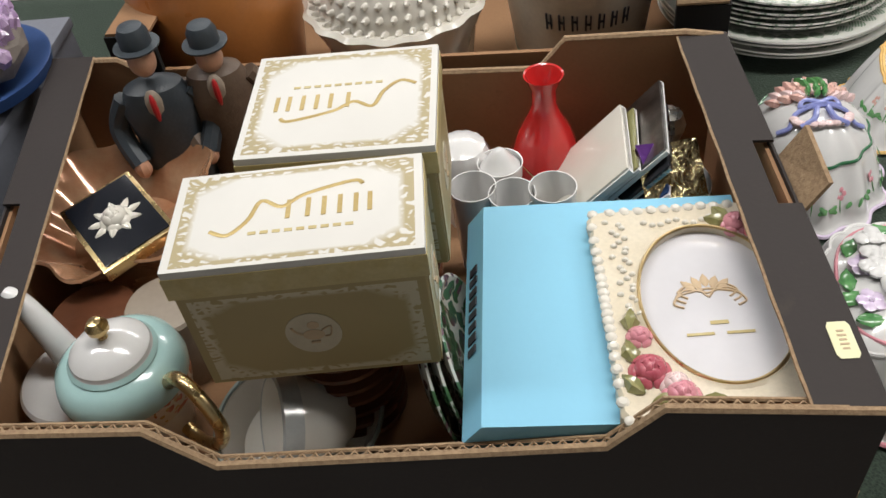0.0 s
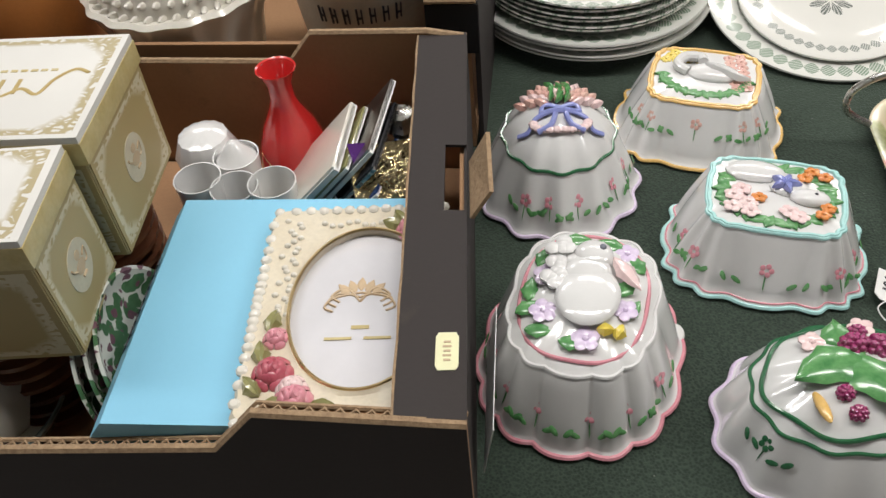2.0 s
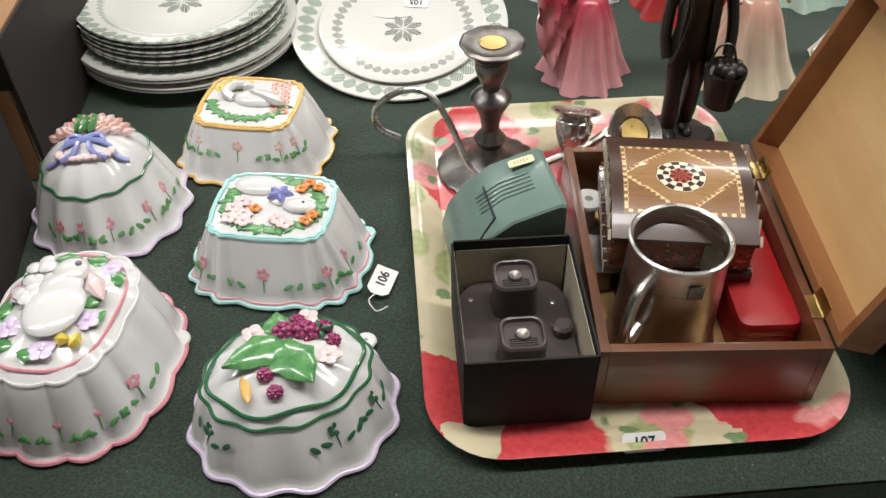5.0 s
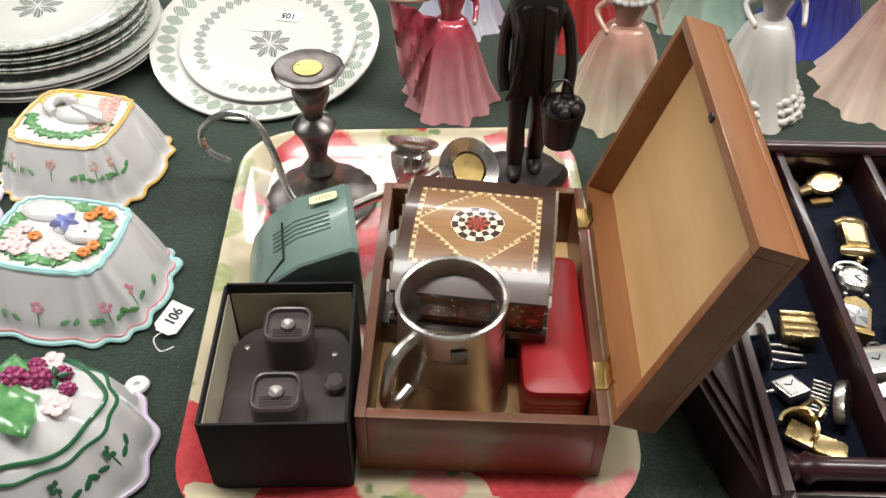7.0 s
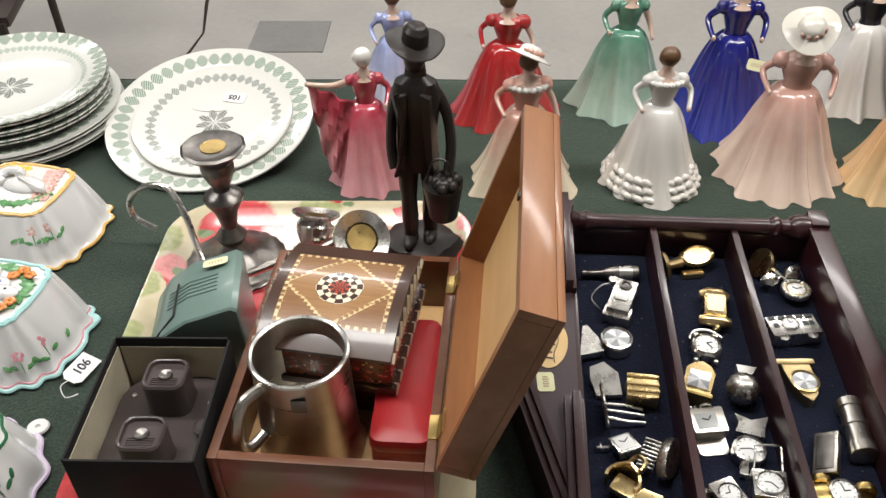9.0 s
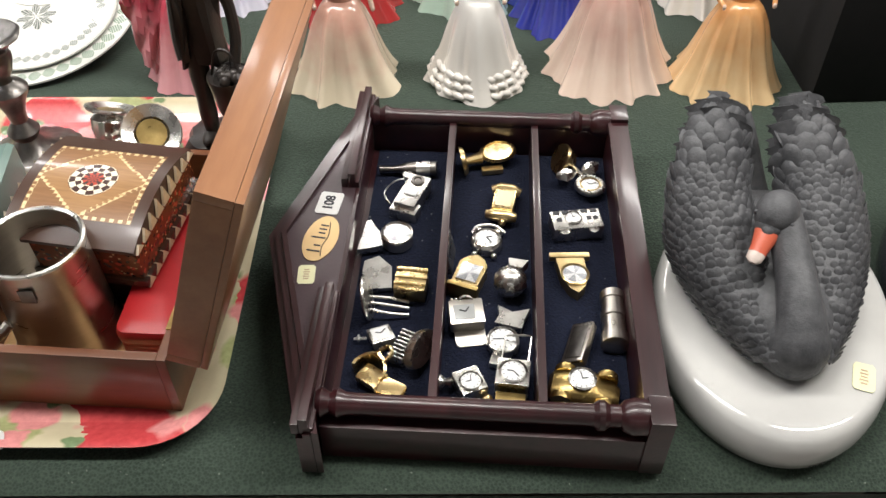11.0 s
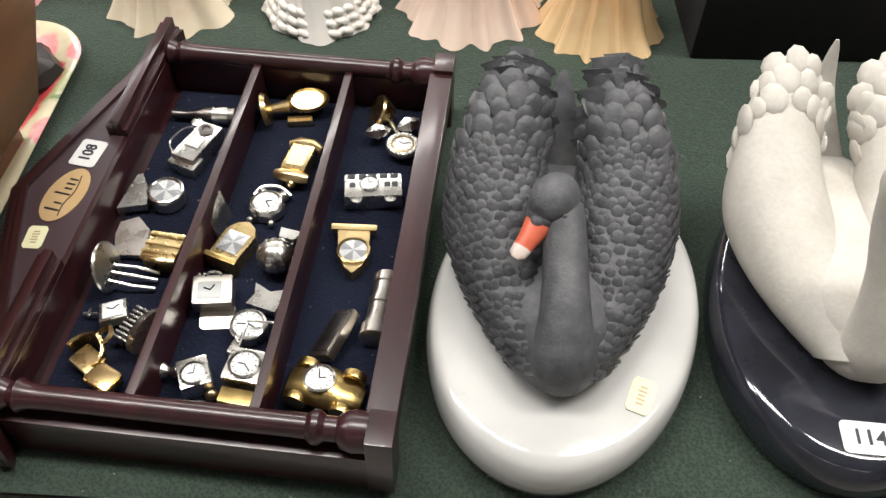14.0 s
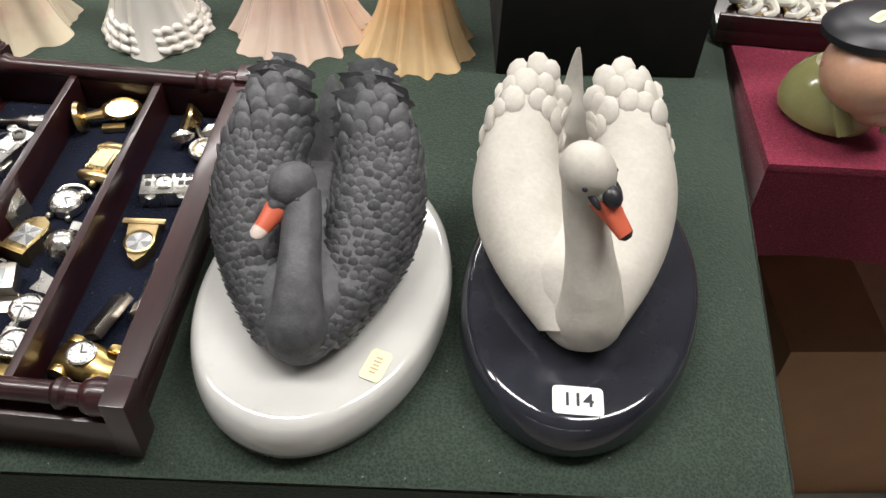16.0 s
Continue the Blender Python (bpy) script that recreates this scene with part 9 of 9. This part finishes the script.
# ---- things at the far end ----
def far_end():
    t = thing("black_case", 1.676, 1.002, 0.0, 3, "plain black covered case standing behind the swans", "case")
    part("body", box(B(), (0, 0, 0.11), (0.222, 0.225, 0.22), bev=0.003), M_BLACKCARD, t)
    part("lid", box(B(), (0, 0, 0.226), (0.226, 0.229, 0.012), bev=0.003), M_BLACKCARD, t)
    t = thing("tile_tray", 1.96, 1.035, 0.0, -4, "dark wooden tray holding ornate cream and gold china pieces", "tray")
    part("base", box(B(), (0, 0, 0.010), (0.26, 0.15, 0.02), bev=0.002), M_MAHOG, t)
    for y in (-0.072, 0.072):
        part("side", box(B(), (0, y, 0.026), (0.26, 0.006, 0.02), bev=0.001), M_MAHOG, t)
    for k in range(4):
        c = thing("china_ornament", 1.875 + 0.055 * k, 1.010 - 0.004 * k, 0.020, 10 * k, "ornate cream china piece with scrolls and gold", "ornament", "ornate china pieces")
        bm = B()
        for j in range(5):
            a = j * 1.257 + k
            tube(bm, curve_pts([(0.022 * math.cos(a), 0.022 * math.sin(a), 0.004), (0.027 * math.cos(a + 0.5), 0.027 * math.sin(a + 0.5), 0.010), (0.016 * math.cos(a + 0.9), 0.016 * math.sin(a + 0.9), 0.016), (0.010 * math.cos(a + 0.3), 0.010 * math.sin(a + 0.3), 0.018)], 14), 0.005, 8)
        part("scrolls", bm, M_PORC, c)
        part("boss", lathe(B(), [(0.018, 0), (0.017, 0.008), (0.009, 0.013), (0.004, 0.012), (0.003, 0.008), (0.001, 0.008)], seg=24), M_WHITE, c)
        part("gilt_band", tube(B(), [(0.019 * math.cos(a), 0.019 * math.sin(a), 0.004) for a in [2 * math.pi * i / 24 for i in range(24)]], 0.0022, 6, True), M_AMBER, c)
    # head-shaped jug as a plain shape
    bm = B()
    lathe(bm, [(0.040, 0.0), (0.053, 0.008), (0.055, 0.022), (0.049, 0.040), (0.040, 0.054), (0.030, 0.062)], seg=36, sy=0.9, wave=lambda a, k: 1 + 0.03 * math.sin(3 * a), mi=0)
    ell(bm, (0.004, -0.032, 0.078), (0.044, 0.046, 0.042), None, 20, 14, mi=1)
    ell(bm, (0.022, -0.042, 0.052), (0.032, 0.030, 0.026), None, 18, 12, mi=1)
    ell(bm, (0.030, -0.076, 0.070), (0.010, 0.012, 0.014), None, 12, 8, mi=1)
    ell(bm, (-0.030, -0.032, 0.078), (0.007, 0.010, 0.015), None, 12, 8, mi=1)
    # collar flaps
    for s, x0 in ((-1, -0.014), (1, 0.050)):
        tube(bm, curve_pts([(x0 - s * 0.006 - 0.012, -0.010, 0.068), (x0, -0.040, 0.046), (x0 + 0.012 * (1 if s < 0 else -1), -0.056, 0.018)], 12), 0.010, 10, mi=0, flat=0.5)
    m = pose(0.006, -0.014, 0.108, -8, -4, 0)
    lathe(bm, [(0.040, -0.006), (0.050, 0.000), (0.051, 0.008), (0.043, 0.017), (0.028, 0.022), (0.001, 0.024)], seg=36, m=m, mi=2)
    solo("character_jug", bm, [M_OLIVE, M_SKIN, M_HAND], pose(1.925, 0.845, 0.0, 0, 0, 2), "glazed head-shaped jug with dark cap and olive collar", "jug")
    sticker(0.024, 0.012, pose(1.925, 0.823, 0.1325, -8, -4, 40))


far_end()
